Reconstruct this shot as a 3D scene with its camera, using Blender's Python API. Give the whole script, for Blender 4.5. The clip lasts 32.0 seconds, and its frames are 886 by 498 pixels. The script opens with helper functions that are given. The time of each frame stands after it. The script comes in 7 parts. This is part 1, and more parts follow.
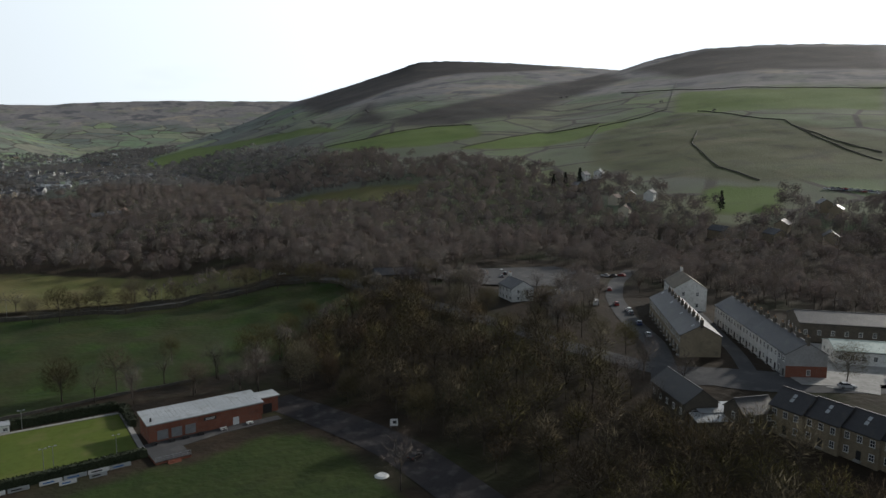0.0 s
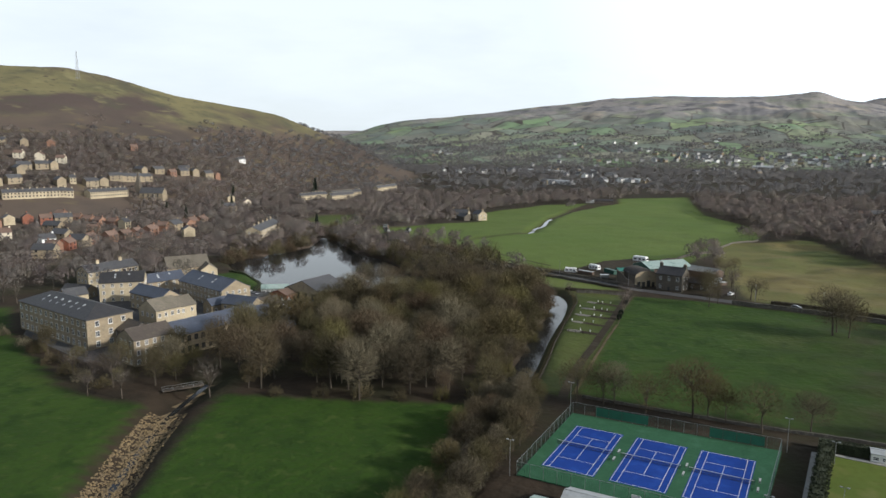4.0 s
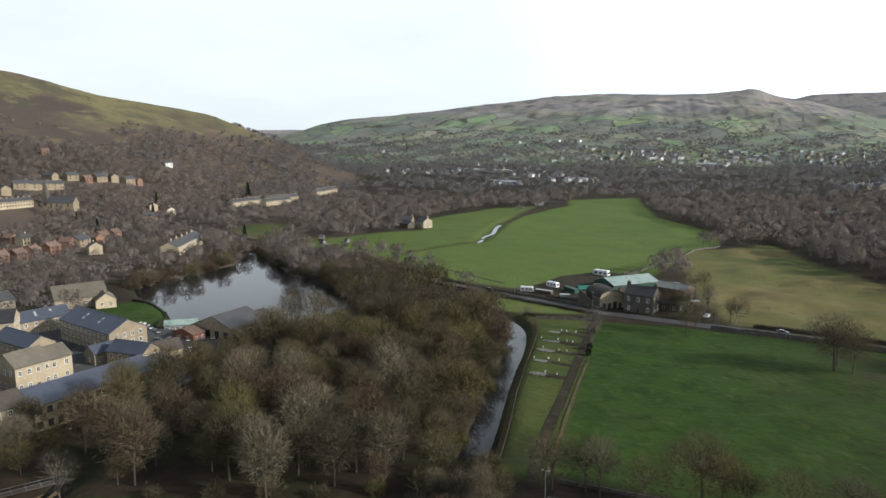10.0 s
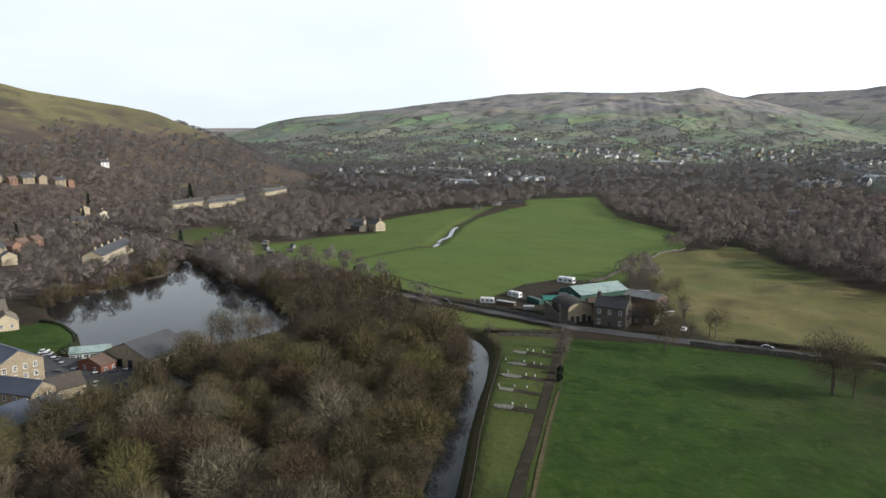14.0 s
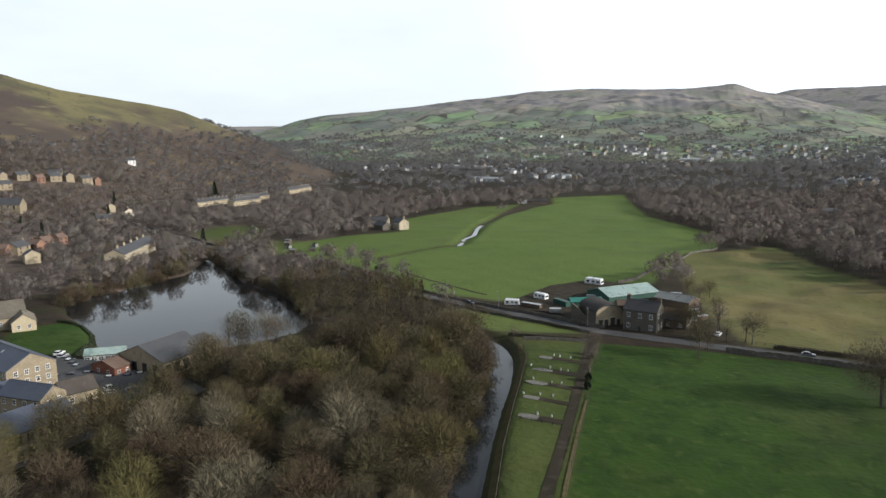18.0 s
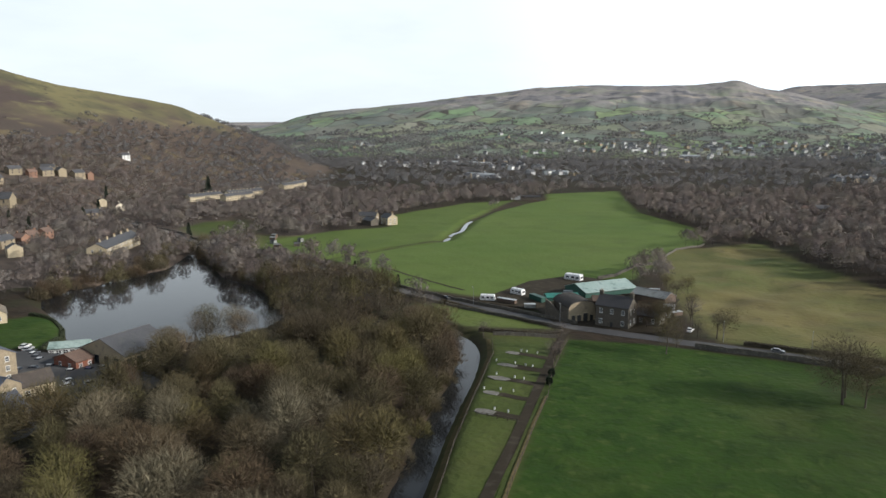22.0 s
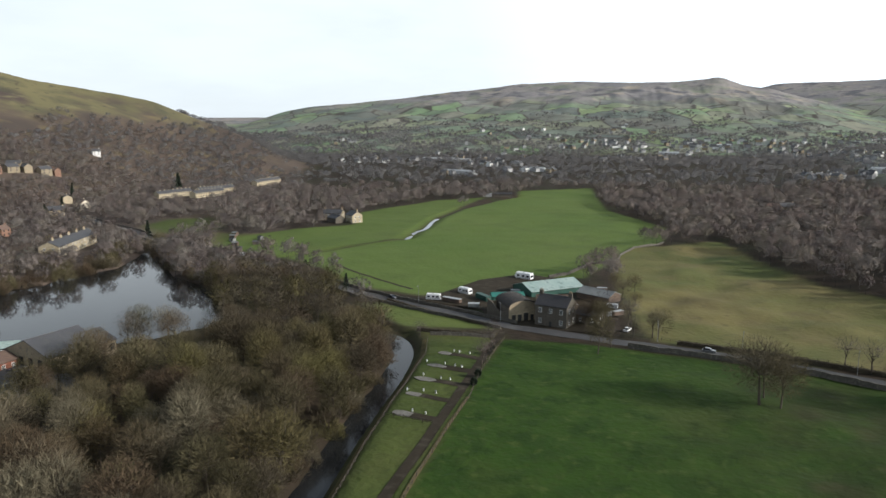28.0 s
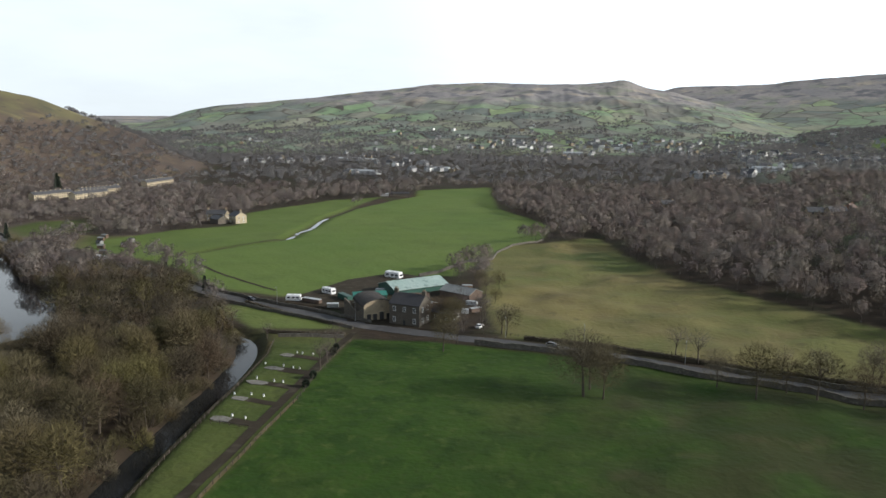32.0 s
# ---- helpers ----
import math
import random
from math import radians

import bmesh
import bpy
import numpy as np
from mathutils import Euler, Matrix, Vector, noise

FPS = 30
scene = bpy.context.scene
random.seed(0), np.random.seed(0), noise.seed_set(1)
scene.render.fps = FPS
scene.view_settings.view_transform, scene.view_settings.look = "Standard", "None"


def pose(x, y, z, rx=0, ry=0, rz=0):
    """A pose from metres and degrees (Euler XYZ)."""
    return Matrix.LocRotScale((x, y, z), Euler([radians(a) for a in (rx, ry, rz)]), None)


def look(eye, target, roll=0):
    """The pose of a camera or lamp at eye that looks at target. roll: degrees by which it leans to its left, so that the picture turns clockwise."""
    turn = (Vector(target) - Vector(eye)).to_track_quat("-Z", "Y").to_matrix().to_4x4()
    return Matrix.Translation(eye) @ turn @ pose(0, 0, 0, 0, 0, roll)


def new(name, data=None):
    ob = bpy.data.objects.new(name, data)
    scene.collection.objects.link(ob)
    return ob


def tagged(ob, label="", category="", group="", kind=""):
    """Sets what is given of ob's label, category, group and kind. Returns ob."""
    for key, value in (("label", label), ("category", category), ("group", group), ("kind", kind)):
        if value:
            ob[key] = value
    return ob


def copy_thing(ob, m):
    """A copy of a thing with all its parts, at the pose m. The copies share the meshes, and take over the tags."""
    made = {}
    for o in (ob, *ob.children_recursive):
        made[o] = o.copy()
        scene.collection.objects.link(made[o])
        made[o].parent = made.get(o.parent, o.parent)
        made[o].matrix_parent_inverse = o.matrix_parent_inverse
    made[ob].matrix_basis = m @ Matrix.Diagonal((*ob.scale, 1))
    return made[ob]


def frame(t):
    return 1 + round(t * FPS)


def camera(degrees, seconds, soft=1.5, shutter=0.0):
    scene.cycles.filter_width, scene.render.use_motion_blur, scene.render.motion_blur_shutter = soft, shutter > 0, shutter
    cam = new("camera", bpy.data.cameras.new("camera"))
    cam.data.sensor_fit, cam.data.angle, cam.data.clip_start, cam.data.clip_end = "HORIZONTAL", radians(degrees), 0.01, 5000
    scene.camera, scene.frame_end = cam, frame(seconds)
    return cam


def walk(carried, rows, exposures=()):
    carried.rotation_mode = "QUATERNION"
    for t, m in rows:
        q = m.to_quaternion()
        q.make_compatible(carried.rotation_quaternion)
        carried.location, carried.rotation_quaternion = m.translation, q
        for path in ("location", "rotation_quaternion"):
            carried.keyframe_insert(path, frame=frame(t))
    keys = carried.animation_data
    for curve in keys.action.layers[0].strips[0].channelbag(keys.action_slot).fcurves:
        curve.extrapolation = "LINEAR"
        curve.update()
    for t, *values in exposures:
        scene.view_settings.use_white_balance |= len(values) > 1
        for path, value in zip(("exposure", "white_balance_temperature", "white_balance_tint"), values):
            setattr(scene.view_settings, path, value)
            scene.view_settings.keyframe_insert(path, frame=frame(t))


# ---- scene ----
cam = camera(63.5, 32.0)
METRES, EYE, TILT, LEAN, TURN = 178.0, 72.3, 0.0, 0.0, -35.4
ROWS = [
    (0.0, 0.0, 0.0, 0.0, 0.09, -7.87, -0.62),
    (0.5, -0.0014, 0.0256, -0.0018, 6.87, -7.92, -0.54),
    (1.0, -0.0063, 0.0483, -0.0031, 13.65, -7.96, -0.49),
    (1.5, -0.0172, 0.0667, -0.0036, 25.21, -8.2, -0.6),
    (2.0, -0.0313, 0.0878, -0.0065, 40.12, -8.55, -0.78),
    (2.5, -0.0495, 0.1028, -0.0092, 54.45, -8.85, -0.79),
    (3.0, -0.0669, 0.1168, -0.0113, 63.67, -8.96, -0.63),
    (3.5, -0.0858, 0.1245, -0.0131, 65.48, -8.91, -0.32),
    (5.5, -0.1633, 0.1599, -0.0107, 64.76, -9.07, -0.13),
    (6.0, -0.1833, 0.1698, -0.009, 64.41, -9.03, -0.1),
    (6.5, -0.2029, 0.1798, -0.0072, 64.06, -9.04, -0.07),
    (7.0, -0.2224, 0.1903, -0.0051, 63.67, -9.05, -0.04),
    (7.5, -0.2419, 0.2012, -0.0035, 63.25, -9.05, 0.01),
    (8.0, -0.2611, 0.2125, -0.0018, 62.82, -9.05, 0.03),
    (8.5, -0.28, 0.2235, -0.0006, 62.37, -9.06, 0.04),
    (9.0, -0.2989, 0.2349, 0.0008, 61.93, -9.07, 0.06),
    (9.5, -0.3176, 0.2463, 0.0013, 61.48, -9.07, 0.09),
    (10.0, -0.3365, 0.2579, 0.0017, 61.03, -9.08, 0.1),
    (10.5, -0.3553, 0.2696, 0.0018, 60.58, -9.1, 0.12),
    (11.0, -0.3736, 0.2811, 0.0019, 60.11, -9.11, 0.12),
    (11.5, -0.3924, 0.2931, 0.0016, 59.67, -9.12, 0.12),
    (12.0, -0.4109, 0.3048, 0.0014, 59.22, -9.15, 0.13),
    (12.5, -0.4295, 0.3165, 0.0008, 58.78, -9.17, 0.13),
    (13.0, -0.4485, 0.3286, 0.0001, 58.34, -9.2, 0.13),
    (13.5, -0.4674, 0.3406, -0.0007, 57.9, -9.21, 0.13),
    (14.0, -0.4867, 0.3527, -0.0018, 57.47, -9.22, 0.12),
    (14.5, -0.5059, 0.3647, -0.0025, 57.05, -9.24, 0.12),
    (16.5, -0.5323, 0.3807, -0.0042, 57.68, -9.17, 0.34),
    (17.0, -0.5314, 0.3815, -0.0042, 58.35, -9.43, 0.2),
    (17.5, -0.53, 0.3826, -0.0042, 58.94, -9.36, 0.3),
    (18.0, -0.5269, 0.3836, -0.0045, 59.5, -9.39, 0.29),
    (18.5, -0.5238, 0.3847, -0.0048, 60.07, -9.52, 0.25),
    (19.0, -0.5222, 0.3858, -0.0052, 60.61, -9.61, 0.21),
    (19.5, -0.521, 0.3893, -0.0053, 60.98, -9.68, 0.41),
    (20.0, -0.5185, 0.3972, -0.0056, 61.09, -9.64, 0.48),
    (20.5, -0.5144, 0.4077, -0.0059, 60.97, -9.63, 0.41),
    (21.0, -0.5093, 0.4201, -0.0068, 60.68, -9.67, 0.33),
    (21.5, -0.5042, 0.434, -0.0084, 60.27, -9.68, 0.27),
    (22.0, -0.499, 0.4461, -0.0099, 59.84, -9.67, 0.13),
    (22.5, -0.4946, 0.4584, -0.0117, 59.5, -9.72, 0.13),
    (23.0, -0.4903, 0.4688, -0.0131, 59.23, -9.7, 0.07),
    (23.5, -0.4861, 0.4786, -0.014, 59.03, -9.71, 0.09),
    (24.0, -0.4809, 0.4878, -0.0143, 58.86, -9.76, 0.09),
    (24.5, -0.4771, 0.4962, -0.0139, 58.76, -9.81, -0.01),
    (25.0, -0.4741, 0.5022, -0.0132, 58.74, -9.83, -0.09),
    (25.5, -0.472, 0.5058, -0.0122, 58.84, -9.8, -0.09),
    (27.5, -0.4566, 0.5247, -0.0041, 59.15, -9.98, 0.16),
    (28.0, -0.4509, 0.535, -0.0027, 58.88, -10.0, -0.03),
    (28.5, -0.4443, 0.5479, -0.0025, 58.44, -9.96, 0.13),
    (29.0, -0.4351, 0.5633, -0.0025, 57.75, -9.96, 0.09),
    (29.5, -0.4262, 0.5793, -0.0027, 56.23, -10.02, -0.08),
    (30.0, -0.4177, 0.5954, -0.0037, 55.44, -10.03, -0.16),
    (30.5, -0.4096, 0.6116, -0.0051, 54.79, -10.04, -0.22),
    (31.0, -0.4014, 0.6276, -0.0063, 54.2, -10.0, -0.26),
    (31.5, -0.3938, 0.642, -0.0074, 53.68, -10.0, -0.3),
    (32.0, -0.3846, 0.6592, -0.0084, 52.47, -9.96, -0.35),
]
walk(cam, [(t, pose(0, 0, EYE, TILT, LEAN, TURN) @ pose(METRES * x, METRES * y, METRES * z, 90 + pitch, roll, yaw)) for t, x, y, z, yaw, pitch, roll in ROWS],
     exposures=[(0.0, -0.65), (1.0, -0.55), (2.0, -0.3), (3.5, 0.0), (5.5, 0.1), (32.0, 0.1)])

# ---- world and sun ----
SUN_AZ, SUN_EL = 84.0, 22.0          # degrees clockwise from +y, and above the horizon
world = bpy.data.worlds.new("overcast_sky")
scene.world = world
world.use_nodes = True
wt = world.node_tree
wt.nodes.clear()
w_out = wt.nodes.new("ShaderNodeOutputWorld")
w_bg = wt.nodes.new("ShaderNodeBackground")
w_sky = wt.nodes.new("ShaderNodeTexSky")
w_sky.sky_type = 'NISHITA'
w_sky.sun_disc = False
w_sky.sun_elevation, w_sky.sun_rotation = radians(SUN_EL), radians(SUN_AZ)
w_co = wt.nodes.new("ShaderNodeTexCoord")
w_map = wt.nodes.new("ShaderNodeMapping")
w_map.inputs["Scale"].default_value = (1.0, 1.0, 4.0)
w_n = wt.nodes.new("ShaderNodeTexNoise")
w_n.inputs["Scale"].default_value, w_n.inputs["Detail"].default_value, w_n.inputs["Roughness"].default_value = 1.6, 7, 0.55
w_r = wt.nodes.new("ShaderNodeValToRGB")
w_r.color_ramp.elements[0].position, w_r.color_ramp.elements[1].position = 0.36, 0.56
w_r.color_ramp.elements[0].color, w_r.color_ramp.elements[1].color = (0.82, 0.82, 0.82, 1), (1, 1, 1, 1)
w_gain = wt.nodes.new("ShaderNodeVectorMath")
w_gain.operation = 'SCALE'
w_gain.inputs["Scale"].default_value = 0.06
w_mix = wt.nodes.new("ShaderNodeMixRGB")
w_dot = wt.nodes.new("ShaderNodeVectorMath")
w_dot.operation = 'DOT_PRODUCT'
w_dot.inputs[1].default_value = (math.sin(radians(SUN_AZ)) * math.cos(radians(SUN_EL)), math.cos(radians(SUN_AZ)) * math.cos(radians(SUN_EL)), math.sin(radians(SUN_EL)))
w_glow = wt.nodes.new("ShaderNodeMapRange")
w_glow.inputs["From Min"].default_value, w_glow.inputs["To Min"].default_value, w_glow.inputs["To Max"].default_value = -0.2, 1.0, 2.35
w_cloud = wt.nodes.new("ShaderNodeVectorMath")
w_cloud.operation = 'SCALE'
w_cloud.inputs[0].default_value = (0.87, 0.965, 1.04)
wt.links.new(w_co.outputs["Generated"], w_dot.inputs[0])
wt.links.new(w_dot.outputs["Value"], w_glow.inputs["Value"])
wt.links.new(w_glow.outputs["Result"], w_cloud.inputs["Scale"])
wt.links.new(w_cloud.outputs["Vector"], w_mix.inputs[2])
wt.links.new(w_co.outputs["Generated"], w_map.inputs["Vector"])
wt.links.new(w_map.outputs["Vector"], w_n.inputs["Vector"])
wt.links.new(w_n.outputs["Fac"], w_r.inputs["Fac"])
w_sep = wt.nodes.new("ShaderNodeSeparateXYZ")
w_high = wt.nodes.new("ShaderNodeMapRange")          # cloud thins out from the horizon's haze to the open sky overhead
w_high.inputs["From Min"].default_value, w_high.inputs["From Max"].default_value = 0.20, 0.52
w_high.inputs["To Min"].default_value, w_high.inputs["To Max"].default_value = 1.0, 0.14
w_thin = wt.nodes.new("ShaderNodeMath")
w_thin.operation = 'MULTIPLY'
wt.links.new(w_co.outputs["Generated"], w_sep.inputs[0])
wt.links.new(w_sep.outputs["Z"], w_high.inputs["Value"])
wt.links.new(w_r.outputs["Color"], w_thin.inputs[0])
wt.links.new(w_high.outputs["Result"], w_thin.inputs[1])
wt.links.new(w_thin.outputs[0], w_mix.inputs["Fac"])
wt.links.new(w_sky.outputs["Color"], w_gain.inputs[0])
wt.links.new(w_gain.outputs["Vector"], w_mix.inputs[1])
wt.links.new(w_mix.outputs["Color"], w_bg.inputs["Color"])
w_bg.inputs["Strength"].default_value = 1.0
wt.links.new(w_bg.outputs["Background"], w_out.inputs["Surface"])
sun = new("sun", bpy.data.lights.new("sun", 'SUN'))
sun.data.energy, sun.data.angle, sun.data.color = 4.5, radians(3), (1.0, 0.95, 0.875)
sun_way = Vector((math.sin(radians(SUN_AZ)) * math.cos(radians(SUN_EL)), math.cos(radians(SUN_AZ)) * math.cos(radians(SUN_EL)), math.sin(radians(SUN_EL))))
sun.matrix_world = look(sun_way * 3000, (0, 0, 0))


# ---- materials ----
def mixed(nt, a, b, fac):
    m = nt.nodes.new("ShaderNodeMixRGB")
    for i, v in ((1, a), (2, b), (0, fac)):
        if isinstance(v, (tuple, float, int)):
            m.inputs[i].default_value = (*v, 1) if isinstance(v, tuple) else v
        else:
            nt.links.new(v, m.inputs[i])
    return m.outputs[0]


def noised(nt, scale, detail=4, lo=0.35, hi=0.65, vec=None):
    n = nt.nodes.new("ShaderNodeTexNoise")
    n.inputs["Scale"].default_value, n.inputs["Detail"].default_value = scale, detail
    if vec is None:
        vec = nt.nodes.new("ShaderNodeNewGeometry").outputs["Position"]
    nt.links.new(vec, n.inputs["Vector"])
    r = nt.nodes.new("ShaderNodeMapRange")
    r.inputs["From Min"].default_value, r.inputs["From Max"].default_value = lo, hi
    nt.links.new(n.outputs["Fac"], r.inputs["Value"])
    return r.outputs["Result"]


def shader(name):
    m = bpy.data.materials.new(name)
    m.use_nodes = True
    return m, m.node_tree, m.node_tree.nodes["Principled BSDF"]


def mat(name, a, b, big=0.3, fine=4.0, rough=0.85, metal=0.0, bump=0.0, c=None, vary=0.0, spec=0.5):
    """Two tones mixed at two scales, a third in stains, and a difference from object to object."""
    m, nt, p = shader(name)
    col = mixed(nt, a, b, noised(nt, big))
    col = mixed(nt, col, tuple(v * 0.72 for v in a), noised(nt, fine, 5, 0.45, 0.8))
    if c:
        col = mixed(nt, col, c, noised(nt, big * 2.7, 6, 0.52, 0.72))
    if vary:
        inf = nt.nodes.new("ShaderNodeObjectInfo")
        h = nt.nodes.new("ShaderNodeHueSaturation")
        mr = nt.nodes.new("ShaderNodeMapRange")
        mr.inputs["To Min"].default_value, mr.inputs["To Max"].default_value = 1 - vary, 1 + vary
        nt.links.new(inf.outputs["Random"], mr.inputs["Value"])
        nt.links.new(mr.outputs["Result"], h.inputs["Value"])
        nt.links.new(col, h.inputs["Color"])
        col = h.outputs["Color"]
    nt.links.new(col, p.inputs["Base Color"])
    p.inputs["Roughness"].default_value, p.inputs["Metallic"].default_value, p.inputs["Specular IOR Level"].default_value = rough, metal, spec
    if bump:
        bp = nt.nodes.new("ShaderNodeBump")
        bp.inputs["Strength"].default_value, bp.inputs["Distance"].default_value = 0.6, bump
        nt.links.new(noised(nt, fine * 1.5, 6, 0.2, 0.8), bp.inputs["Height"])
        nt.links.new(bp.outputs["Normal"], p.inputs["Normal"])
    return m


def coursed(name, a, b, joint, course, length, rough=0.85, c=None, vary=0.12):
    """Stone or brick in courses, seen from far off: the bond by a brick texture in metres on the wall's own plane."""
    m, nt, p = shader(name)
    tc = nt.nodes.new("ShaderNodeTexCoord")
    sep = nt.nodes.new("ShaderNodeSeparateXYZ")
    add = nt.nodes.new("ShaderNodeMath")
    com = nt.nodes.new("ShaderNodeCombineXYZ")
    nt.links.new(tc.outputs["Object"], sep.inputs[0])
    nt.links.new(sep.outputs["X"], add.inputs[0])
    nt.links.new(sep.outputs["Y"], add.inputs[1])
    nt.links.new(add.outputs[0], com.inputs["X"])
    nt.links.new(sep.outputs["Z"], com.inputs["Y"])
    br = nt.nodes.new("ShaderNodeTexBrick")
    br.inputs["Scale"].default_value = 1.0
    br.inputs["Brick Width"].default_value, br.inputs["Row Height"].default_value, br.inputs["Mortar Size"].default_value = length, course, course * 0.08
    br.inputs["Color1"].default_value, br.inputs["Color2"].default_value, br.inputs["Mortar"].default_value = (*a, 1), (*b, 1), (*joint, 1)
    nt.links.new(com.outputs[0], br.inputs["Vector"])
    col = mixed(nt, br.outputs["Color"], tuple(v * 0.6 for v in a), noised(nt, 0.25, 6, 0.45, 0.85))
    if c:
        col = mixed(nt, col, c, noised(nt, 0.6, 6, 0.55, 0.8))
    inf = nt.nodes.new("ShaderNodeObjectInfo")
    h = nt.nodes.new("ShaderNodeHueSaturation")
    mr = nt.nodes.new("ShaderNodeMapRange")
    mr.inputs["To Min"].default_value, mr.inputs["To Max"].default_value = 1 - vary, 1 + vary
    nt.links.new(inf.outputs["Random"], mr.inputs["Value"])
    nt.links.new(mr.outputs["Result"], h.inputs["Value"])
    nt.links.new(col, h.inputs["Color"])
    nt.links.new(h.outputs["Color"], p.inputs["Base Color"])
    bp = nt.nodes.new("ShaderNodeBump")
    bp.inputs["Strength"].default_value, bp.inputs["Distance"].default_value = 0.5, 0.02
    bp.invert = True
    nt.links.new(br.outputs["Fac"], bp.inputs["Height"])
    nt.links.new(bp.outputs["Normal"], p.inputs["Normal"])
    p.inputs["Roughness"].default_value = rough
    return m


STONE = coursed("buff_sandstone", (0.32, 0.26, 0.175), (0.25, 0.20, 0.135), (0.20, 0.17, 0.12), 0.28, 0.55, c=(0.14, 0.12, 0.09))
STONE_DARK = coursed("soot_dark_gritstone", (0.13, 0.11, 0.085), (0.09, 0.078, 0.062), (0.06, 0.053, 0.045), 0.28, 0.5, c=(0.05, 0.047, 0.04))
STONE_PALE = coursed("pale_cleaned_stone", (0.46, 0.39, 0.27), (0.40, 0.33, 0.22), (0.3, 0.26, 0.19), 0.28, 0.55)
BRICK = coursed("red_brick", (0.27, 0.085, 0.045), (0.20, 0.065, 0.038), (0.20, 0.16, 0.13), 0.075, 0.225, c=(0.13, 0.05, 0.035))
BRICK_BROWN = coursed("brown_brick", (0.24, 0.12, 0.075), (0.19, 0.10, 0.065), (0.2, 0.17, 0.14), 0.075, 0.225)
RENDER_WHITE = mat("white_render", (0.72, 0.72, 0.70), (0.62, 0.62, 0.60), 0.4, 2.0, 0.8, c=(0.45, 0.44, 0.41), vary=0.06)
RENDER_GREY = mat("grey_render", (0.34, 0.34, 0.34), (0.28, 0.28, 0.28), 0.4, 2.0, 0.85)
RENDER_CREAM = mat("cream_render", (0.62, 0.56, 0.44), (0.52, 0.47, 0.37), 0.4, 2.0, 0.8, vary=0.1)
SLATE = coursed("grey_slate_roof", (0.085, 0.085, 0.09), (0.065, 0.066, 0.072), (0.04, 0.04, 0.045), 0.25, 0.4, 0.55, c=(0.10, 0.10, 0.085))
SLATE_BLUE = coursed("blue_slate_roof", (0.075, 0.088, 0.12), (0.058, 0.07, 0.10), (0.035, 0.04, 0.055), 0.25, 0.4, 0.5)
SLATE_DARK = coursed("dark_slate_roof", (0.045, 0.043, 0.045), (0.035, 0.034, 0.037), (0.02, 0.02, 0.022), 0.25, 0.4, 0.5, c=(0.06, 0.055, 0.045))
STONE_FLAG = coursed("stone_flag_roof", (0.24, 0.20, 0.15), (0.19, 0.16, 0.12), (0.11, 0.095, 0.07), 0.4, 0.7, 0.8, c=(0.13, 0.12, 0.08))
STONE_BROWN = coursed("weathered_stone_slate_roof", (0.175, 0.152, 0.118), (0.14, 0.122, 0.096), (0.08, 0.07, 0.055), 0.35, 0.6, 0.8, c=(0.10, 0.095, 0.065))
SLATE_BROWN = coursed("brown_slate_roof", (0.085, 0.068, 0.056), (0.066, 0.054, 0.046), (0.04, 0.034, 0.03), 0.28, 0.45, 0.65, c=(0.10, 0.085, 0.062))
TILE = coursed("brown_tile_roof", (0.20, 0.13, 0.10), (0.16, 0.105, 0.085), (0.1, 0.07, 0.05), 0.3, 0.3, 0.8)
METAL_PALE = mat("pale_grey_metal_sheet", (0.46, 0.48, 0.49), (0.38, 0.40, 0.41), 0.15, 1.5, 0.45, 0.2, c=(0.3, 0.3, 0.29))
METAL_GREEN = mat("weathered_green_metal_sheet", (0.30, 0.40, 0.37), (0.36, 0.45, 0.42), 0.15, 1.5, 0.5, 0.1, c=(0.12, 0.18, 0.16))
METAL_DARK = mat("dark_green_painted_metal", (0.02, 0.07, 0.055), (0.025, 0.085, 0.065), 0.3, 3, 0.5)
METAL_GREY = mat("weathered_grey_sheet", (0.24, 0.25, 0.24), (0.18, 0.19, 0.19), 0.15, 1.5, 0.6, 0.1, c=(0.12, 0.115, 0.10))
METAL_TEAL = mat("teal_painted_sheet", (0.03, 0.16, 0.13), (0.035, 0.19, 0.155), 0.2, 1.5, 0.5, c=(0.05, 0.11, 0.09))
SHEET_DARK = mat("black_tarred_sheet", (0.030, 0.027, 0.025), (0.042, 0.037, 0.033), 0.3, 2, 0.75, c=(0.075, 0.055, 0.04))
RUST = mat("rusted_corrugated_sheet", (0.085, 0.058, 0.042), (0.12, 0.08, 0.056), 0.3, 2, 0.8, c=(0.055, 0.042, 0.035))
GLASS = mat("dark_window_glass", (0.03, 0.035, 0.042), (0.022, 0.027, 0.034), 0.5, 2, 0.12)
WHITE = mat("white_painted_wood", (0.76, 0.76, 0.74), (0.68, 0.68, 0.66), 0.6, 3, 0.5)
BLACKISH = mat("black_rubber_and_plastic", (0.018, 0.018, 0.019), (0.026, 0.026, 0.027), 1, 5, 0.6)
STEEL = mat("galvanised_steel", (0.34, 0.35, 0.36), (0.27, 0.28, 0.29), 1, 5, 0.45, 0.6)
POT = mat("buff_chimney_pot", (0.30, 0.19, 0.11), (0.24, 0.15, 0.09), 2, 6, 0.8)
TARMAC = mat("worn_asphalt", (0.085, 0.085, 0.087), (0.062, 0.062, 0.065), 0.08, 1.2, 0.9, c=(0.115, 0.113, 0.11), spec=0.2)
DRIVE_GREY = mat("worn_grey_drive", (0.054, 0.050, 0.052), (0.042, 0.039, 0.040), 0.1, 1.2, 0.95, c=(0.095, 0.088, 0.085), spec=0.1)
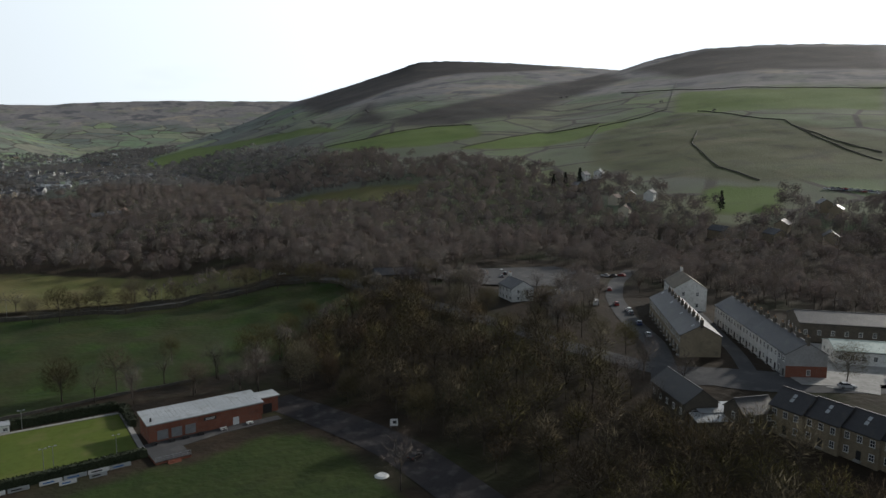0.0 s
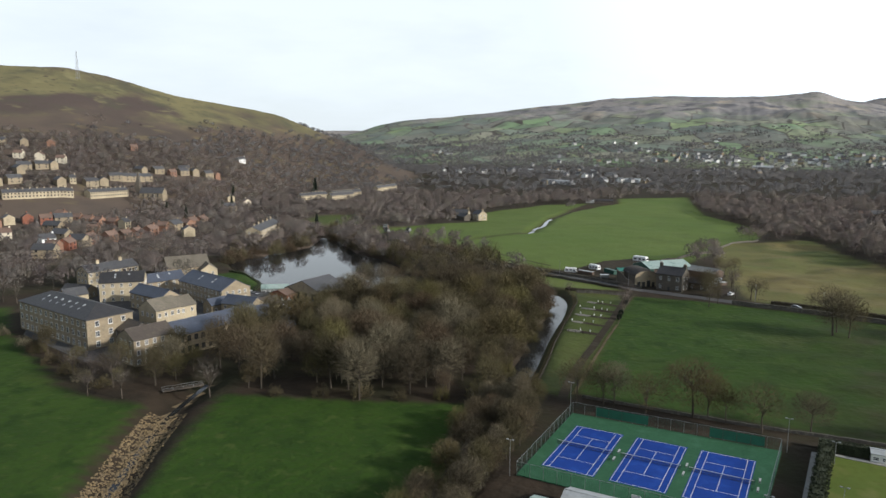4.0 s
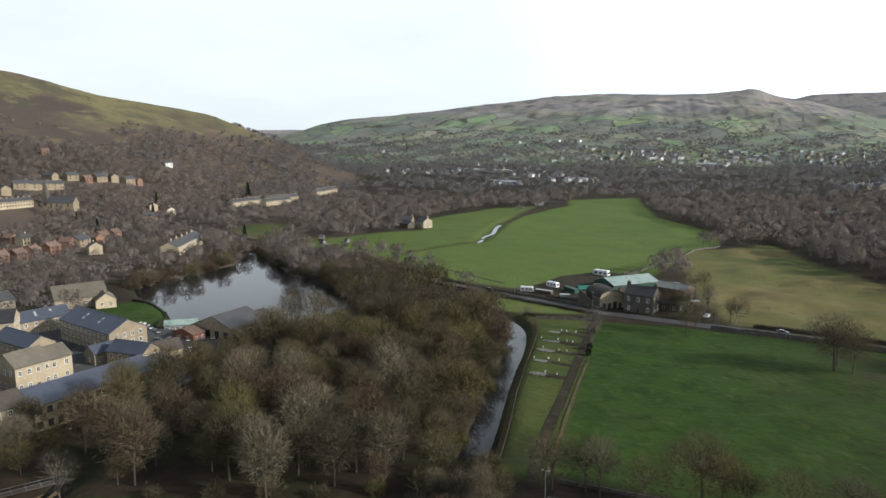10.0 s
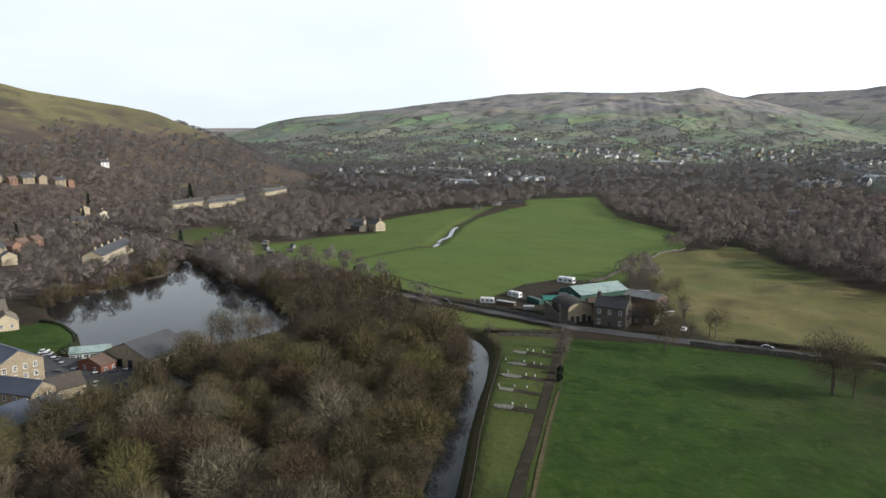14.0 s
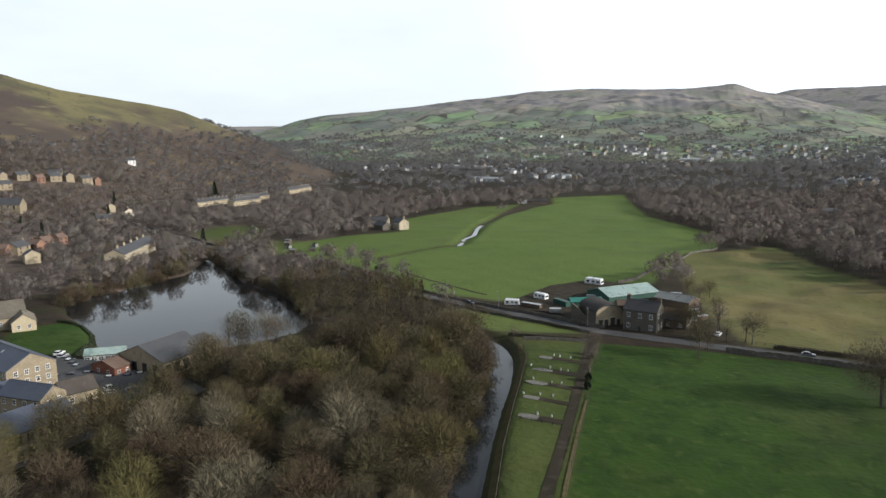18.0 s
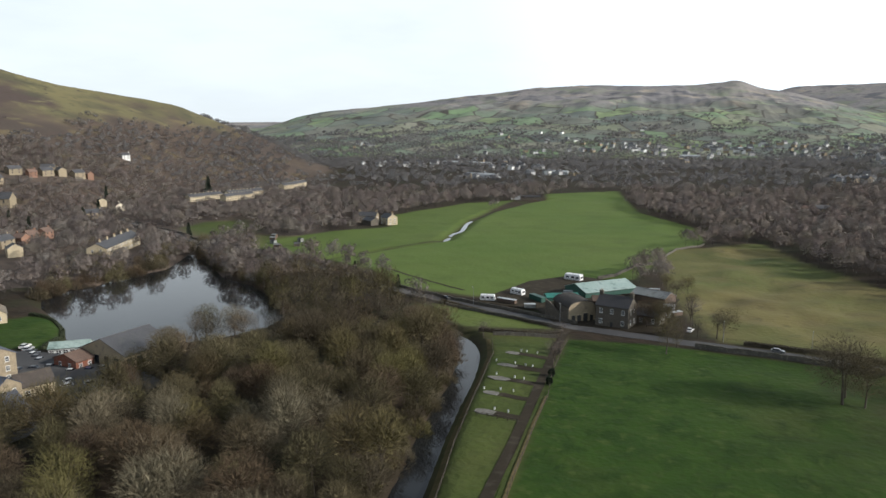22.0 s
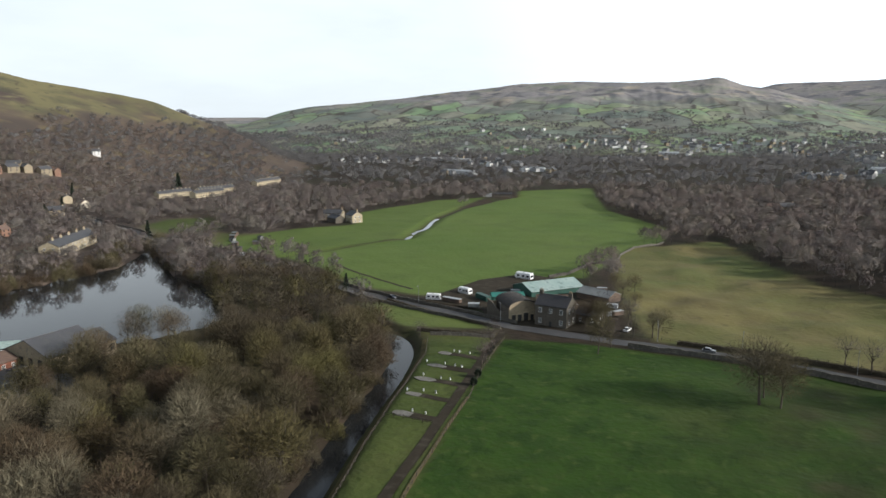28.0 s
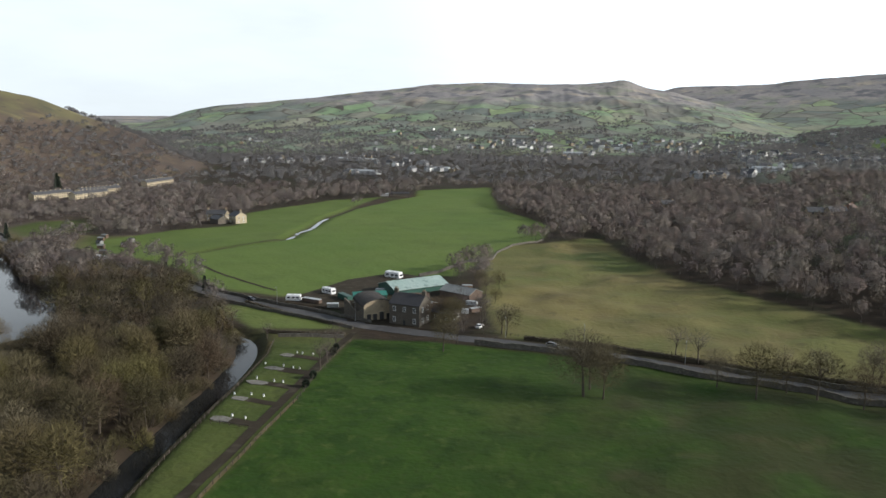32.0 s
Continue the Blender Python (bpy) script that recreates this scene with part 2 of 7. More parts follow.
STRAW = mat("dead_straw_grass", (0.150, 0.118, 0.058), (0.105, 0.088, 0.042), 0.25, 1.5, 0.95, c=(0.060, 0.068, 0.024), spec=0.1)
GRAVEL = mat("dark_muddy_gravel", (0.050, 0.041, 0.030), (0.036, 0.031, 0.022), 0.12, 1.5, 0.95, c=(0.072, 0.062, 0.048), spec=0.08)
PAD = mat("weathered_concrete_pad", (0.22, 0.21, 0.19), (0.15, 0.145, 0.13), 0.5, 2, 0.95, c=(0.10, 0.095, 0.08), spec=0.2)
PAVING = mat("pale_concrete", (0.36, 0.35, 0.33), (0.28, 0.275, 0.26), 0.3, 2, 0.9, c=(0.22, 0.22, 0.2))
DRYSTONE = mat("dark_drystone", (0.10, 0.09, 0.075), (0.065, 0.06, 0.05), 0.5, 2.5, 0.95, bump=0.05, c=(0.15, 0.14, 0.11))
COURT_BLUE = mat("blue_acrylic_court", (0.014, 0.056, 0.29), (0.011, 0.045, 0.24), 0.12, 2, 0.9, c=(0.018, 0.068, 0.32), spec=0.12)
COURT_GREEN = mat("green_acrylic_surround", (0.038, 0.118, 0.062), (0.031, 0.098, 0.052), 0.12, 2, 0.9, c=(0.048, 0.128, 0.075), spec=0.12)
BOWLING = mat("close_mown_turf", (0.115, 0.145, 0.03), (0.085, 0.12, 0.026), 0.05, 0.6, 0.9, c=(0.14, 0.145, 0.05), spec=0.1)
WINDBREAK = mat("green_windbreak_fabric", (0.015, 0.12, 0.075), (0.012, 0.095, 0.06), 0.5, 3, 0.7)
BARK = mat("grey_brown_bark", (0.085, 0.068, 0.052), (0.058, 0.047, 0.037), 0.5, 3, 0.95, vary=0.3)
HEDGE = mat("dark_clipped_hedge", (0.022, 0.032, 0.013), (0.035, 0.043, 0.018), 0.6, 4, 0.9, bump=0.08)
FIR = mat("dark_conifer_needles", (0.014, 0.024, 0.014), (0.022, 0.033, 0.017), 0.6, 4, 0.9)
ROCK = mat("tan_river_stone", (0.21, 0.152, 0.078), (0.145, 0.105, 0.056), 0.4, 2, 0.9, c=(0.10, 0.078, 0.05))


def twig_mat(name, tones, by_object, through_light=0.42, open_share=0.0):
    """Bare twigs: a tone of its own for every tree, and a little for every twig."""
    m, nt, p = shader(name)
    if by_object:
        pick = nt.nodes.new("ShaderNodeObjectInfo").outputs["Random"]
    else:
        a = nt.nodes.new("ShaderNodeAttribute")
        a.attribute_name = "tree_tone"
        pick = a.outputs["Fac"]
    ramp = nt.nodes.new("ShaderNodeValToRGB")
    el = ramp.color_ramp.elements
    while len(el) < len(tones):
        el.new(0.5)
    for i, (e, t) in enumerate(zip(el, tones)):
        e.position, e.color = i / (len(tones) - 1), (*t, 1)
    nt.links.new(pick, ramp.inputs["Fac"])
    g = nt.nodes.new("ShaderNodeNewGeometry")
    h = nt.nodes.new("ShaderNodeHueSaturation")
    mr = nt.nodes.new("ShaderNodeMapRange")
    mr.inputs["To Min"].default_value, mr.inputs["To Max"].default_value = 0.90, 1.10
    nt.links.new(g.outputs["Random Per Island"], mr.inputs["Value"])
    nt.links.new(mr.outputs["Result"], h.inputs["Value"])
    nt.links.new(ramp.outputs["Color"], h.inputs["Color"])
    # fine twigs scatter light to all sides: part of it passes through the spray
    dif, tra, mix = nt.nodes.new("ShaderNodeBsdfDiffuse"), nt.nodes.new("ShaderNodeBsdfTranslucent"), nt.nodes.new("ShaderNodeMixShader")
    nt.nodes.remove(p)
    for b in (dif, tra):
        nt.links.new(h.outputs["Color"], b.inputs["Color"])
    mix.inputs["Fac"].default_value = through_light
    nt.links.new(dif.outputs[0], mix.inputs[1])
    nt.links.new(tra.outputs[0], mix.inputs[2])
    last = mix
    if open_share:
        # a far spray stands for many twigs with air between them
        gap, last = nt.nodes.new("ShaderNodeBsdfTransparent"), nt.nodes.new("ShaderNodeMixShader")
        last.inputs["Fac"].default_value = open_share
        nt.links.new(mix.outputs[0], last.inputs[1])
        nt.links.new(gap.outputs[0], last.inputs[2])
    nt.links.new(last.outputs[0], nt.nodes["Material Output"].inputs["Surface"])
    return m


# paler and bluer than NEAR_TONES: some distance haze is in these twig colours
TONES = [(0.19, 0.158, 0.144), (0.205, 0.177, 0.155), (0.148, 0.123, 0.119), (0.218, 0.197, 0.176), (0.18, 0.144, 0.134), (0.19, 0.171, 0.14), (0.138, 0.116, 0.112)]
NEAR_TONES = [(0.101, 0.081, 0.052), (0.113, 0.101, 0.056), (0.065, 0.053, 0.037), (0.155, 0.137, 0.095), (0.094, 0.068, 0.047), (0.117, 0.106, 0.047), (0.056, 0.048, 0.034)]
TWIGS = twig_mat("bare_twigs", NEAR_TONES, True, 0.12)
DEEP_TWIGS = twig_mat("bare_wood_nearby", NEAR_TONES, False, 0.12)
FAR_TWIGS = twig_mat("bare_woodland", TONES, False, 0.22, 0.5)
# grey-blue twigs for the farthest woods, haze painted into their base colour
HAZE_TWIGS = twig_mat("hazed_bare_woodland", [(0.180, 0.172, 0.174), (0.196, 0.188, 0.182), (0.145, 0.142, 0.148), (0.212, 0.204, 0.194), (0.168, 0.158, 0.160)], False, 0.4, 0.4)


def water(name, colour):
    m, nt, p = shader(name)
    nt.links.new(mixed(nt, colour, tuple(v * 1.6 for v in colour), noised(nt, 0.05)), p.inputs["Base Color"])
    p.inputs["Roughness"].default_value, p.inputs["IOR"].default_value = 0.05, 1.33
    bp = nt.nodes.new("ShaderNodeBump")
    bp.inputs["Strength"].default_value, bp.inputs["Distance"].default_value = 0.05, 0.03
    nt.links.new(noised(nt, 0.9, 3, 0.2, 0.8), bp.inputs["Height"])
    nt.links.new(bp.outputs["Normal"], p.inputs["Normal"])
    return m


WATER = water("peaty_water", (0.012, 0.013, 0.014))


def ground_mat():
    """Land cover by weights on the sheet: turf, pasture, moor, patchwork of walled fields; leaf litter elsewhere."""
    m, nt, p = shader("ground_cover")

    def weight(n):
        a = nt.nodes.new("ShaderNodeAttribute")
        a.attribute_name = n
        s = nt.nodes.new("ShaderNodeSeparateXYZ")
        nt.links.new(a.outputs["Vector"], s.inputs[0])
        return s.outputs
    w1, w2, w3, w4 = weight("cover_a"), weight("cover_b"), weight("cover_c"), weight("cover_d")
    litter = mixed(nt, (0.044, 0.032, 0.022), (0.028, 0.022, 0.015), noised(nt, 0.12))
    litter = mixed(nt, litter, (0.030, 0.036, 0.015), noised(nt, 0.035, 5, 0.5, 0.75))
    turf = mixed(nt, (0.026, 0.060, 0.0070), (0.037, 0.073, 0.011), noised(nt, 0.012, 4, 0.35, 0.65))
    turf = mixed(nt, turf, (0.021, 0.050, 0.0075), noised(nt, 0.07, 8, 0.46, 0.72))
    turf = mixed(nt, turf, (0.060, 0.080, 0.019), noised(nt, 0.022, 8, 0.56, 0.80))
    turf = mixed(nt, turf, (0.035, 0.056, 0.012), noised(nt, 0.6, 4, 0.5, 0.8))
    turf = mixed(nt, turf, (0.019, 0.044, 0.0062), noised(nt, 0.15, 9, 0.50, 0.68))
    turf = mixed(nt, turf, (0.056, 0.084, 0.019), noised(nt, 0.32, 8, 0.57, 0.74))
    # rough grass of the east field, darkened by a cloud's shade painted in
    shaded_rough = mixed(nt, (0.024, 0.036, 0.0085), (0.036, 0.036, 0.014), noised(nt, 0.03, 8, 0.42, 0.62))
    shaded_rough = mixed(nt, shaded_rough, (0.050, 0.044, 0.021), noised(nt, 0.09, 8, 0.55, 0.72))
    past = mixed(nt, (0.127, 0.130, 0.044), (0.094, 0.112, 0.035), noised(nt, 0.02, 5))
    past = mixed(nt, past, (0.137, 0.114, 0.052), noised(nt, 0.05, 8, 0.52, 0.78))
    past = mixed(nt, past, (0.055, 0.078, 0.021), noised(nt, 0.012, 7, 0.46, 0.68))
    past = mixed(nt, past, (0.072, 0.065, 0.031), noised(nt, 0.25, 5, 0.55, 0.85))
    # moor tones are greyed and blued: distance haze mixed into the colour
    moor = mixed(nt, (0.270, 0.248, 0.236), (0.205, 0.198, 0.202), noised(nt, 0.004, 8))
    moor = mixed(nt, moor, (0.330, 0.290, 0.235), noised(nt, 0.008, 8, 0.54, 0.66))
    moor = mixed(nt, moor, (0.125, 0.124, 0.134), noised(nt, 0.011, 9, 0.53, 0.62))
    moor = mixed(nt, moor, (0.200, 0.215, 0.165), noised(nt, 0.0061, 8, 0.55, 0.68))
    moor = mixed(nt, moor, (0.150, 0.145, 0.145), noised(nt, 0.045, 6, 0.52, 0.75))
    hill = mixed(nt, (0.172, 0.152, 0.078), (0.134, 0.124, 0.066), noised(nt, 0.006, 8))
    hill = mixed(nt, hill, (0.084, 0.064, 0.056), noised(nt, 0.0052, 9, 0.50, 0.58))
    hill = mixed(nt, hill, (0.080, 0.078, 0.052), noised(nt, 0.018, 8, 0.50, 0.72))
    hill = mixed(nt, hill, (0.195, 0.176, 0.092), noised(nt, 0.03, 8, 0.56, 0.74))
    hill = mixed(nt, hill, (0.070, 0.058, 0.046), noised(nt, 0.09, 7, 0.60, 0.72))
    bracken = mixed(nt, (0.112, 0.086, 0.068), (0.080, 0.064, 0.054), noised(nt, 0.012, 8, 0.42, 0.6))
    bracken = mixed(nt, bracken, (0.150, 0.120, 0.070), noised(nt, 0.03, 8, 0.56, 0.7))
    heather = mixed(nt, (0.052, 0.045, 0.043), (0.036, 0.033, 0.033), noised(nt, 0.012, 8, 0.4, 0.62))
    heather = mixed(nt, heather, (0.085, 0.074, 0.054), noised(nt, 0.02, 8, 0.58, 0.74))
    olive = mixed(nt, (0.076, 0.088, 0.036), (0.098, 0.098, 0.046), noised(nt, 0.009, 8))
    olive = mixed(nt, olive, (0.055, 0.054, 0.031), noised(nt, 0.03, 8, 0.52, 0.7))
    olive = mixed(nt, olive, (0.130, 0.118, 0.062), noised(nt, 0.016, 9, 0.58, 0.72))
    tc = nt.nodes.new("ShaderNodeNewGeometry")
    vor = nt.nodes.new("ShaderNodeTexVoronoi")
    vor.inputs["Scale"].default_value = 0.0085
    nt.links.new(tc.outputs["Position"], vor.inputs["Vector"])
    sep = nt.nodes.new("ShaderNodeSeparateColor")
    nt.links.new(vor.outputs["Color"], sep.inputs[0])
    ramp = nt.nodes.new("ShaderNodeValToRGB")
    el = ramp.color_ramp.elements
    for _ in range(3):
        el.new(0.5)
    # field tones paled and shifted to blue, with distance haze in the colour
    for e, (q, t) in zip(el, ((0, (0.185, 0.270, 0.150)), (0.3, (0.190, 0.225, 0.180)), (0.5, (0.125, 0.150, 0.140)), (0.7, (0.240, 0.240, 0.190)), (1, (0.235, 0.300, 0.160)))):
        e.position, e.color = q, (*t, 1)
    nt.links.new(sep.outputs[0], ramp.inputs["Fac"])
    vore = nt.nodes.new("ShaderNodeTexVoronoi")
    vore.feature = 'DISTANCE_TO_EDGE'
    vore.inputs["Scale"].default_value = 0.0085
    nt.links.new(tc.outputs["Position"], vore.inputs["Vector"])
    edge = nt.nodes.new("ShaderNodeMapRange")
    edge.inputs["From Min"].default_value, edge.inputs["From Max"].default_value = 0.035, 0.015
    nt.links.new(vore.outputs["Distance"], edge.inputs["Value"])
    # near east fields take a stronger green, without the haze of the far tones
    haze_free = mixed(nt, ramp.outputs["Color"], (0.125, 0.140, 0.060), 0.6)
    base = mixed(nt, ramp.outputs["Color"], haze_free, w2["Z"])
    fields = mixed(nt, base, (0.165, 0.165, 0.145), noised(nt, 0.004, 8, 0.50, 0.66))
    fields = mixed(nt, fields, (0.110, 0.113, 0.088), noised(nt, 0.03, 7, 0.5, 0.8))
    fields = mixed(nt, fields, (0.083, 0.077, 0.067), edge.outputs["Result"])
    col = mixed(nt, litter, fields, w2["X"])
    col = mixed(nt, col, hill, w2["Y"])
    col = mixed(nt, col, shaded_rough, weight("cover_e")["X"])
    col = mixed(nt, col, bracken, w4["X"])
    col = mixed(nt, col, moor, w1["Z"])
    col = mixed(nt, col, olive, w4["Y"])
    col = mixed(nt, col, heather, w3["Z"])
    col = mixed(nt, col, (0.085, 0.083, 0.088), w4["Z"])
    meadow = mixed(nt, (0.105, 0.170, 0.036), (0.132, 0.188, 0.045), noised(nt, 0.01, 5))
    meadow = mixed(nt, meadow, (0.092, 0.140, 0.034), noised(nt, 0.04, 7, 0.5, 0.75))
    rough = mixed(nt, (0.180, 0.150, 0.062), (0.135, 0.108, 0.050), noised(nt, 0.06, 8, 0.42, 0.66))
    rough = mixed(nt, rough, (0.062, 0.048, 0.030), noised(nt, 0.11, 6, 0.60, 0.78))
    patchy = nt.nodes.new("ShaderNodeMath")
    patchy.operation = 'MULTIPLY'
    nt.links.new(noised(nt, 0.016, 7, 0.38, 0.62), patchy.inputs[0])
    nt.links.new(w3["Y"], patchy.inputs[1])
    col = mixed(nt, col, past, w1["Y"])
    col = mixed(nt, col, rough, patchy.outputs[0])
    col = mixed(nt, col, turf, w1["X"])
    col = mixed(nt, col, meadow, w3["X"])
    nt.links.new(col, p.inputs["Base Color"])
    p.inputs["Roughness"].default_value = 0.95
    p.inputs["Specular IOR Level"].default_value = 0.15
    bp = nt.nodes.new("ShaderNodeBump")
    bp.inputs["Strength"].default_value, bp.inputs["Distance"].default_value = 0.6, 0.4
    nt.links.new(noised(nt, 0.45, 6, 0.2, 0.8), bp.inputs["Height"])
    nt.links.new(bp.outputs["Normal"], p.inputs["Normal"])
    return m


# ---- mesh helpers ----
class Shape:
    """Collects corners and faces for one mesh."""

    def __init__(self):
        self.v, self.f, self.n = [], [], []

    def add(self, vs, fs, normal=None):
        """normal: one soft normal for all these corners, as a spray of twigs takes from its crown."""
        n = len(self.v)
        self.v += [tuple(v) for v in vs]
        if normal is not None:
            self.n += [tuple(normal)] * len(vs)
        self.f += [tuple(n + i for i in f) for f in fs]
        return self

    def box(self, x, y, z, sx, sy, sz, turn=0.0, taper=1.0):
        """Centre of the base, full sizes."""
        c, s = math.cos(radians(turn)), math.sin(radians(turn))
        vs = []
        for h, k in ((0, 1), (sz, taper)):
            for u, w in ((-1, -1), (1, -1), (1, 1), (-1, 1)):
                a, b = u * sx / 2 * k, w * sy / 2 * k
                vs.append((x + a * c - b * s, y + a * s + b * c, z + h))
        return self.add(vs, [(3, 2, 1, 0), (4, 5, 6, 7), (0, 1, 5, 4), (1, 2, 6, 5), (2, 3, 7, 6), (3, 0, 4, 7)])

    def prism(self, profile, x0, x1):
        """A profile in y and z (anticlockwise seen from +x), drawn out along x."""
        n = len(profile)
        vs = [(x0, y, z) for y, z in profile] + [(x1, y, z) for y, z in profile]
        return self.add(vs, [tuple(range(n))[::-1], tuple(range(n, 2 * n))] + [(i, (i + 1) % n, n + (i + 1) % n, n + i) for i in range(n)])

    def tube(self, a, b, ra, rb, n=6):
        a, b = Vector(a), Vector(b)
        d = (b - a).normalized()
        u = d.orthogonal().normalized()
        w = d.cross(u)
        ring = [(math.cos(6.2832 * i / n), math.sin(6.2832 * i / n)) for i in range(n)]
        vs = [a + (u * p + w * q) * ra for p, q in ring] + [b + (u * p + w * q) * rb for p, q in ring]
        return self.add(vs, [(i, (i + 1) % n, n + (i + 1) % n, n + i) for i in range(n)] + [tuple(range(n))[::-1], tuple(range(n, 2 * n))])

    def mesh(self, name, material):
        me = bpy.data.meshes.new(name)
        me.from_pydata(self.v, [], self.f)
        me.materials.append(material)
        if self.n:
            soften(me, np.array(self.n))
        return me


def soften(me, normals):
    """Corner normals that round a crown off, as its mass of twigs does."""
    at = me.attributes.new("custom_normal", 'FLOAT_VECTOR', 'POINT')
    at.data.foreach_set("vector", normals.ravel())
    me.update()


def part(name, shape, material, parent, label="", at=None, turn=0.0):
    ob = new(name, shape.mesh(name, material) if isinstance(shape, Shape) else shape)
    ob.parent = parent
    if at:
        ob.matrix_basis = pose(*at, 0, 0, turn)
    if label:
        tagged(ob, label)
    return ob


def thing(name, label, category, x, y, z, turn=0.0, group=""):
    ob = new(name)
    ob.empty_display_size = 0.5
    ob.matrix_basis = pose(x, y, z, 0, 0, turn)
    return tagged(ob, label, category, group)


def structure(name, shape, material, label="", category=""):
    ob = new(name, shape.mesh(name, material) if isinstance(shape, Shape) else shape)
    return tagged(ob, label, category, "", "structure")


# ---- the lie of the land ----
# crest lines of the hills: azimuth in degrees from (0, 60), height of the crest there
MAST_HILL = [(-120, 150), (-75, 178), (-60.5, 183), (-58.5, 184), (-55.5, 173), (-53.7, 159), (-50, 135), (-45.8, 119), (-43.5, 108), (-40.8, 80), (-39, 62), (-37.2, 44), (-35.4, 18), (-33, -14)]
CRAG_HILL = [(-41, 20), (-38.2, 66), (-35.5, 122), (-33, 150), (-30.5, 164), (-26.5, 188), (-23.2, 216), (-19.6, 238), (-17.6, 256), (-13.4, 268), (-9.4, 260), (-6.2, 260), (-3.9, 270), (-3, 282), (-2.4, 267), (-1.6, 246), (-0.8, 233), (0.6, 222), (6, 120), (11, 30), (15, -14)]
FAR_MOOR = [(-60, 150), (-43, 98), (-37, 103), (-30, 90), (-5, 200), (-0.2, 262), (0.8, 284), (7.3, 292), (8.2, 308), (14.5, 338), (23.6, 356), (40, 360), (70, 320)]
EAST_HILL = [(7.5, -14), (9, 38), (11, 52), (14.5, 66), (17.4, 104), (20.4, 155), (24, 226), (27.8, 280), (31.4, 332), (34.1, 376), (36.7, 380), (41.2, 374), (45.6, 361), (49.5, 347), (60, 320), (75, 300)]
SOUTH_HILL = [(12, -14), (20, 60), (27, 130), (34, 205), (40, 262), (45, 292), (49.7, 310), (52.2, 340), (54.2, 358), (56.2, 369), (60, 372), (63.7, 368), (67.7, 356), (80, 320), (110, 250)]
FOOT_MAST = [(-120, 500), (-60, 560), (-50, 690), (-44, 900), (-38, 1050), (-33, 1200)]
FOOT_EAST = [(9, 1450), (11, 1250), (16, 1000), (20, 640), (25, 480), (32, 380), (45, 300), (75, 230)]


def knots(rows, a):
    return np.interp(a, [k for k, _ in rows], [v for _, v in rows])


def step(a, b, x):
    s = np.clip((x - a) / (b - a), 0, 1)
    return s * s * (3 - 2 * s)


def flank(r, foot, crest_r, rows, a, power, base=-14.0):
    """A hillside from its foot to its crest line, whose small ups and downs fade out down the slope."""
    top = (knots(rows, a - 0.35) + knots(rows, a) + knots(rows, a + 0.35)) / 3
    even = sum(knots(rows, a + k) for k in (-7, -5, -3.5, -2, -0.7, 0.7, 2, 3.5, 5, 7)) / 10
    s = np.clip((r - foot) / (crest_r - foot), 0, 1)
    h = base + (even - base) * (power[0] * s + (1 - power[0]) * s ** power[1]) + (top - even) * s ** 10
    return np.where(r > crest_r, top - 0.05 * (r - crest_r), h)


def seg_dist(x, y, pts):
    best = np.full(np.shape(x), 1e9)
    for (ax, ay), (bx, by) in zip(pts, pts[1:]):
        dx, dy = bx - ax, by - ay
        s = np.clip(((x - ax) * dx + (y - ay) * dy) / (dx * dx + dy * dy), 0, 1)
        best = np.minimum(best, np.hypot(x - ax - s * dx, y - ay - s * dy))
    return best


def inside(x, y, poly):
    odd = np.zeros(np.shape(x), bool)
    for (ax, ay), (bx, by) in zip(poly, poly[1:] + poly[:1]):
        if ay != by:
            odd ^= ((ay > y) != (by > y)) & (x < (bx - ax) * (y - ay) / (by - ay) + ax)
    return odd


def patch(x, y, poly, soft):
    """1 inside the outline, 0 outside it, blended over soft metres."""
    d = seg_dist(x, y, poly + poly[:1])
    return step(-soft, soft, np.where(inside(x, y, poly), d, -d))


POND = [(-313, 322), (-319, 341), (-314, 352), (-319, 366), (-314, 396), (-325, 416), (-335, 432), (-322, 430), (-304, 414), (-276, 391), (-247, 380), (-221, 362), (-199, 341), (-195, 324), (-200, 306), (-209, 294), (-245, 281), (-258, 290), (-281, 303), (-300, 312)]
RIVER = [(-216, 352), (-175, 350), (-138, 348), (-123, 344.5), (-113, 329), (-106, 306), (-101.5, 285), (-95.8, 261), (-89.5, 238), (-82, 207), (-76, 180), (-69, 150), (-61, 110), (-53, 60), (-43, 0)]
BECK = [(-225, 556), (-236, 603), (-253, 673), (-263, 741), (-262, 834), (-252, 900)]
DITCH = [(-224, 552), (-229, 524), (-240, 503), (-248, 479), (-255, 459), (-264, 445)]
STREAM = [(-162, 170), (-152, 148), (-138, 127), (-121, 104), (-104, 82), (-80, 50)]


def waves(x, y, wl, k):
    a, b = 6.283 / wl, k * 1.7
    return (np.sin(a * (x + 0.31 * y) + b) * np.cos(a * (0.83 * y - 0.24 * x) + 2.1 * b) + 0.5 * np.sin(a * (1.9 * x - 1.3 * y) + 3.3 * b) * np.cos(a * (1.7 * y + 0.6 * x) + b)) / 1.5


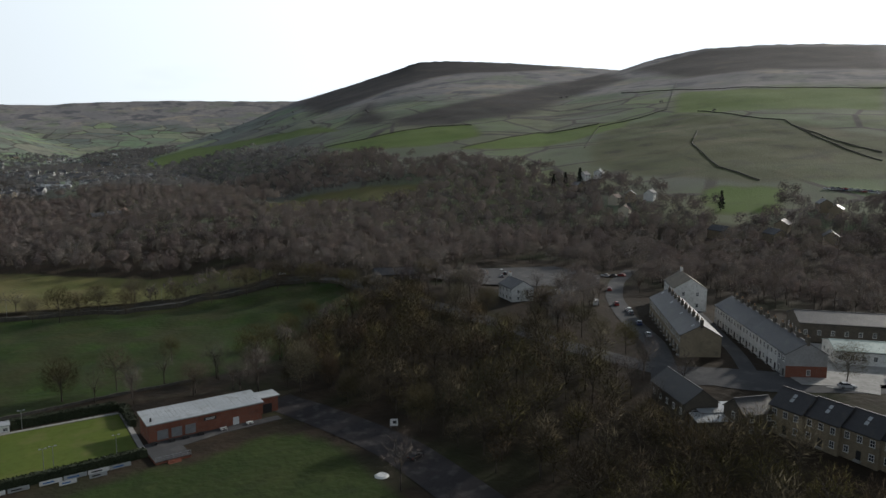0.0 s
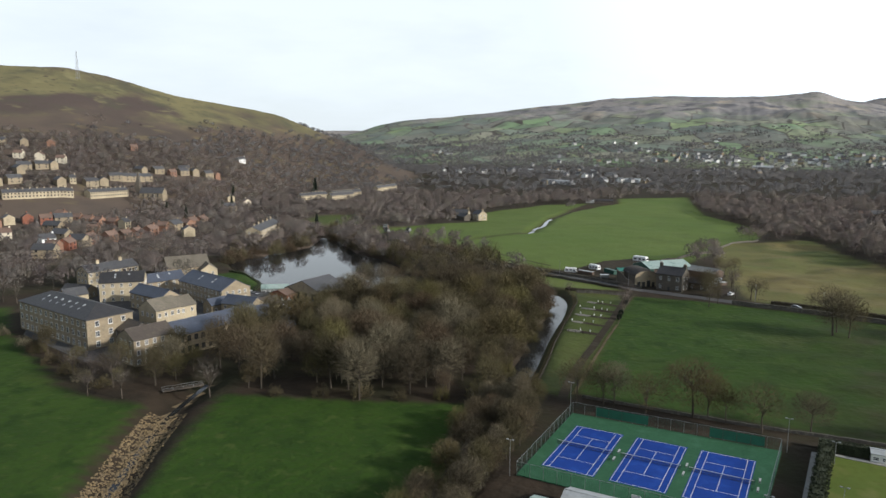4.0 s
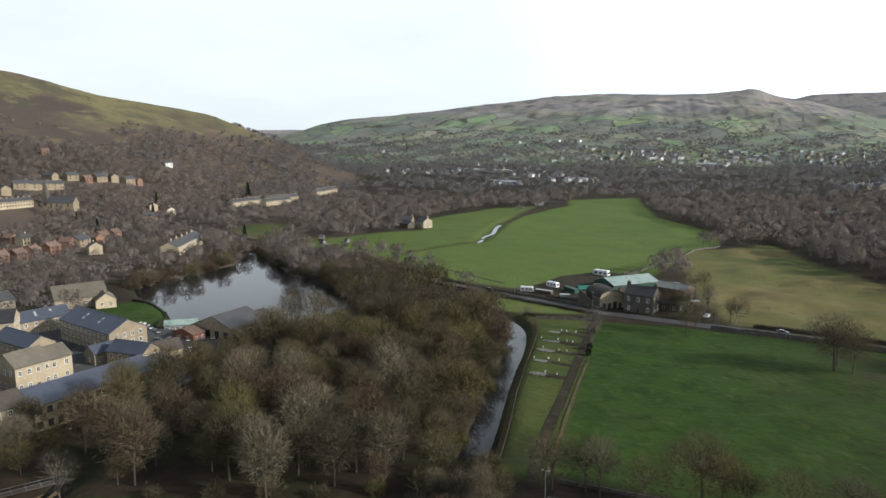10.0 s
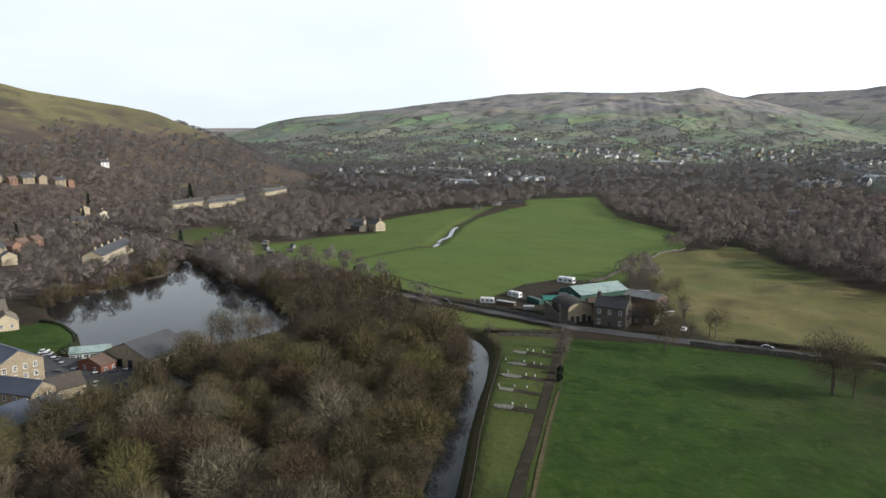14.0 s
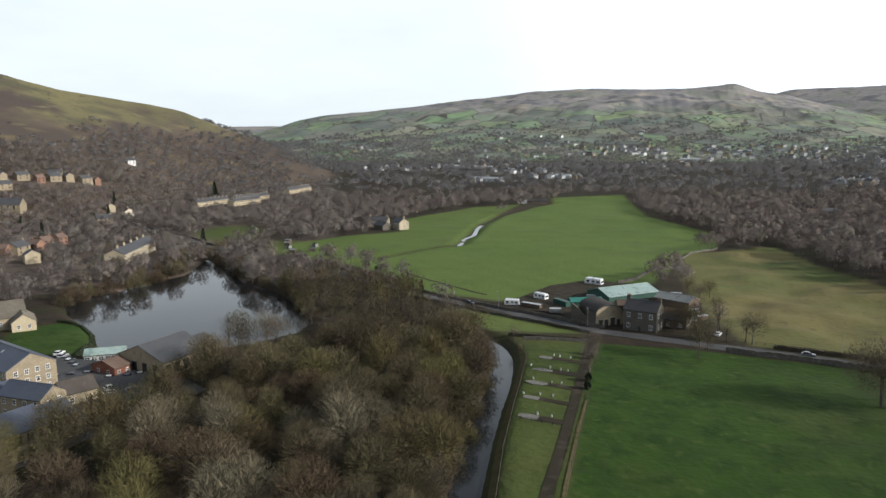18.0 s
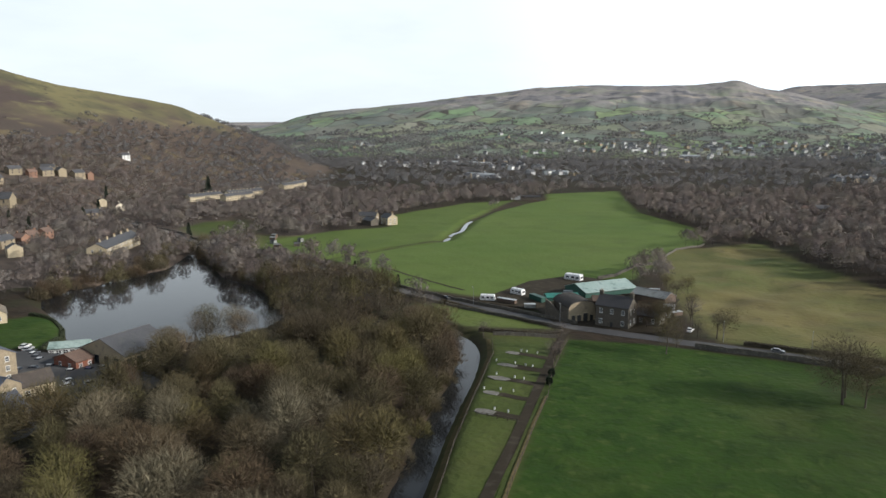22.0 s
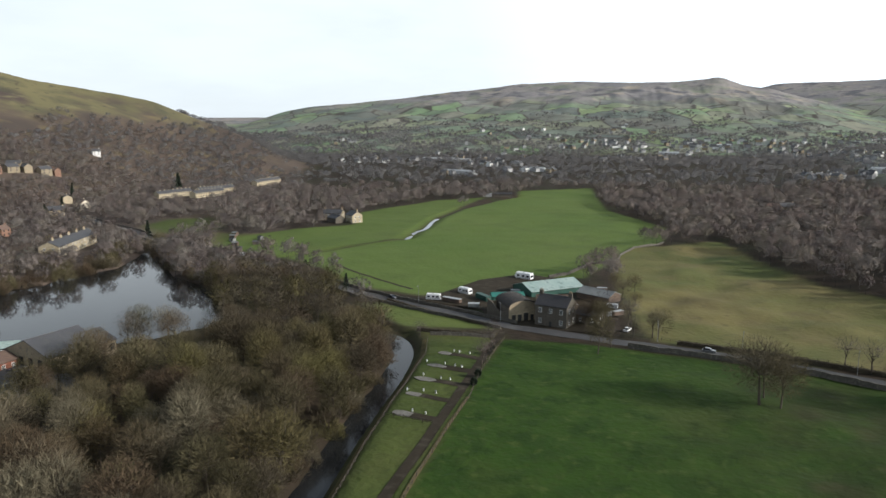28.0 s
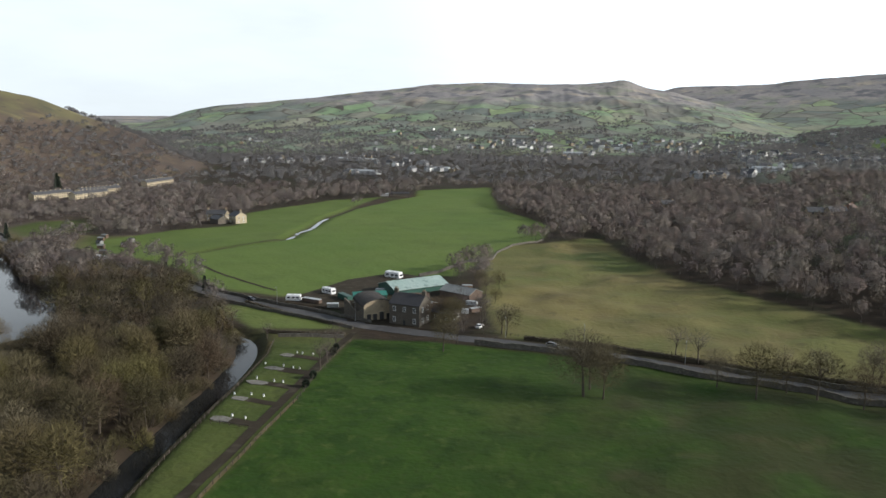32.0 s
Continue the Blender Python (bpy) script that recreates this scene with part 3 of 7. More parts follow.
def height(x, y):
    x, y = np.asarray(x, float), np.asarray(y, float)
    r, a = np.hypot(x, y - 60), np.degrees(np.arctan2(x, y - 60))
    z = -0.014 * (np.clip(y, 180, 900) - 180) + 13 * step(80, 190, x)
    z = z + 9 * step(380, 560, y) * step(-30, 90, x)
    z = z + 0.5 * waves(x, y, 90, 1) * step(330, 420, np.hypot(x + 60, y - 130)) + 0.9 * waves(x, y, 55, 2) * step(-60, 20, x) * step(225, 260, y) * (1 - step(340, 360, y))
    z = z + 0.18 * waves(x, y, 23, 11) * step(215, 240, y) + 0.5 * waves(x, y, 38, 12) * step(0, 60, x) * step(230, 270, y)
    z = z + (1.1 * waves(x, y, 62, 16) + 0.5 * waves(x, y, 27, 17)) * step(-85, -50, x) * step(378, 410, y) * (1 - step(600, 660, y))
    hills = [flank(r, knots(FOOT_MAST, a), 1400, MAST_HILL, a, (0.75, 2.2)),
             flank(r, 1750 + 0 * r, 3650, CRAG_HILL, a, (0.8, 2.5)),
             flank(r, 2600 + 0 * r, 4450, FAR_MOOR, a, (0.5, 2.0)),
             flank(r, knots(FOOT_EAST, a), 2500, EAST_HILL, a, (0.85, 2.0)),
             flank(r, knots(FOOT_EAST, a), 2200, SOUTH_HILL, a, (0.9, 2.0)),
             flank(r, 700 + 0 * r, 2500, [(-180, 220), (-97, 220), (-92, -14), (92, -14), (97, 220), (180, 220)], a, (0.8, 2.0))]
    up = np.maximum.reduce(hills)
    crag = step(-40, -34, a) * (1 - step(3, 8, a)) * step(2250, 2700, r) * (1 - step(3420, 3620, r))
    up = up + crag * (9 * waves(x, y, 520, 21) + 6 * waves(x, y, 230, 22) + 3 * waves(x, y, 95, 23) + 13 * (step(2990, 3060, r + 130 * waves(x, y, 700, 24)) - step(3060, 3420, r)))
    rough = 0.022 * np.clip(up, 0, 250) * (waves(x, y, 420, 3) + 0.6 * waves(x, y, 170, 4) + 0.35 * waves(x, y, 70, 5)) * (1 - 0.8 * step(0.0, 1.0, np.clip(up, 0, 400) / 330))
    up = up + rough
    d = np.abs(z - up)
    z = np.maximum(z, up) + 1.2 * np.exp(-d / 5.0)
    dry = (1 - step(2.0, 8.0, seg_dist(x, y, RIVER))) * 2.6
    dry = np.maximum(dry, (1 - step(3, 7, seg_dist(x, y, BECK))) * 2.0)
    dry = np.maximum(dry, (1 - step(0.5, 4, seg_dist(x, y, DITCH))) * 1.0)
    dry = np.maximum(dry, (1 - step(2.5, 8, seg_dist(x, y, STREAM))) * 2.6)
    z = z - dry
    w = patch(x, y, POND, 5.0)
    return z * (1 - w) + w * np.minimum(z, -7.0)

FIELD = [(-254, 457), (-213, 437), (-177, 407), (-140, 402), (-124, 430), (-112, 458), (-85, 470), (-80, 531), (-79, 574), (-63, 609), (-68, 679), (-136, 794), (-199, 1025), (-271, 956), (-250, 890), (-260, 741), (-250, 673), (-223, 556)]
FIELD_WEST = [(-308, 467), (-256, 457), (-228, 556), (-257, 673), (-267, 741), (-280, 863), (-314, 811), (-328, 674), (-290, 600), (-317, 555), (-330, 500)]
FIELD_EAST = [(-64, 214), (-67, 231), (-74, 273), (-81, 314), (-86, 352), (-60, 358), (0, 356), (60, 342), (110, 336), (150, 325), (154, 300), (146, 262), (118, 242), (88, 226), (60, 224), (-50, 214)]
CAMP = [(-113, 346), (-90, 352), (-88, 340), (-82, 317), (-77, 292), (-67, 230), (-64, 208), (-76, 210), (-82, 234), (-89, 259), (-95, 284), (-100, 306), (-106, 332)]
VERGE = [(-126, 354), (-93, 364), (-113, 371), (-150, 382), (-158, 378)]
GOLD = [(-80, 531), (-79, 574), (-27, 627), (-12, 572), (17, 493), (45, 462), (91, 420), (140, 392), (150, 352), (110, 358), (60, 362), (28, 366), (-37, 372), (-49, 399), (-62, 440)]
LAWN_WEST = [(-300, 190), (-262, 168), (-243, 160), (-210, 150), (-193, 143), (-181, 141), (-160, 145), (-143, 121), (-126, 100), (-105, 70), (-150, 20), (-320, 40)]
LAWN = [(-147, 162), (-114, 176), (-86, 190), (-75, 165), (-66, 135), (-58, 90), (-60, 50), (-84, 62), (-114, 106), (-131, 133)]
PITCH = [(-52, 120), (-46, 144), (-20, 150), (36, 163), (45, 161), (64, 167), (72, 163), (77, 150), (76, 132), (74, 110), (66, 50), (-36, 40)]
POND_LAWN = [(-290, 280), (-284, 295), (-272, 297), (-262, 292), (-247, 279), (-240, 268), (-252, 262), (-276, 268)]
GOLD_FIELD = [(233, 690), (330, 740), (393, 639), (430, 591), (324, 570), (232, 579)]
VILLAGE_FIELD = [(480, 333), (512, 350), (538, 303), (472, 268), (446, 296)]
ROAD = [(-330, 470), (-250, 436), (-200, 409), (-171, 395), (-136, 383), (-113, 377), (-90, 369), (-68, 367), (-45, 365), (-15, 364), (3, 361), (28, 354), (50, 350), (73, 347), (110, 344), (140, 338), (156, 322), (161, 290), (162, 250), (162, 200), (161, 160), (164, 125), (170, 100), (186, 84), (205, 70), (230, 40)]
LANE_WEST = [(-520, 545), (-495, 533), (-454, 513), (-421, 503), (-385, 483), (-352, 467), (-330, 470)]
GRASS_WEST = [(-431, 527), (-439, 559), (-423, 585), (-385, 560), (-365, 530), (-390, 498)]
GARDENS = [(-323, 472), (-352, 517), (-320, 522), (-312, 500), (-285, 470), (-276, 444), (-290, 442)]
THIN = [(-205, 292), (-196, 330), (-180, 333), (-166, 318), (-158, 292), (-168, 268), (-184, 262), (-196, 282)]
LANE = [(164, 122), (181, 139), (201, 168), (225, 195), (255, 220), (290, 240)]
TRACK = [(-89, 366), (-89, 353), (-86.5, 335), (-83.5, 316), (-79, 285), (-75.6, 262), (-72.6, 238), (-69, 218), (-66, 206)]
EAST_BANK = [(-120, 354), (-109, 338), (-102, 306), (-96, 284), (-91, 262), (-84, 240), (-78, 232), (-68, 240), (-78, 290), (-90, 354)]
FARM = [(-182, 414), (-140, 378), (-100, 364), (-60, 366), (-56, 452), (-112, 474), (-150, 425)]
TERRACES = [(176, 146), (164, 112), (180, 78), (215, 66), (258, 108), (258, 186), (232, 202)]
HILL_FIELDS = [[(528, 1081), (574, 1022), (670, 984), (709, 922), (655, 831), (563, 828), (509, 906)], [(570, 765), (729, 791), (807, 742), (839, 711), (784, 678), (687, 679), (606, 710)], [(1098, 824), (1134, 684), (1210, 533), (1000, 438), (942, 542), (884, 615), (890, 671)], [(407, 1765), (470, 2030), (578, 2047), (684, 1441), (636, 1241), (570, 1616)]]
OLIVE_SLOPE = [(642, 606), (782, 697), (884, 660), (848, 480), (790, 300), (622, 240), (540, 329), (529, 436), (562, 523)]
HEATHER = [[(651, 1078), (708, 1173), (833, 1186), (1093, 1285), (1421, 1435), (1596, 1443), (1385, 1188), (1140, 1132), (864, 968), (694, 955)], [(797, 1678), (1008, 2272), (1500, 2150), (1700, 1950), (1737, 1730), (1445, 1701), (1295, 1785), (1107, 1743), (939, 1701)], [(1558, 1318), (1792, 1259), (1982, 883), (1500, 640), (1380, 860), (1300, 960)], [(682, 1305), (889, 1568), (712, 1181), (669, 1168)]]
CRAGS = [[(-560, 3300), (-380, 3380), (-330, 3320), (-420, 3230)], [(-60, 3270), (90, 3310), (210, 3180), (150, 3080), (10, 3130)], [(-760, 3180), (-640, 3230), (-600, 3150), (-720, 3100)]]
FIELD_PATH = [(-222, 455), (-196, 436), (-169, 420.8), (-150, 411)]
DRIVE = [(76, 191), (79.5, 180), (82, 170), (85.5, 155), (88, 141), (87.5, 127), (87, 110), (85, 80)]


def turf_weight(x, y):
    w = 0 * x
    for p, k in ((FIELD, 0.5), (FIELD_WEST, 0.45), (FIELD_EAST, 1), (CAMP, 0.5), (VERGE, 0.2), (LAWN_WEST, 1), (LAWN, 1), (PITCH, 0.62), (POND_LAWN, 1), (VILLAGE_FIELD, 0.4), (GRASS_WEST, 0.4), (GARDENS, 0.2)):
        w = np.maximum(w, k * patch(x, y, p, 1.2))
    return w


def open_ground(x, y):
    """1 where no wood grows: fields, water, roads, yards."""
    w = turf_weight(x, y)
    for p in (GOLD, GOLD_FIELD, VERGE, EAST_BANK, FARM, TERRACES, OLIVE_SLOPE, GRASS_WEST, GARDENS, *HILL_FIELDS):
        w = np.maximum(w, patch(x, y, p, 2))
    w = np.maximum(w, patch(x, y, POND, 2))
    for line, d in ((ROAD, 7), (LANE_WEST, 8), (LANE, 7), (DRIVE, 9), (RIVER, 4.5), (BECK, 5), (STREAM, 7)):
        w = np.maximum(w, seg_dist(x, y, line) < d)
    return (w > 0.35) * 1.0


def wooded(x, y):
    """How thickly bare trees stand, 0 to 1."""
    z = height(x, y)
    r, a = np.hypot(x, y - 60), np.degrees(np.arctan2(x, y - 60))
    n = waves(x, y, 260, 6) + 0.6 * waves(x, y, 110, 7)
    mast = (a < -33.5) & (r < 1600)
    dense = np.where(mast, np.clip((78 + 20 * n - z) / 26, 0, 1), 0.0)
    crag = (a >= -42) & (a < 13) & (r > 1500)
    n2 = waves(x, y, 240, 19) + 0.7 * waves(x, y, 90, 20)
    dense = np.where(crag, np.where(n2 > -0.35 + np.clip(z, -14, 240) / 95, 0.9, np.where(z < 130, 0.035, 0.004)), dense)
    east = (a >= 9) & (r > 420)
    low = np.clip(66 - 0.9 * np.clip(a - 30, 0, 30), 30, 70)
    dense = np.where(east & (z < 185), np.where(z < low + 10 * n, 0.95, np.clip(0.25 * (n - 0.7), 0, 0.3)), dense)
    flat = ~(crag | east) & ((z < 14) | ~mast) & ~((a < -33.5) & (z > 14))
    dense = np.where(flat, np.where((r > 900) | (a < -40), 0.42 + 0.4 * n, 0.95), dense)
    dense = np.where((a < -36) & (r > 380) & (z < 45), np.clip(0.9 + 0.3 * n, 0.6, 0.97), dense)
    dense = np.where(seg_dist(x, y, POND) < 50, 0.95, dense)
    return np.clip(dense, 0, 1) * (1 - open_ground(x, y))


def ground_axis(marks):
    out = []
    for (a, b, s) in marks:
        out += list(np.arange(a, b, s))
    return np.array(out)


gx = ground_axis([(-4700, -2400, 50), (-2400, -1300, 25), (-1300, -460, 12), (-460, -133, 3.0), (-133, -61, 1.5), (-61, 300, 3.0), (300, 900, 12), (900, 2600, 25), (2600, 4700.1, 50)])
gy = ground_axis([(-4000, -400, 150), (-400, 60, 20), (60, 201, 3.0), (201, 363, 1.5), (363, 480, 3.0), (480, 1000, 6), (1000, 2000, 14), (2000, 4000, 25), (4000, 4800.1, 40)])
GX, GY = np.meshgrid(gx, gy)
GZ = height(GX, GY)
me = bpy.data.meshes.new("ground")
nx, ny = len(gx), len(gy)
idx = np.arange(nx * ny).reshape(ny, nx)
quads = np.stack([idx[:-1, :-1], idx[:-1, 1:], idx[1:, 1:], idx[1:, :-1]], -1).reshape(-1, 4)
me.vertices.add(nx * ny)
me.vertices.foreach_set("co", np.stack([GX, GY, GZ], -1).ravel())
me.loops.add(quads.size)
me.loops.foreach_set("vertex_index", quads.ravel())
me.polygons.add(len(quads))
me.polygons.foreach_set("loop_start", np.arange(len(quads)) * 4)
me.update()
me.polygons.foreach_set("use_smooth", np.ones(len(quads), bool))
r_, a_ = np.hypot(GX, GY - 60), np.degrees(np.arctan2(GX, GY - 60))
n_ = waves(GX, GY, 380, 8) + 0.5 * waves(GX, GY, 150, 9)
on_mast = (a_ < -33) & (r_ < 1700)
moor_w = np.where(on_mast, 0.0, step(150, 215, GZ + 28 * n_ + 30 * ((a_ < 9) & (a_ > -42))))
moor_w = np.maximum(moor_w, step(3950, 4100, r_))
hill_w = np.where(on_mast, step(40, 60, GZ + 12 * n_), 0)
bracken_w = np.where(on_mast & (r_ > 430), np.clip(step(-14, -4, GZ + 2 * n_) * (1 - step(72, 112, GZ + 26 * n_ + 14 * waves(GX, GY, 70, 18))), 0, 1), 0)
part_w = np.where(~on_mast & (r_ > 480), step(0, 12, GZ + 8 * step(1600, 1800, r_)), 0)
past_w = np.maximum(np.maximum.reduce([patch(GX, GY, f, 8) for f in (VILLAGE_FIELD, EAST_BANK, GRASS_WEST, GARDENS, *HILL_FIELDS)]), patch(GX, GY, GOLD, 3))
past_w = np.maximum(past_w, np.maximum(patch(GX, GY, GOLD_FIELD, 6), 1.0 * patch(GX, GY, VERGE, 2)))
# pasture under FIELD also pales its turf, part of that being painted haze
past_w = np.maximum(past_w, np.maximum(patch(GX, GY, FIELD, 2), patch(GX, GY, FIELD_WEST, 2)))
turf_w = turf_weight(GX, GY)
# turf thins eastward to bare the rough cover with its painted cloud shade
turf_w = turf_w * (1 - patch(GX, GY, FIELD_EAST, 2) * np.clip(1.15 * step(-45, 40, GX) * (0.66 + 0.5 * waves(GX, GY, 60, 13) + 0.4 * waves(GX, GY, 24, 14)), 0, 0.85))
# cover_b z marks near east fields, coloured without the painted haze
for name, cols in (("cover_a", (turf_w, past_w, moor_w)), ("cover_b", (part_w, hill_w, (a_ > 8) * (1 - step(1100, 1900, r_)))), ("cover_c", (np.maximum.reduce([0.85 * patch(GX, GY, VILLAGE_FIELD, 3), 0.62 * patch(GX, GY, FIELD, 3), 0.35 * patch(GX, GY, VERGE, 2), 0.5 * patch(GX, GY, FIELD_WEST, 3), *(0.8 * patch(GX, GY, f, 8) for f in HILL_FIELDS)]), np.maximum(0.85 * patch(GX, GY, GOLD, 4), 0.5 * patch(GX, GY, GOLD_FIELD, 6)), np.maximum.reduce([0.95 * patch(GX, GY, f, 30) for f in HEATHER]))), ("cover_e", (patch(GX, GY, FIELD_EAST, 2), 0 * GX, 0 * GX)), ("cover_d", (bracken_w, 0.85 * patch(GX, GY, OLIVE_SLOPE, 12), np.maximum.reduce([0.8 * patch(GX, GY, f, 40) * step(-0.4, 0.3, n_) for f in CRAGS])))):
    at = me.attributes.new(name, 'FLOAT_VECTOR', 'POINT')
    at.data.foreach_set("vector", np.stack(cols, -1).ravel())
me.materials.append(ground_mat())
structure("ground", me, None, "valley floor of green fields rising to moorland hills", "ground")


LX, LY, LZ = gx.tolist(), gy.tolist(), GZ.tolist()


def hz(x, y):
    """Height of the ground sheet at a place."""
    i, j = min(max(bisect(LX, x) - 1, 0), nx - 2), min(max(bisect(LY, y) - 1, 0), ny - 2)
    u, v = (x - LX[i]) / (LX[i + 1] - LX[i]), (y - LY[j]) / (LY[j + 1] - LY[j])
    return (LZ[j][i] * (1 - u) + LZ[j][i + 1] * u) * (1 - v) + (LZ[j + 1][i] * (1 - u) + LZ[j + 1][i + 1] * u) * v


def bisect(a, v):
    lo, hi = 0, len(a)
    while lo < hi:
        m = (lo + hi) // 2
        lo, hi = (m + 1, hi) if a[m] <= v else (lo, m)
    return lo


def ribbon(pts, width, lift, spacing=4.0, level=None, fixed=None):
    """A strip draped on the land along a line."""
    P = []
    for (ax, ay), (bx, by) in zip(pts, pts[1:]):
        k = max(1, int(math.hypot(bx - ax, by - ay) / spacing))
        P += [(ax + (bx - ax) * i / k, ay + (by - ay) * i / k) for i in range(k)]
    P.append(pts[-1])
    P = np.array(P)
    for _ in range(4):
        P[1:-1] = (P[:-2] + 2 * P[1:-1] + P[2:]) / 4
    T = np.gradient(P, axis=0)
    T /= np.linalg.norm(T, axis=1)[:, None]
    N = np.stack([-T[:, 1], T[:, 0]], 1)
    across = max(4, int(width / 1.6) + 1)
    vs = [P + N * (k / (across - 1) - 0.5) * width for k in range(across)]
    n = len(P)
    allv = [(float(x), float(y), hz(x, y) + lift + 0.04 if fixed is None else fixed(*P[i])) for v in vs for i, (x, y) in enumerate(v)]
    return Shape().add(allv, [(c * n + i, c * n + i + 1, (c + 1) * n + i + 1, (c + 1) * n + i) for c in range(across - 1) for i in range(n - 1)]), P, N


def plate(poly, lift, thick=0.1):
    sh = Shape()
    n = len(poly)
    z = max(hz(*p) for p in poly) + lift
    return sh.add([(x, y, z) for x, y in poly] + [(x, y, z - thick) for x, y in poly], [tuple(range(n)), tuple(range(n, 2 * n))[::-1]] + [(i, n + i, n + (i + 1) % n, (i + 1) % n) for i in range(n)])


def base_slope(x, y):
    return -0.014 * (min(max(y, 180), 900) - 180)


# water
pond_shape = Shape()
cxp, cyp = sum(p[0] for p in POND) / len(POND), sum(p[1] for p in POND) / len(POND)
pond_edge = [(cxp + (x - cxp) * 1.09, cyp + (y - cyp) * 1.09, -4.0) for x, y in POND]
pond_shape.add(pond_edge, [tuple(range(len(POND)))[::-1]])
structure("water_pond", pond_shape, WATER, "still dark mill pond mirroring the sky", "pond")
structure("water_river", ribbon(RIVER, 7.0, 0, fixed=lambda x, y: base_slope(x, y) - 2.05)[0], WATER, "narrow dark river between grassy banks", "river")
structure("water_beck", ribbon([BECK[0], (-229, 572), (-236, 590), (-234, 606), (-243, 634), (-250, 655), BECK[2]], 3.4, 0, fixed=lambda x, y: base_slope(x, y) - 1.35)[0], WATER, "shallow stream across the green field", "stream")
structure("stream_bed", ribbon(STREAM, 9.0, 0, fixed=lambda x, y: base_slope(x, y) - 2.52)[0], ROCK, "stony bed of the stream", "stream bed")
structure("water_stream", ribbon(STREAM, 1.6, 0, fixed=lambda x, y: base_slope(x, y) - 2.45)[0], WATER, "shallow rocky stream", "stream")
# roads
structure("road", ribbon(ROAD, 7.0, 0.08)[0], TARMAC, "grey tarmac valley road with worn surface", "road")
structure("road_lane_west", ribbon(LANE_WEST, 6.5, 0.08)[0], TARMAC, "tarmac lane past the head of the pond", "road")
structure("road_lane", ribbon(LANE, 7.0, 0.10)[0], TARMAC, "tarmac lane beside the stone terrace", "road")
structure("track", ribbon(TRACK, 2.7, 0.06)[0], GRAVEL, "muddy farm track along the camp field", "track")
structure("bank_straw", ribbon([(-78.5, 218), (-82.6, 234), (-89.6, 259), (-95.6, 284), (-100.2, 304), (-105.2, 326), (-111.5, 341)], 1.5, 0.06, 2.0)[0], STRAW, "strip of straw-coloured dead grass along the river bank", "grass")
structure("bank_straw_field", ribbon([(-64.9, 212), (-67.9, 231), (-74.5, 273), (-77.5, 296)], 1.0, 0.06, 2.0)[0], STRAW, "strip of pale dead grass along the field fence", "grass")
structure("drive", ribbon(DRIVE, 12.0, 0.07)[0], DRIVE_GREY, "dark worn drive to the clubhouse", "driveway")
structure("footpath", ribbon([(-62, 204), (-20, 207), (40, 215), (70, 205), (76, 190)], 2.4, 0.06)[0], GRAVEL, "gravel footpath under a row of trees", "footpath")
structure("field_path", ribbon(FIELD_PATH, 1.8, 0.05)[0], GRAVEL, "worn muddy track across the grass", "track")
structure("farm_yard", plate([(-137, 392), (-108, 388), (-97, 372), (-60, 372), (-58, 430), (-80, 452), (-112, 462), (-128, 440)], 0.10), GRAVEL, "muddy gravel farm yard", "yard")
structure("car_park", plate([(184, 289), (219, 285), (262, 268), (262, 236), (237, 214), (198, 249)], 0.10), TARMAC, "tarmac car park in front of a white house", "car park")
structure("mill_yard", plate([(-252, 168), (-205, 160), (-180, 200), (-176, 258), (-205, 268), (-238, 262), (-262, 250), (-300, 240), (-300, 205)], 0.10), TARMAC, "tarmac yard between converted mill buildings", "yard")
structure("works_yard", plate([(180, 92), (195, 78), (212, 70), (222, 88), (200, 112), (190, 106)], 0.12), PAVING, "pale concrete yard at the works", "yard")
structure("terrace_alley", ribbon([(180, 107), (192, 118), (215, 143), (236, 166)], 4.5, 0.06)[0], TARMAC, "narrow tarmac alley between two terraces", "road")
structure("terrace_junction", ribbon([(160, 124), (168, 114), (178, 100), (188, 86)], 13, 0.07)[0], TARMAC, "worn tarmac road junction below the terraces", "road")
structure("terrace_yard", ribbon([(186, 82), (200, 88), (215, 99), (226, 108)], 12, 0.09)[0], PAVING, "pale concrete yard beside the end terrace", "yard")

# ---- buildings ----
WINDOW_MESH = {}


def window(parent, x, y, z, turn, w=1.0, h=1.45, frame_mat=None, pane_mat=None):
    """A framed window set on a wall: frame with sill, pane behind it. The wall looks along local -y turned by turn."""
    key = (round(w, 2), round(h, 2), (frame_mat or WHITE).name)
    if key not in WINDOW_MESH:
        f = Shape()
        f.box(0, -0.02, 0, w + 0.24, 0.16, 0.14).box(0, 0, h, w + 0.16, 0.1, 0.12)
        f.box(-w / 2, 0, 0.1, 0.1, 0.1, h).box(w / 2, 0, 0.1, 0.1, 0.1, h).box(0, 0, 0.1, 0.07, 0.08, h).box(0, 0, h * 0.52, w, 0.08, 0.07)
        g = Shape().box(0, 0, 0.1, w, 0.05, h - 0.05)
        WINDOW_MESH[key] = (f.mesh("window", frame_mat or WHITE), g.mesh("pane", GLASS))
    fm, gm = WINDOW_MESH[key]
    ob = part("window", fm, None, parent, at=(x, y, z), turn=turn)
    part("pane", gm, None, ob)
    return ob


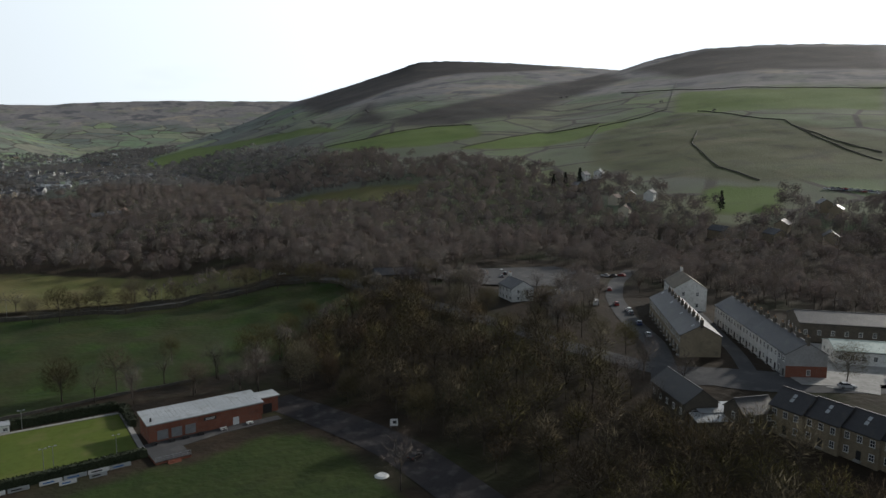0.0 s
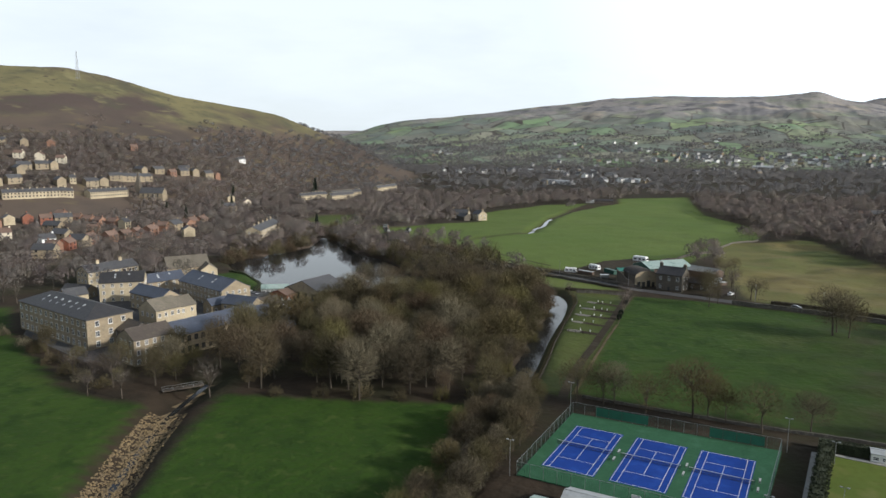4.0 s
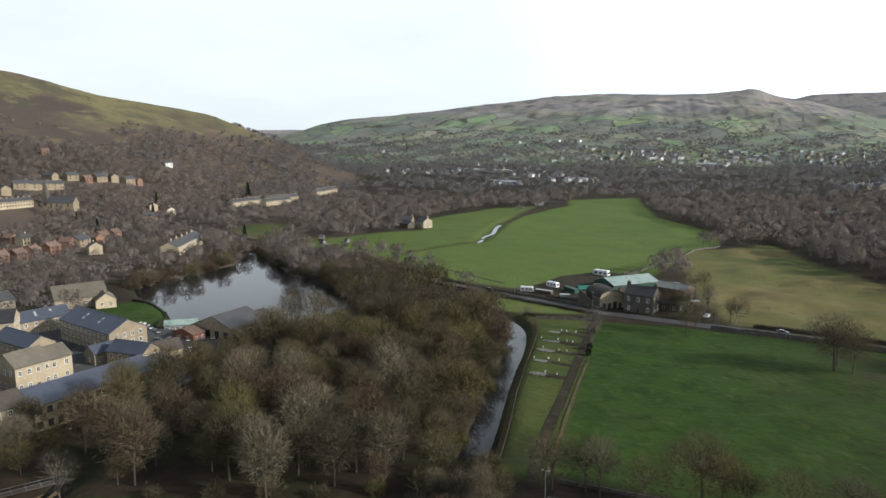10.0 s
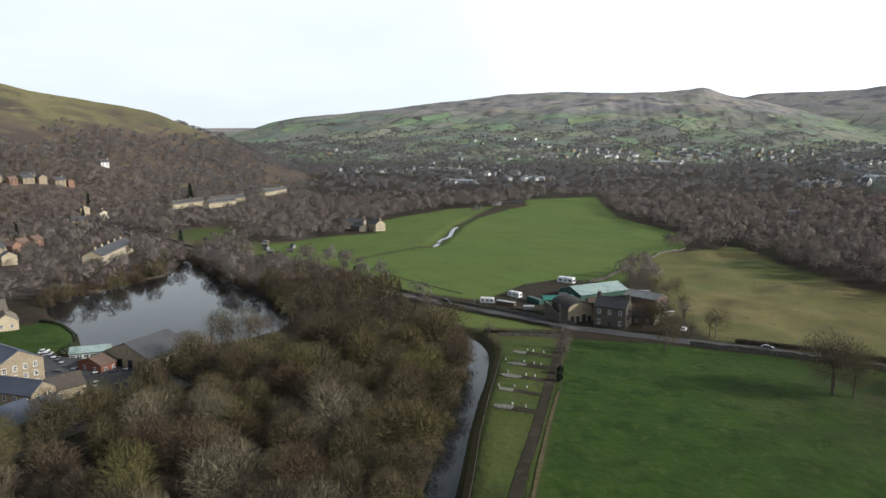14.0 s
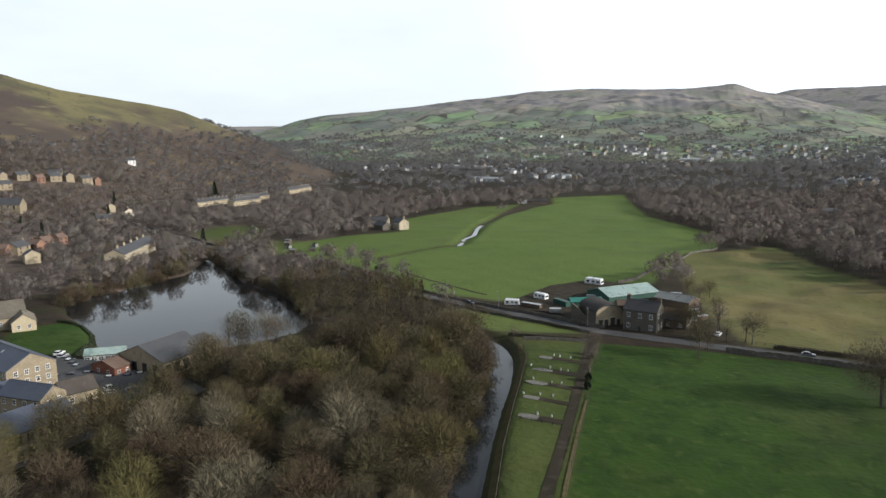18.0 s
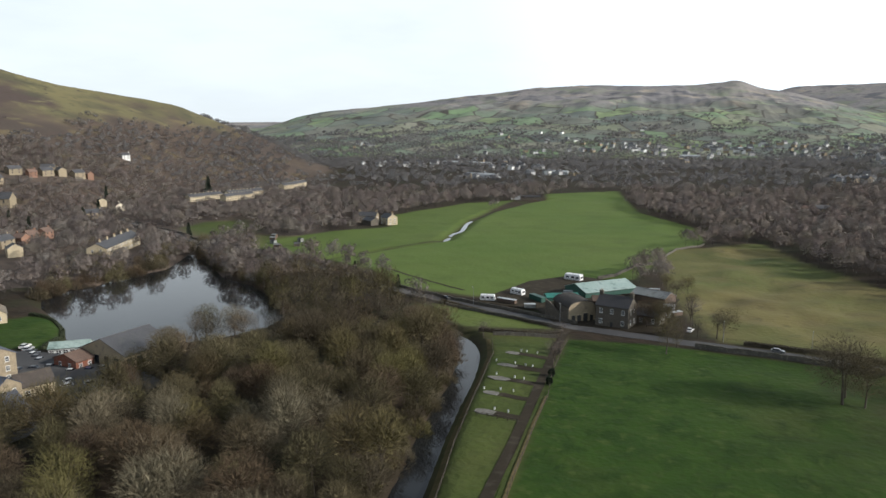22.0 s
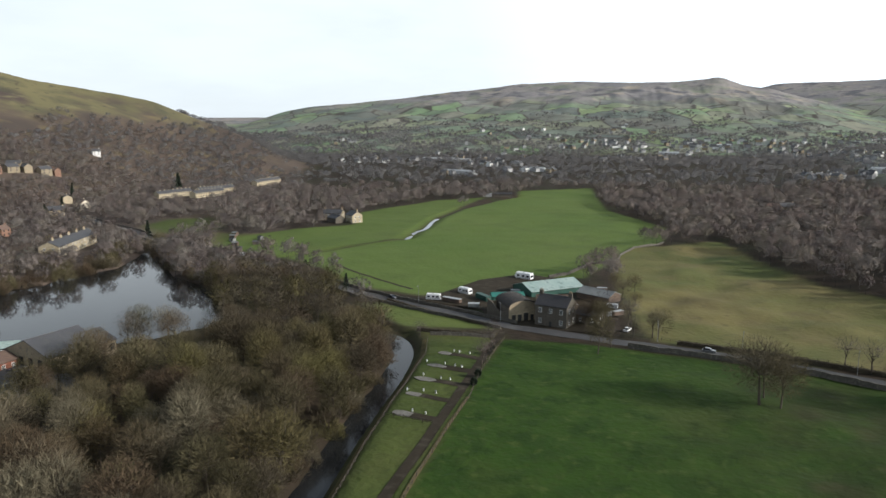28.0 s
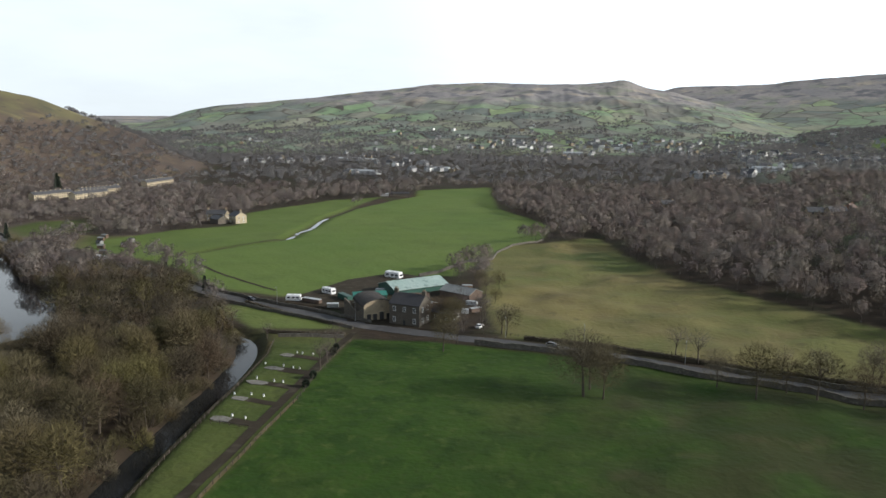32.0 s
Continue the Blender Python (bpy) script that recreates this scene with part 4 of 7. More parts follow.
def gable_roof(L, W, E, R, over=0.35, thick=0.2):
    """Two slabs meeting at the ridge, with eaves and verges that overhang."""
    k = (R - E) / (W / 2)
    e = W / 2 + over
    sh = Shape()
    sh.prism([(-e, E - over * k), (0, R), (0, R + thick), (-e, E - over * k + thick)][::-1], -L / 2 - over * 0.6, L / 2 + over * 0.6)
    sh.prism([(e, E - over * k), (e, E - over * k + thick), (0, R + thick), (0, R)][::-1], -L / 2 - over * 0.6, L / 2 + over * 0.6)
    sh.box(0, 0, R + thick * 0.6, L + over, 0.34, 0.16)
    return sh


def hip_roof(L, W, E, R, over=0.4):
    a, b, h = L / 2 + over, W / 2 + over, max(L / 2 - W / 2, 0.05)
    return Shape().add([(-a, -b, E), (a, -b, E), (a, b, E), (-a, b, E), (-a, -b, E + 0.2), (a, -b, E + 0.2), (a, b, E + 0.2), (-a, b, E + 0.2), (-h, 0, R), (h, 0, R)],
                       [(3, 2, 1, 0), (0, 1, 5, 4), (1, 2, 6, 5), (2, 3, 7, 6), (3, 0, 4, 7), (4, 5, 9, 8), (5, 6, 9), (6, 7, 8, 9), (7, 4, 8)])


def building(name, label, category, x, y, turn, L, W, E, R, wall, roof, hip=False, rows=2, step_x=3.2, sides="fbse", win=(1.0, 1.45), chimneys=(), door=True, group="", stack=None, skylights=0, z=None, gutter=True, frame_mat=None):
    """A house: walls, roof, windows on the sides named (front, back, start, end), chimneys on the ridge."""
    zs = [hz(x + u, y + v) for u in (-W / 2, 0, W / 2) for v in (-W / 2, 0, W / 2)]
    root = thing(name, label, category, x, y, sum(zs) / len(zs) if z is None else z, turn, group)
    sh = Shape()
    if hip:
        sh.box(0, 0, -2.0, L, W, E + 2.05)
    else:
        sh.prism([(-W / 2, -2.0), (W / 2, -2.0), (W / 2, E), (0, R), (-W / 2, E)], -L / 2, L / 2)
    part("wall", sh, wall, root)
    part("roof", hip_roof(L, W, E, R) if hip else gable_roof(L, W, E, R), roof, root)
    storey = E / rows if rows else E
    for j in range(rows):
        zz = j * storey + max(0.5, (storey - win[1]) * 0.5)
        for side in sides:
            long = side in "fb"
            n = max(1, int((L if long else W * 0.8) / step_x))
            for i in range(n):
                u = (i + 0.5 - n / 2) * (L if long else W * 0.85) / n
                if long:
                    if door and j == 0 and side == "f" and i == n // 2:
                        continue
                    window(root, u, (-W / 2 - 0.03) if side == "f" else (W / 2 + 0.03), zz, 0 if side == "f" else 180, win[0], win[1], frame_mat)
                else:
                    window(root, (-L / 2 - 0.03) if side == "s" else (L / 2 + 0.03), u, zz, -90 if side == "s" else 90, win[0], win[1], frame_mat)
    if door:
        n = max(1, int(L / step_x))
        u = (n // 2 + 0.5 - n / 2) * L / n
        d = part("door", Shape().box(u, -W / 2 - 0.04, 0, 1.0, 0.1, 2.05), BLACKISH, root, "dark painted door")
        part("step", Shape().box(u, -W / 2 - 0.35, -0.3, 1.4, 0.7, 0.42), PAVING, d)
    for c in chimneys:
        ch = part("chimney", Shape().box(c * L / 2, 0, R - 0.7, 1.5, 0.75, 2.1).box(c * L / 2, 0, R + 1.4, 1.62, 0.87, 0.16), stack or wall, root)
        for k in (-0.45, 0, 0.45):
            part("chimney_pot", Shape().tube((c * L / 2 + k, 0, R + 1.5), (c * L / 2 + k, 0, R + 2.2), 0.14, 0.11), POT, ch)
    if gutter:
        for s in (-1, 1):
            if not hip:
                part("gutter", Shape().box(0, s * (W / 2 + 0.42), E - 0.25, L, 0.12, 0.12), BLACKISH, root)
    k = (R - E) / (W / 2)
    for i in range(skylights):
        u, v = (i // 2 + 0.5 - (skylights + 1) // 2 / 2) * L * 0.62 / max(1, (skylights + 1) // 2), -W * (0.28 if i % 2 else 0.16)
        a = math.degrees(math.atan(k))
        s = part("skylight", Shape().box(0, 0, 0, 0.75, 1.0, 0.1), METAL_PALE, root, "pale roof window")
        s.matrix_basis = pose(u, v, R + k * v + (0.24 if not hip else 0.12), a, 0, 0)
    return root


MILL = "converted mill buildings"
building("mill_building", "long buff stone mill with dark hipped slate roof and roof windows", "mill", -237, 178, -6, 47, 16, 10.2, 13.8, STONE, SLATE_DARK, hip=True, rows=3, step_x=3.4, group=MILL, skylights=12, door=False, win=(1.3, 1.8))
building("mill_building", "buff stone mill with broad dark slate roof and gable parapets", "mill", -272.5, 223.5, 47, 17.5, 13, 9, 12.2, STONE_PALE, SLATE_DARK, rows=3, step_x=3, group=MILL, skylights=3, door=False)
building("mill_building", "long pale stone mill block with grey slate roof and two chimneys", "mill", -305, 239, 85, 25, 10, 8.6, 11.2, STONE_PALE, SLATE, rows=3, step_x=2.6, group=MILL, chimneys=(-0.4, 0.5), door=False)
building("mill_building", "low stone wing with blue slate roof", "mill", -272, 243, 77, 18, 8, 6, 9, STONE, SLATE_BLUE, group=MILL, door=False, skylights=3)
building("mill_building", "three-storey buff stone mill with long blue slate roof", "mill", -236.5, 241, -11, 33.5, 13.5, 8.2, 11.8, STONE, SLATE_BLUE, rows=3, step_x=2.6, group=MILL, door=False, skylights=4)
building("mill_building", "square buff stone house with stone flag roof", "mill", -219.5, 200, 86, 10.5, 10.5, 8, 11.2, STONE_PALE, STONE_BROWN, rows=2, step_x=2.6, group=MILL)
building("mill_building", "lower stone wing with stone flag roof beside the square house", "mill", -219.8, 209, 86, 7.6, 9.4, 7.4, 10.2, STONE_PALE, STONE_BROWN, rows=2, step_x=2.6, group=MILL, sides="fbe", door=False)
building("mill_building", "long two-storey stone mill range with slate roof beside the wood", "mill", -188.6, 196.8, 83.5, 34, 11, 7, 10.2, STONE, SLATE_BLUE, rows=2, step_x=2.5, group=MILL, door=False, win=(1.3, 1.7), frame_mat=BLACKISH)
building("mill_building", "low end block with blue slate roof on the mill range", "mill", -188.2, 218.6, 83.5, 8.4, 9, 6, 8.8, STONE, SLATE_BLUE, rows=2, step_x=2.6, group=MILL, door=False, frame_mat=BLACKISH)
building("mill_building", "small three-storey stone block at the wood's edge", "mill", -191, 172, 81, 13.4, 10, 8.4, 11.0, STONE, SLATE_BROWN, rows=3, step_x=2.5, group=MILL, door=False)
building("mill_building", "stone block with blue slate roof in the mill yard", "mill", -244, 217, -6, 21, 9, 7, 9.8, STONE, SLATE_BLUE, rows=2, group=MILL, door=False)
building("mill_building", "low wing with brown slate roof behind the front range", "mill", -211, 181.5, -12, 15, 9, 5.5, 8, STONE_DARK, SLATE_BROWN, rows=2, group=MILL, door=False)
building("mill_building", "small stone gabled annexe in the car park", "mill", -203.5, 238, 70, 9, 7.5, 4, 6.6, STONE_PALE, SLATE_BROWN, rows=1, group=MILL)
building("mill_building", "blue-roofed link block beside the front range", "mill", -206, 227.5, 6, 14, 8, 6, 8.6, STONE, SLATE_BLUE, rows=2, group=MILL, door=False)
building("mill_building", "low blue-roofed porch block in the mill yard", "mill", -219, 226, 80, 8, 6, 4.6, 6.6, STONE, SLATE_BLUE, rows=1, group=MILL, door=False)
building("mill_building", "low slate-roofed store beside the mill entrance", "mill", -290, 214, 20, 12, 8, 4, 6.2, STONE, SLATE_DARK, rows=1, group=MILL, door=False)
building("mill_building", "small pale stone house with slate roof at the yard's end", "mill", -281, 206, 78, 9, 7, 4.6, 7, STONE_PALE, SLATE, rows=1, group=MILL)
building("pond_house", "broad stone house with big grey slate roof beside the pond", "house", -300.5, 280.5, 62, 21, 14.5, 4.6, 9.4, STONE, STONE_BROWN, rows=1, step_x=3.5, door=False)
building("pond_house", "low stone porch wing with stone flag roof by the lawn", "house", -290, 285, -32, 13, 8, 3.6, 6.4, STONE_PALE, STONE_FLAG, rows=1, step_x=3)
building("boathouse", "stone workshop with wide grey slate roof on the pond's edge", "workshop", -206, 271.5, 88, 18, 20, 5, 9, STONE, SLATE, rows=1, step_x=3.4, door=False, win=(1.8, 2.6), frame_mat=BLACKISH)
building("boathouse", "lower slate-roofed bay of the workshop on the pond's edge", "workshop", -203, 283.5, 88, 6, 14, 4.6, 7.4, STONE, SLATE, rows=1, step_x=3, door=False, win=(1.4, 2.0), frame_mat=BLACKISH)
building("boathouse", "small red brick store at the workshop's end", "workshop", -214, 259, 88, 6, 10, 3.4, 5, BRICK, TILE, rows=1, step_x=3, door=False)
building("pond_shed", "glass and green metal lean-to beside the pond", "shed", -228, 269, 40, 12, 5.5, 2.6, 3.8, METAL_PALE, METAL_GREEN, rows=1, step_x=2, door=False, win=(1.5, 1.2))
building("long_house", "long cream stone building with slate roof and row of chimneys", "house", -384, 423, 118, 54, 11, 6.2, 9, STONE_PALE, SLATE, rows=2, step_x=4, chimneys=(-0.8, -0.4, 0, 0.4, 0.8), door=False)

# farm on the road
building("farmhouse", "dark gritstone farmhouse with white sash windows by the road", "house", -75.2, 379.6, -8, 12.5, 9.5, 8.0, 11.0, STONE_DARK, SLATE_DARK, rows=2, step_x=3.6, chimneys=(-0.92, 0.92), win=(1.1, 1.7), sides="fe")
building("farm_shed", "long open shed with pale green metal roof", "shed", -92, 431, 48, 27, 16, 3.2, 5.6, METAL_DARK, METAL_GREEN, rows=0, door=False)
building("farm_shed", "low grey sheet-roofed shed behind the farmhouse", "shed", -68, 424, -22, 16, 9, 3.2, 5, RUST, METAL_GREY, rows=0, door=False)
building("farm_shed", "dark lean-to against the farmhouse", "shed", -64, 388, -8, 9, 8, 3.6, 5.4, STONE_DARK, SLATE_DARK, rows=1, door=False)
building("farm_shed", "flat-roofed outbuilding with pale sheets in the yard", "shed", -78, 400, -15, 12, 5, 3.0, 3.8, RUST, METAL_PALE, rows=0, door=False)
building("farm_shed", "dark sheet shed with patched roof behind the farmhouse", "shed", -84, 408, 20, 13, 7, 3.0, 4.4, RUST, RUST, rows=0, door=False)
building("farm_shed", "low teal sheet-roofed shed beside the yard", "shed", -104, 409, 30, 14, 6, 2.4, 3.4, METAL_DARK, METAL_TEAL, rows=0, door=False)
# dutch barn: stone gable wall with doorways under a round sheet roof
barn = thing("barn", "old stone barn with rounded black sheet roof and dark doorways", "barn", -87.7, 378.6, hz(-87, 380), 39.5)
BW, BH, BR = 11.0, 5.4, 2.6
arch = [(BW / 2 * math.cos(math.pi * k / 14), BH + BR * math.sin(math.pi * k / 14)) for k in range(15)]


def along_y(profile, y0, y1):
    """A profile in x and z drawn out along y."""
    q = Shape().prism([(u, w) for u, w in profile], -y1, -y0)
    q.v = [(y_, -x_, z_) for x_, y_, z_ in q.v]
    return q


# paler stone on the sunlit gable, dark on the rest: light in the colour
part("gable_wall", along_y([(BW / 2, -1)] + arch + [(-BW / 2, -1)], 0, 0.6), STONE, barn, "sunlit tan stone gable")
part("back_wall", along_y([(BW / 2, -1)] + arch + [(-BW / 2, -1)], 13.4, 14), STONE_DARK, barn)
for u in (-1, 1):
    part("side_wall", Shape().box(u * (BW / 2 - 0.3), 7, -1, 0.6, 12.8, BH + 1), STONE_DARK, barn)
outer = [(u * 1.06, BH + (w - BH) * 1.08) for u, w in arch]
part("roof", along_y(outer + [(u * 1.02, w) for u, w in arch[::-1]], -0.4, 14.4), SHEET_DARK, barn, "rounded black corrugated sheet roof")
for k in range(12):
    part("roof_rib", along_y([(u * 1.075, BH + (w - BH) * 1.1) for u, w in arch] + [(u * 1.05, BH + (w - BH) * 1.07) for u, w in arch[::-1]], 0.2 + 1.15 * k, 0.32 + 1.15 * k), SHEET_DARK, barn)
# solid black slabs on the wall stand for the shade inside its openings
for u, w, h in ((-3.6, 1.5, 2.6), (-1.2, 1.5, 2.6), (1.4, 1.7, 3.2), (3.9, 1.2, 2.4)):
    part("doorway", Shape().box(u, -0.04, 0, w, 0.12, h), BLACKISH, barn, "black slab for the shade in an open doorway")
    part("lintel", Shape().box(u, -0.08, h, w + 0.5, 0.2, 0.3), STONE_PALE, barn)
ruin = thing("ruined_barn", "roofless dark stone barn with curved broken gable", "barn", -97.6, 379.2, hz(-97, 380), -29)
sh = Shape().prism([(6.3, -1), (6.3, 5.6)] + [(6.3 - 12.6 * k / 12, 5.6 - 2.6 * math.sin(math.pi * min(1, k / 9)) + 1.2 * max(0, k - 9) / 3) for k in range(1, 13)] + [(-6.3, -1)], -0.3, 0.3)
sh.v = [(y_, -x_, z_) for x_, y_, z_ in sh.v]
# dark stone for the shaded front, tan for inner walls: light by colour
part("front_wall", sh, STONE_DARK, ruin)
part("back_wall", Shape().box(0, 7.4, -1, 12.6, 0.6, 6.6), STONE, ruin, "sunlit tan inner wall")
part("side_wall", Shape().box(-6.0, 3.7, -1, 0.6, 6.6, 6.4), STONE, ruin, "sunlit tan inner wall")
cont = thing("storage_container", "dark green ribbed steel storage container", "container", -113, 404, hz(-113, 404), -38)
sh = Shape().box(0, 0, 0.15, 9, 2.5, 2.5)
for i in range(30):
    sh.box(-4.35 + i * 0.3, -1.27, 0.3, 0.12, 0.06, 2.2).box(-4.35 + i * 0.3, 1.27, 0.3, 0.12, 0.06, 2.2)
part("body", sh, METAL_DARK, cont)
for u in (-0.62, 0.62):
    part("door", Shape().box(4.52, u, 0.25, 0.05, 1.2, 2.3), METAL_DARK, cont)
building("farm_house", "stone farmhouse gable end beyond the field", "house", -299, 612, -30, 11, 9, 6, 8.8, STONE_PALE, SLATE, rows=2, chimneys=(0.9,))
building("farm_house", "stone cottage pair with slate roof beyond the field", "house", -324, 622, 12, 16, 8, 5.4, 8, STONE, SLATE, rows=2, chimneys=(-0.9, 0.9))
building("barn", "low dark barn beside the far cottages", "barn", -312, 606, -30, 14, 8, 3.8, 6, STONE_DARK, SLATE_DARK, rows=0, door=False)
building("field_barn", "long low shed at the end of the green field", "shed", -268, 884, 20, 22, 8, 3.2, 4.6, STONE_DARK, SLATE_DARK, rows=0, door=False)
building("field_barn", "pale sheet shed at the end of the green field", "shed", -283, 876, 20, 10, 6, 2.6, 3.4, METAL_PALE, METAL_PALE, rows=0, door=False)

# stone terrace and white terrace across the wood
TA, TB = "stone terrace along the lane", "white-fronted terrace"
for i in range(10):
    u = 2.8 + 5.5 * i
    x, y = 176 + 0.672 * u + 0.741 * 5.8, 126.5 + 0.741 * u - 0.672 * 5.8
    building("terraced_house", "buff stone terraced house with grey slate roof", "house", x, y, 47.8 + 180, 5.5, 11.6, 6.2, 9.4, STONE, SLATE, rows=2, step_x=2.6, sides="fb", chimneys=(0.85,), group=TA, stack=STONE_DARK, z=12.9, gutter=False, skylights=1 if i % 3 == 0 else 0)
for i in range(11):
    u = 2.8 + 5.6 * i
    x, y = 182.5 + 0.632 * u + 0.775 * 5.4, 98 + 0.775 * u - 0.632 * 5.4
    house = building("terraced_house", "white-rendered terraced house with grey slate roof", "house", x, y, 50.8 + 180, 5.6, 10.8, 6.4, 9.6, RENDER_GREY if i == 0 else RENDER_WHITE, SLATE, rows=2, step_x=2.6, sides="fb", chimneys=(0.85,), group=TB, stack=STONE_DARK, z=12.9, gutter=False)
    if i == 0:
        end_house = house
        window(end_house, 2.83, 0.6, 0.6, 90, 0.9, 1.5)
part("gable_facing", Shape().box(2.81, 0, -2, 0.03, 10.8, 5.2), BRICK, end_house, "red brick lower gable")
building("terraced_house", "tall rendered house with white gable and stone flag roof", "house", 236, 169, 48, 19, 12, 8.6, 12.4, RENDER_WHITE, STONE_FLAG, rows=2, step_x=3.5, chimneys=(0.85,), z=13)
building("workshop", "narrow stone workshop with dark slate roof by the junction", "workshop", 148.5, 105, 63, 18, 8.5, 4.8, 8, STONE_DARK, SLATE_DARK, rows=1, door=False)
for (x, y, zz, a, b) in ((148, 95.5, 12.0, 10, 4.6), (144.5, 93.0, 11.2, 11, 4.0)):
    s = thing("lean_to", "lean-to with shiny sheet roof below the workshop", "shed", x, y, hz(x, y), -27)
    part("wall", Shape().box(0, 0, -2, a, b, zz - hz(x, y) + 2), STONE_DARK, s)
    part("roof", Shape().prism([(-b / 2 - 0.3, zz - hz(x, y)), (b / 2 + 0.3, zz - hz(x, y) + 0.7), (b / 2 + 0.3, zz - hz(x, y) + 0.85), (-b / 2 - 0.3, zz - hz(x, y) + 0.15)], -a / 2 - 0.3, a / 2 + 0.3), METAL_PALE, s)
for i in range(5):
    building("town_house", "modern stone townhouse with dark slate roof and roof windows", "house", 156.0 - 0.15 * i, 80 - 8 * i, -97 + 180 * 0, 8, 9, 6, 9.2, STONE, SLATE_DARK, rows=2, step_x=2.6, sides="fb", group="modern townhouses", skylights=2, z=hz(155, 78))
building("town_house", "small stone house with dark roof among the trees", "house", 150, 88, -20, 9, 7, 5, 7.6, STONE_DARK, SLATE_DARK, rows=2)
building("works", "low works with pale green sheet roof", "works", 219, 92, -48, 24, 13, 4, 5.6, RENDER_WHITE, METAL_GREEN, rows=1, step_x=3, door=False)
building("works", "long dark-roofed works behind the yard", "works", 243, 105, -48, 44, 16, 6, 8.4, STONE_DARK, SLATE, rows=1, step_x=4, door=False)
building("white_house", "white gabled house with slate roof at the car park", "house", 191, 217, 74, 13, 9.5, 5.4, 8.2, RENDER_WHITE, SLATE, rows=2, step_x=3.2, chimneys=(0.9,))
building("garage_row", "low grey garages with sheet roof beside the white house", "garage", 206, 206, 20, 20, 8, 3, 4.2, STONE_DARK, SLATE, rows=1, door=False)
building("garage_row", "low stone store with grey roof at the car park", "garage", 176, 285, -20, 22, 9, 3.6, 6, STONE_DARK, SLATE, rows=1, door=False)

# clubhouse: brick with a single-pitch metal roof
club = thing("clubhouse", "red brick sports clubhouse with pale single-pitch metal roof", "clubhouse", 53, 183.2, hz(54, 184), 1)
part("wall", Shape().prism([(-5, -0.6), (3.4, -0.6), (3.4, 5.3), (-5, 4.7)], -14.5, 14.5), BRICK, club)
part("roof", Shape().prism([(-5.6, 4.66), (4.0, 5.35), (4.0, 5.6), (-5.6, 4.94)], -15, 15), METAL_PALE, club, "pale grey metal sheet roof")
for i in range(28):
    part("roof_seam", Shape().prism([(-5.58, 4.94), (3.98, 5.6), (3.98, 5.64), (-5.58, 4.98)], -14 + i * 1.03, -13.94 + i * 1.03), METAL_PALE, club)
for u in (-11.2, -7.8, -4.4):
    s = part("shutter", Shape().box(u, -5.06, 0.5, 2.6, 0.1, 2.4), STEEL, club, "grey roller shutter")
    for k in range(8):
        part("slat", Shape().box(u, -5.13, 0.55 + k * 0.29, 2.5, 0.04, 0.24), STEEL, s)
part("door", Shape().box(7.4, -5.06, 0, 1.6, 0.1, 2.2), WHITE, club, "white double door")
part("sign", Shape().box(0.6, -5.08, 2.9, 3.2, 0.08, 0.9), BLACKISH, club, "dark sign board on brick")
for k in range(2):
    part("sign_bar", Shape().box(0.6, -5.14, 3.1 + 0.34 * k, 2.4, 0.03, 0.14), WHITE, club)
part("flue", Shape().tube((-13.6, -3.6, 4.6), (-13.6, -3.6, 6.0), 0.25, 0.25, 8), BLACKISH, club)
part("annexe_wall", Shape().box(17.6, 1.0, -0.6, 6.2, 4.8, 4.9), BRICK, club)
part("annexe_roof", Shape().box(17.8, 1.0, 4.3, 6.8, 5.4, 0.3), METAL_PALE, club)
part("annexe_door", Shape().box(17.6, -1.44, 0, 2.6, 0.08, 2.6), BLACKISH, club)
for u in (-13.8, -9.5, -6.1, -2.4, 3.5, 10.5):
    part("bench_table", Shape().box(u, -6.6, 0.65, 1.6, 0.7, 0.08).box(u, -7.2, 0.4, 1.6, 0.25, 0.05).box(u, -6.0, 0.4, 1.6, 0.25, 0.05).box(u - 0.6, -6.6, 0, 0.08, 1.3, 0.65).box(u + 0.6, -6.6, 0, 0.08, 1.3, 0.65), WHITE if u > 0 else BLACKISH, club)
structure("clubhouse_paving", plate([(37, 177.8), (72, 178.4), (72, 175.4), (56, 174.6), (46, 172.4), (37, 171.6)], 0.10), TARMAC, "grey paved strip in front of the clubhouse", "paving")
patio = thing("patio", "raised brick patio with rails below the clubhouse", "patio", 40.8, 167.6, hz(41, 168), 2)
part("brick_base", Shape().box(0, 0, -0.5, 8, 6, 1.1), BRICK, patio)
part("deck", Shape().box(0, 0, 0.6, 8.2, 6.2, 0.1), TARMAC, patio, "dark paved deck")
for k in range(6):
    part("step", Shape().box(0, -3.2 - 0.3 * k, -0.5, 3, 0.32, 1.0 - 0.16 * k), BRICK, patio)
for u in (-4, -2, 0, 2, 4):
    part("post", Shape().box(u, -3.0, 0.7, 0.08, 0.08, 1.0), STEEL, patio)
part("rail", Shape().box(0, -3.0, 1.65, 8, 0.07, 0.07), STEEL, patio)
part("rail", Shape().box(0, -3.0, 1.2, 8, 0.05, 0.05), STEEL, patio)

# tennis pavilion and bowling hut
building("tennis_pavilion", "low dark timber pavilion with pale green sheet roof", "pavilion", -37, 151.8, 2, 15.5, 7, 2.7, 3.9, METAL_DARK, METAL_PALE, rows=1, sides="f", step_x=4, win=(1.4, 1.0), gutter=False)
building("store_shed", "small green metal store beside the pavilion", "shed", -47, 147.5, 2, 6, 4, 2.2, 2.7, METAL_DARK, METAL_GREEN, rows=0, door=False)
building("bowling_hut", "small white timber hut facing the bowling green", "hut", 8.5, 206.6, 3, 5.4, 3, 2.3, 2.7, WHITE, METAL_PALE, rows=1, sides="f", step_x=1.8, win=(1.1, 0.8), door=False, gutter=False)

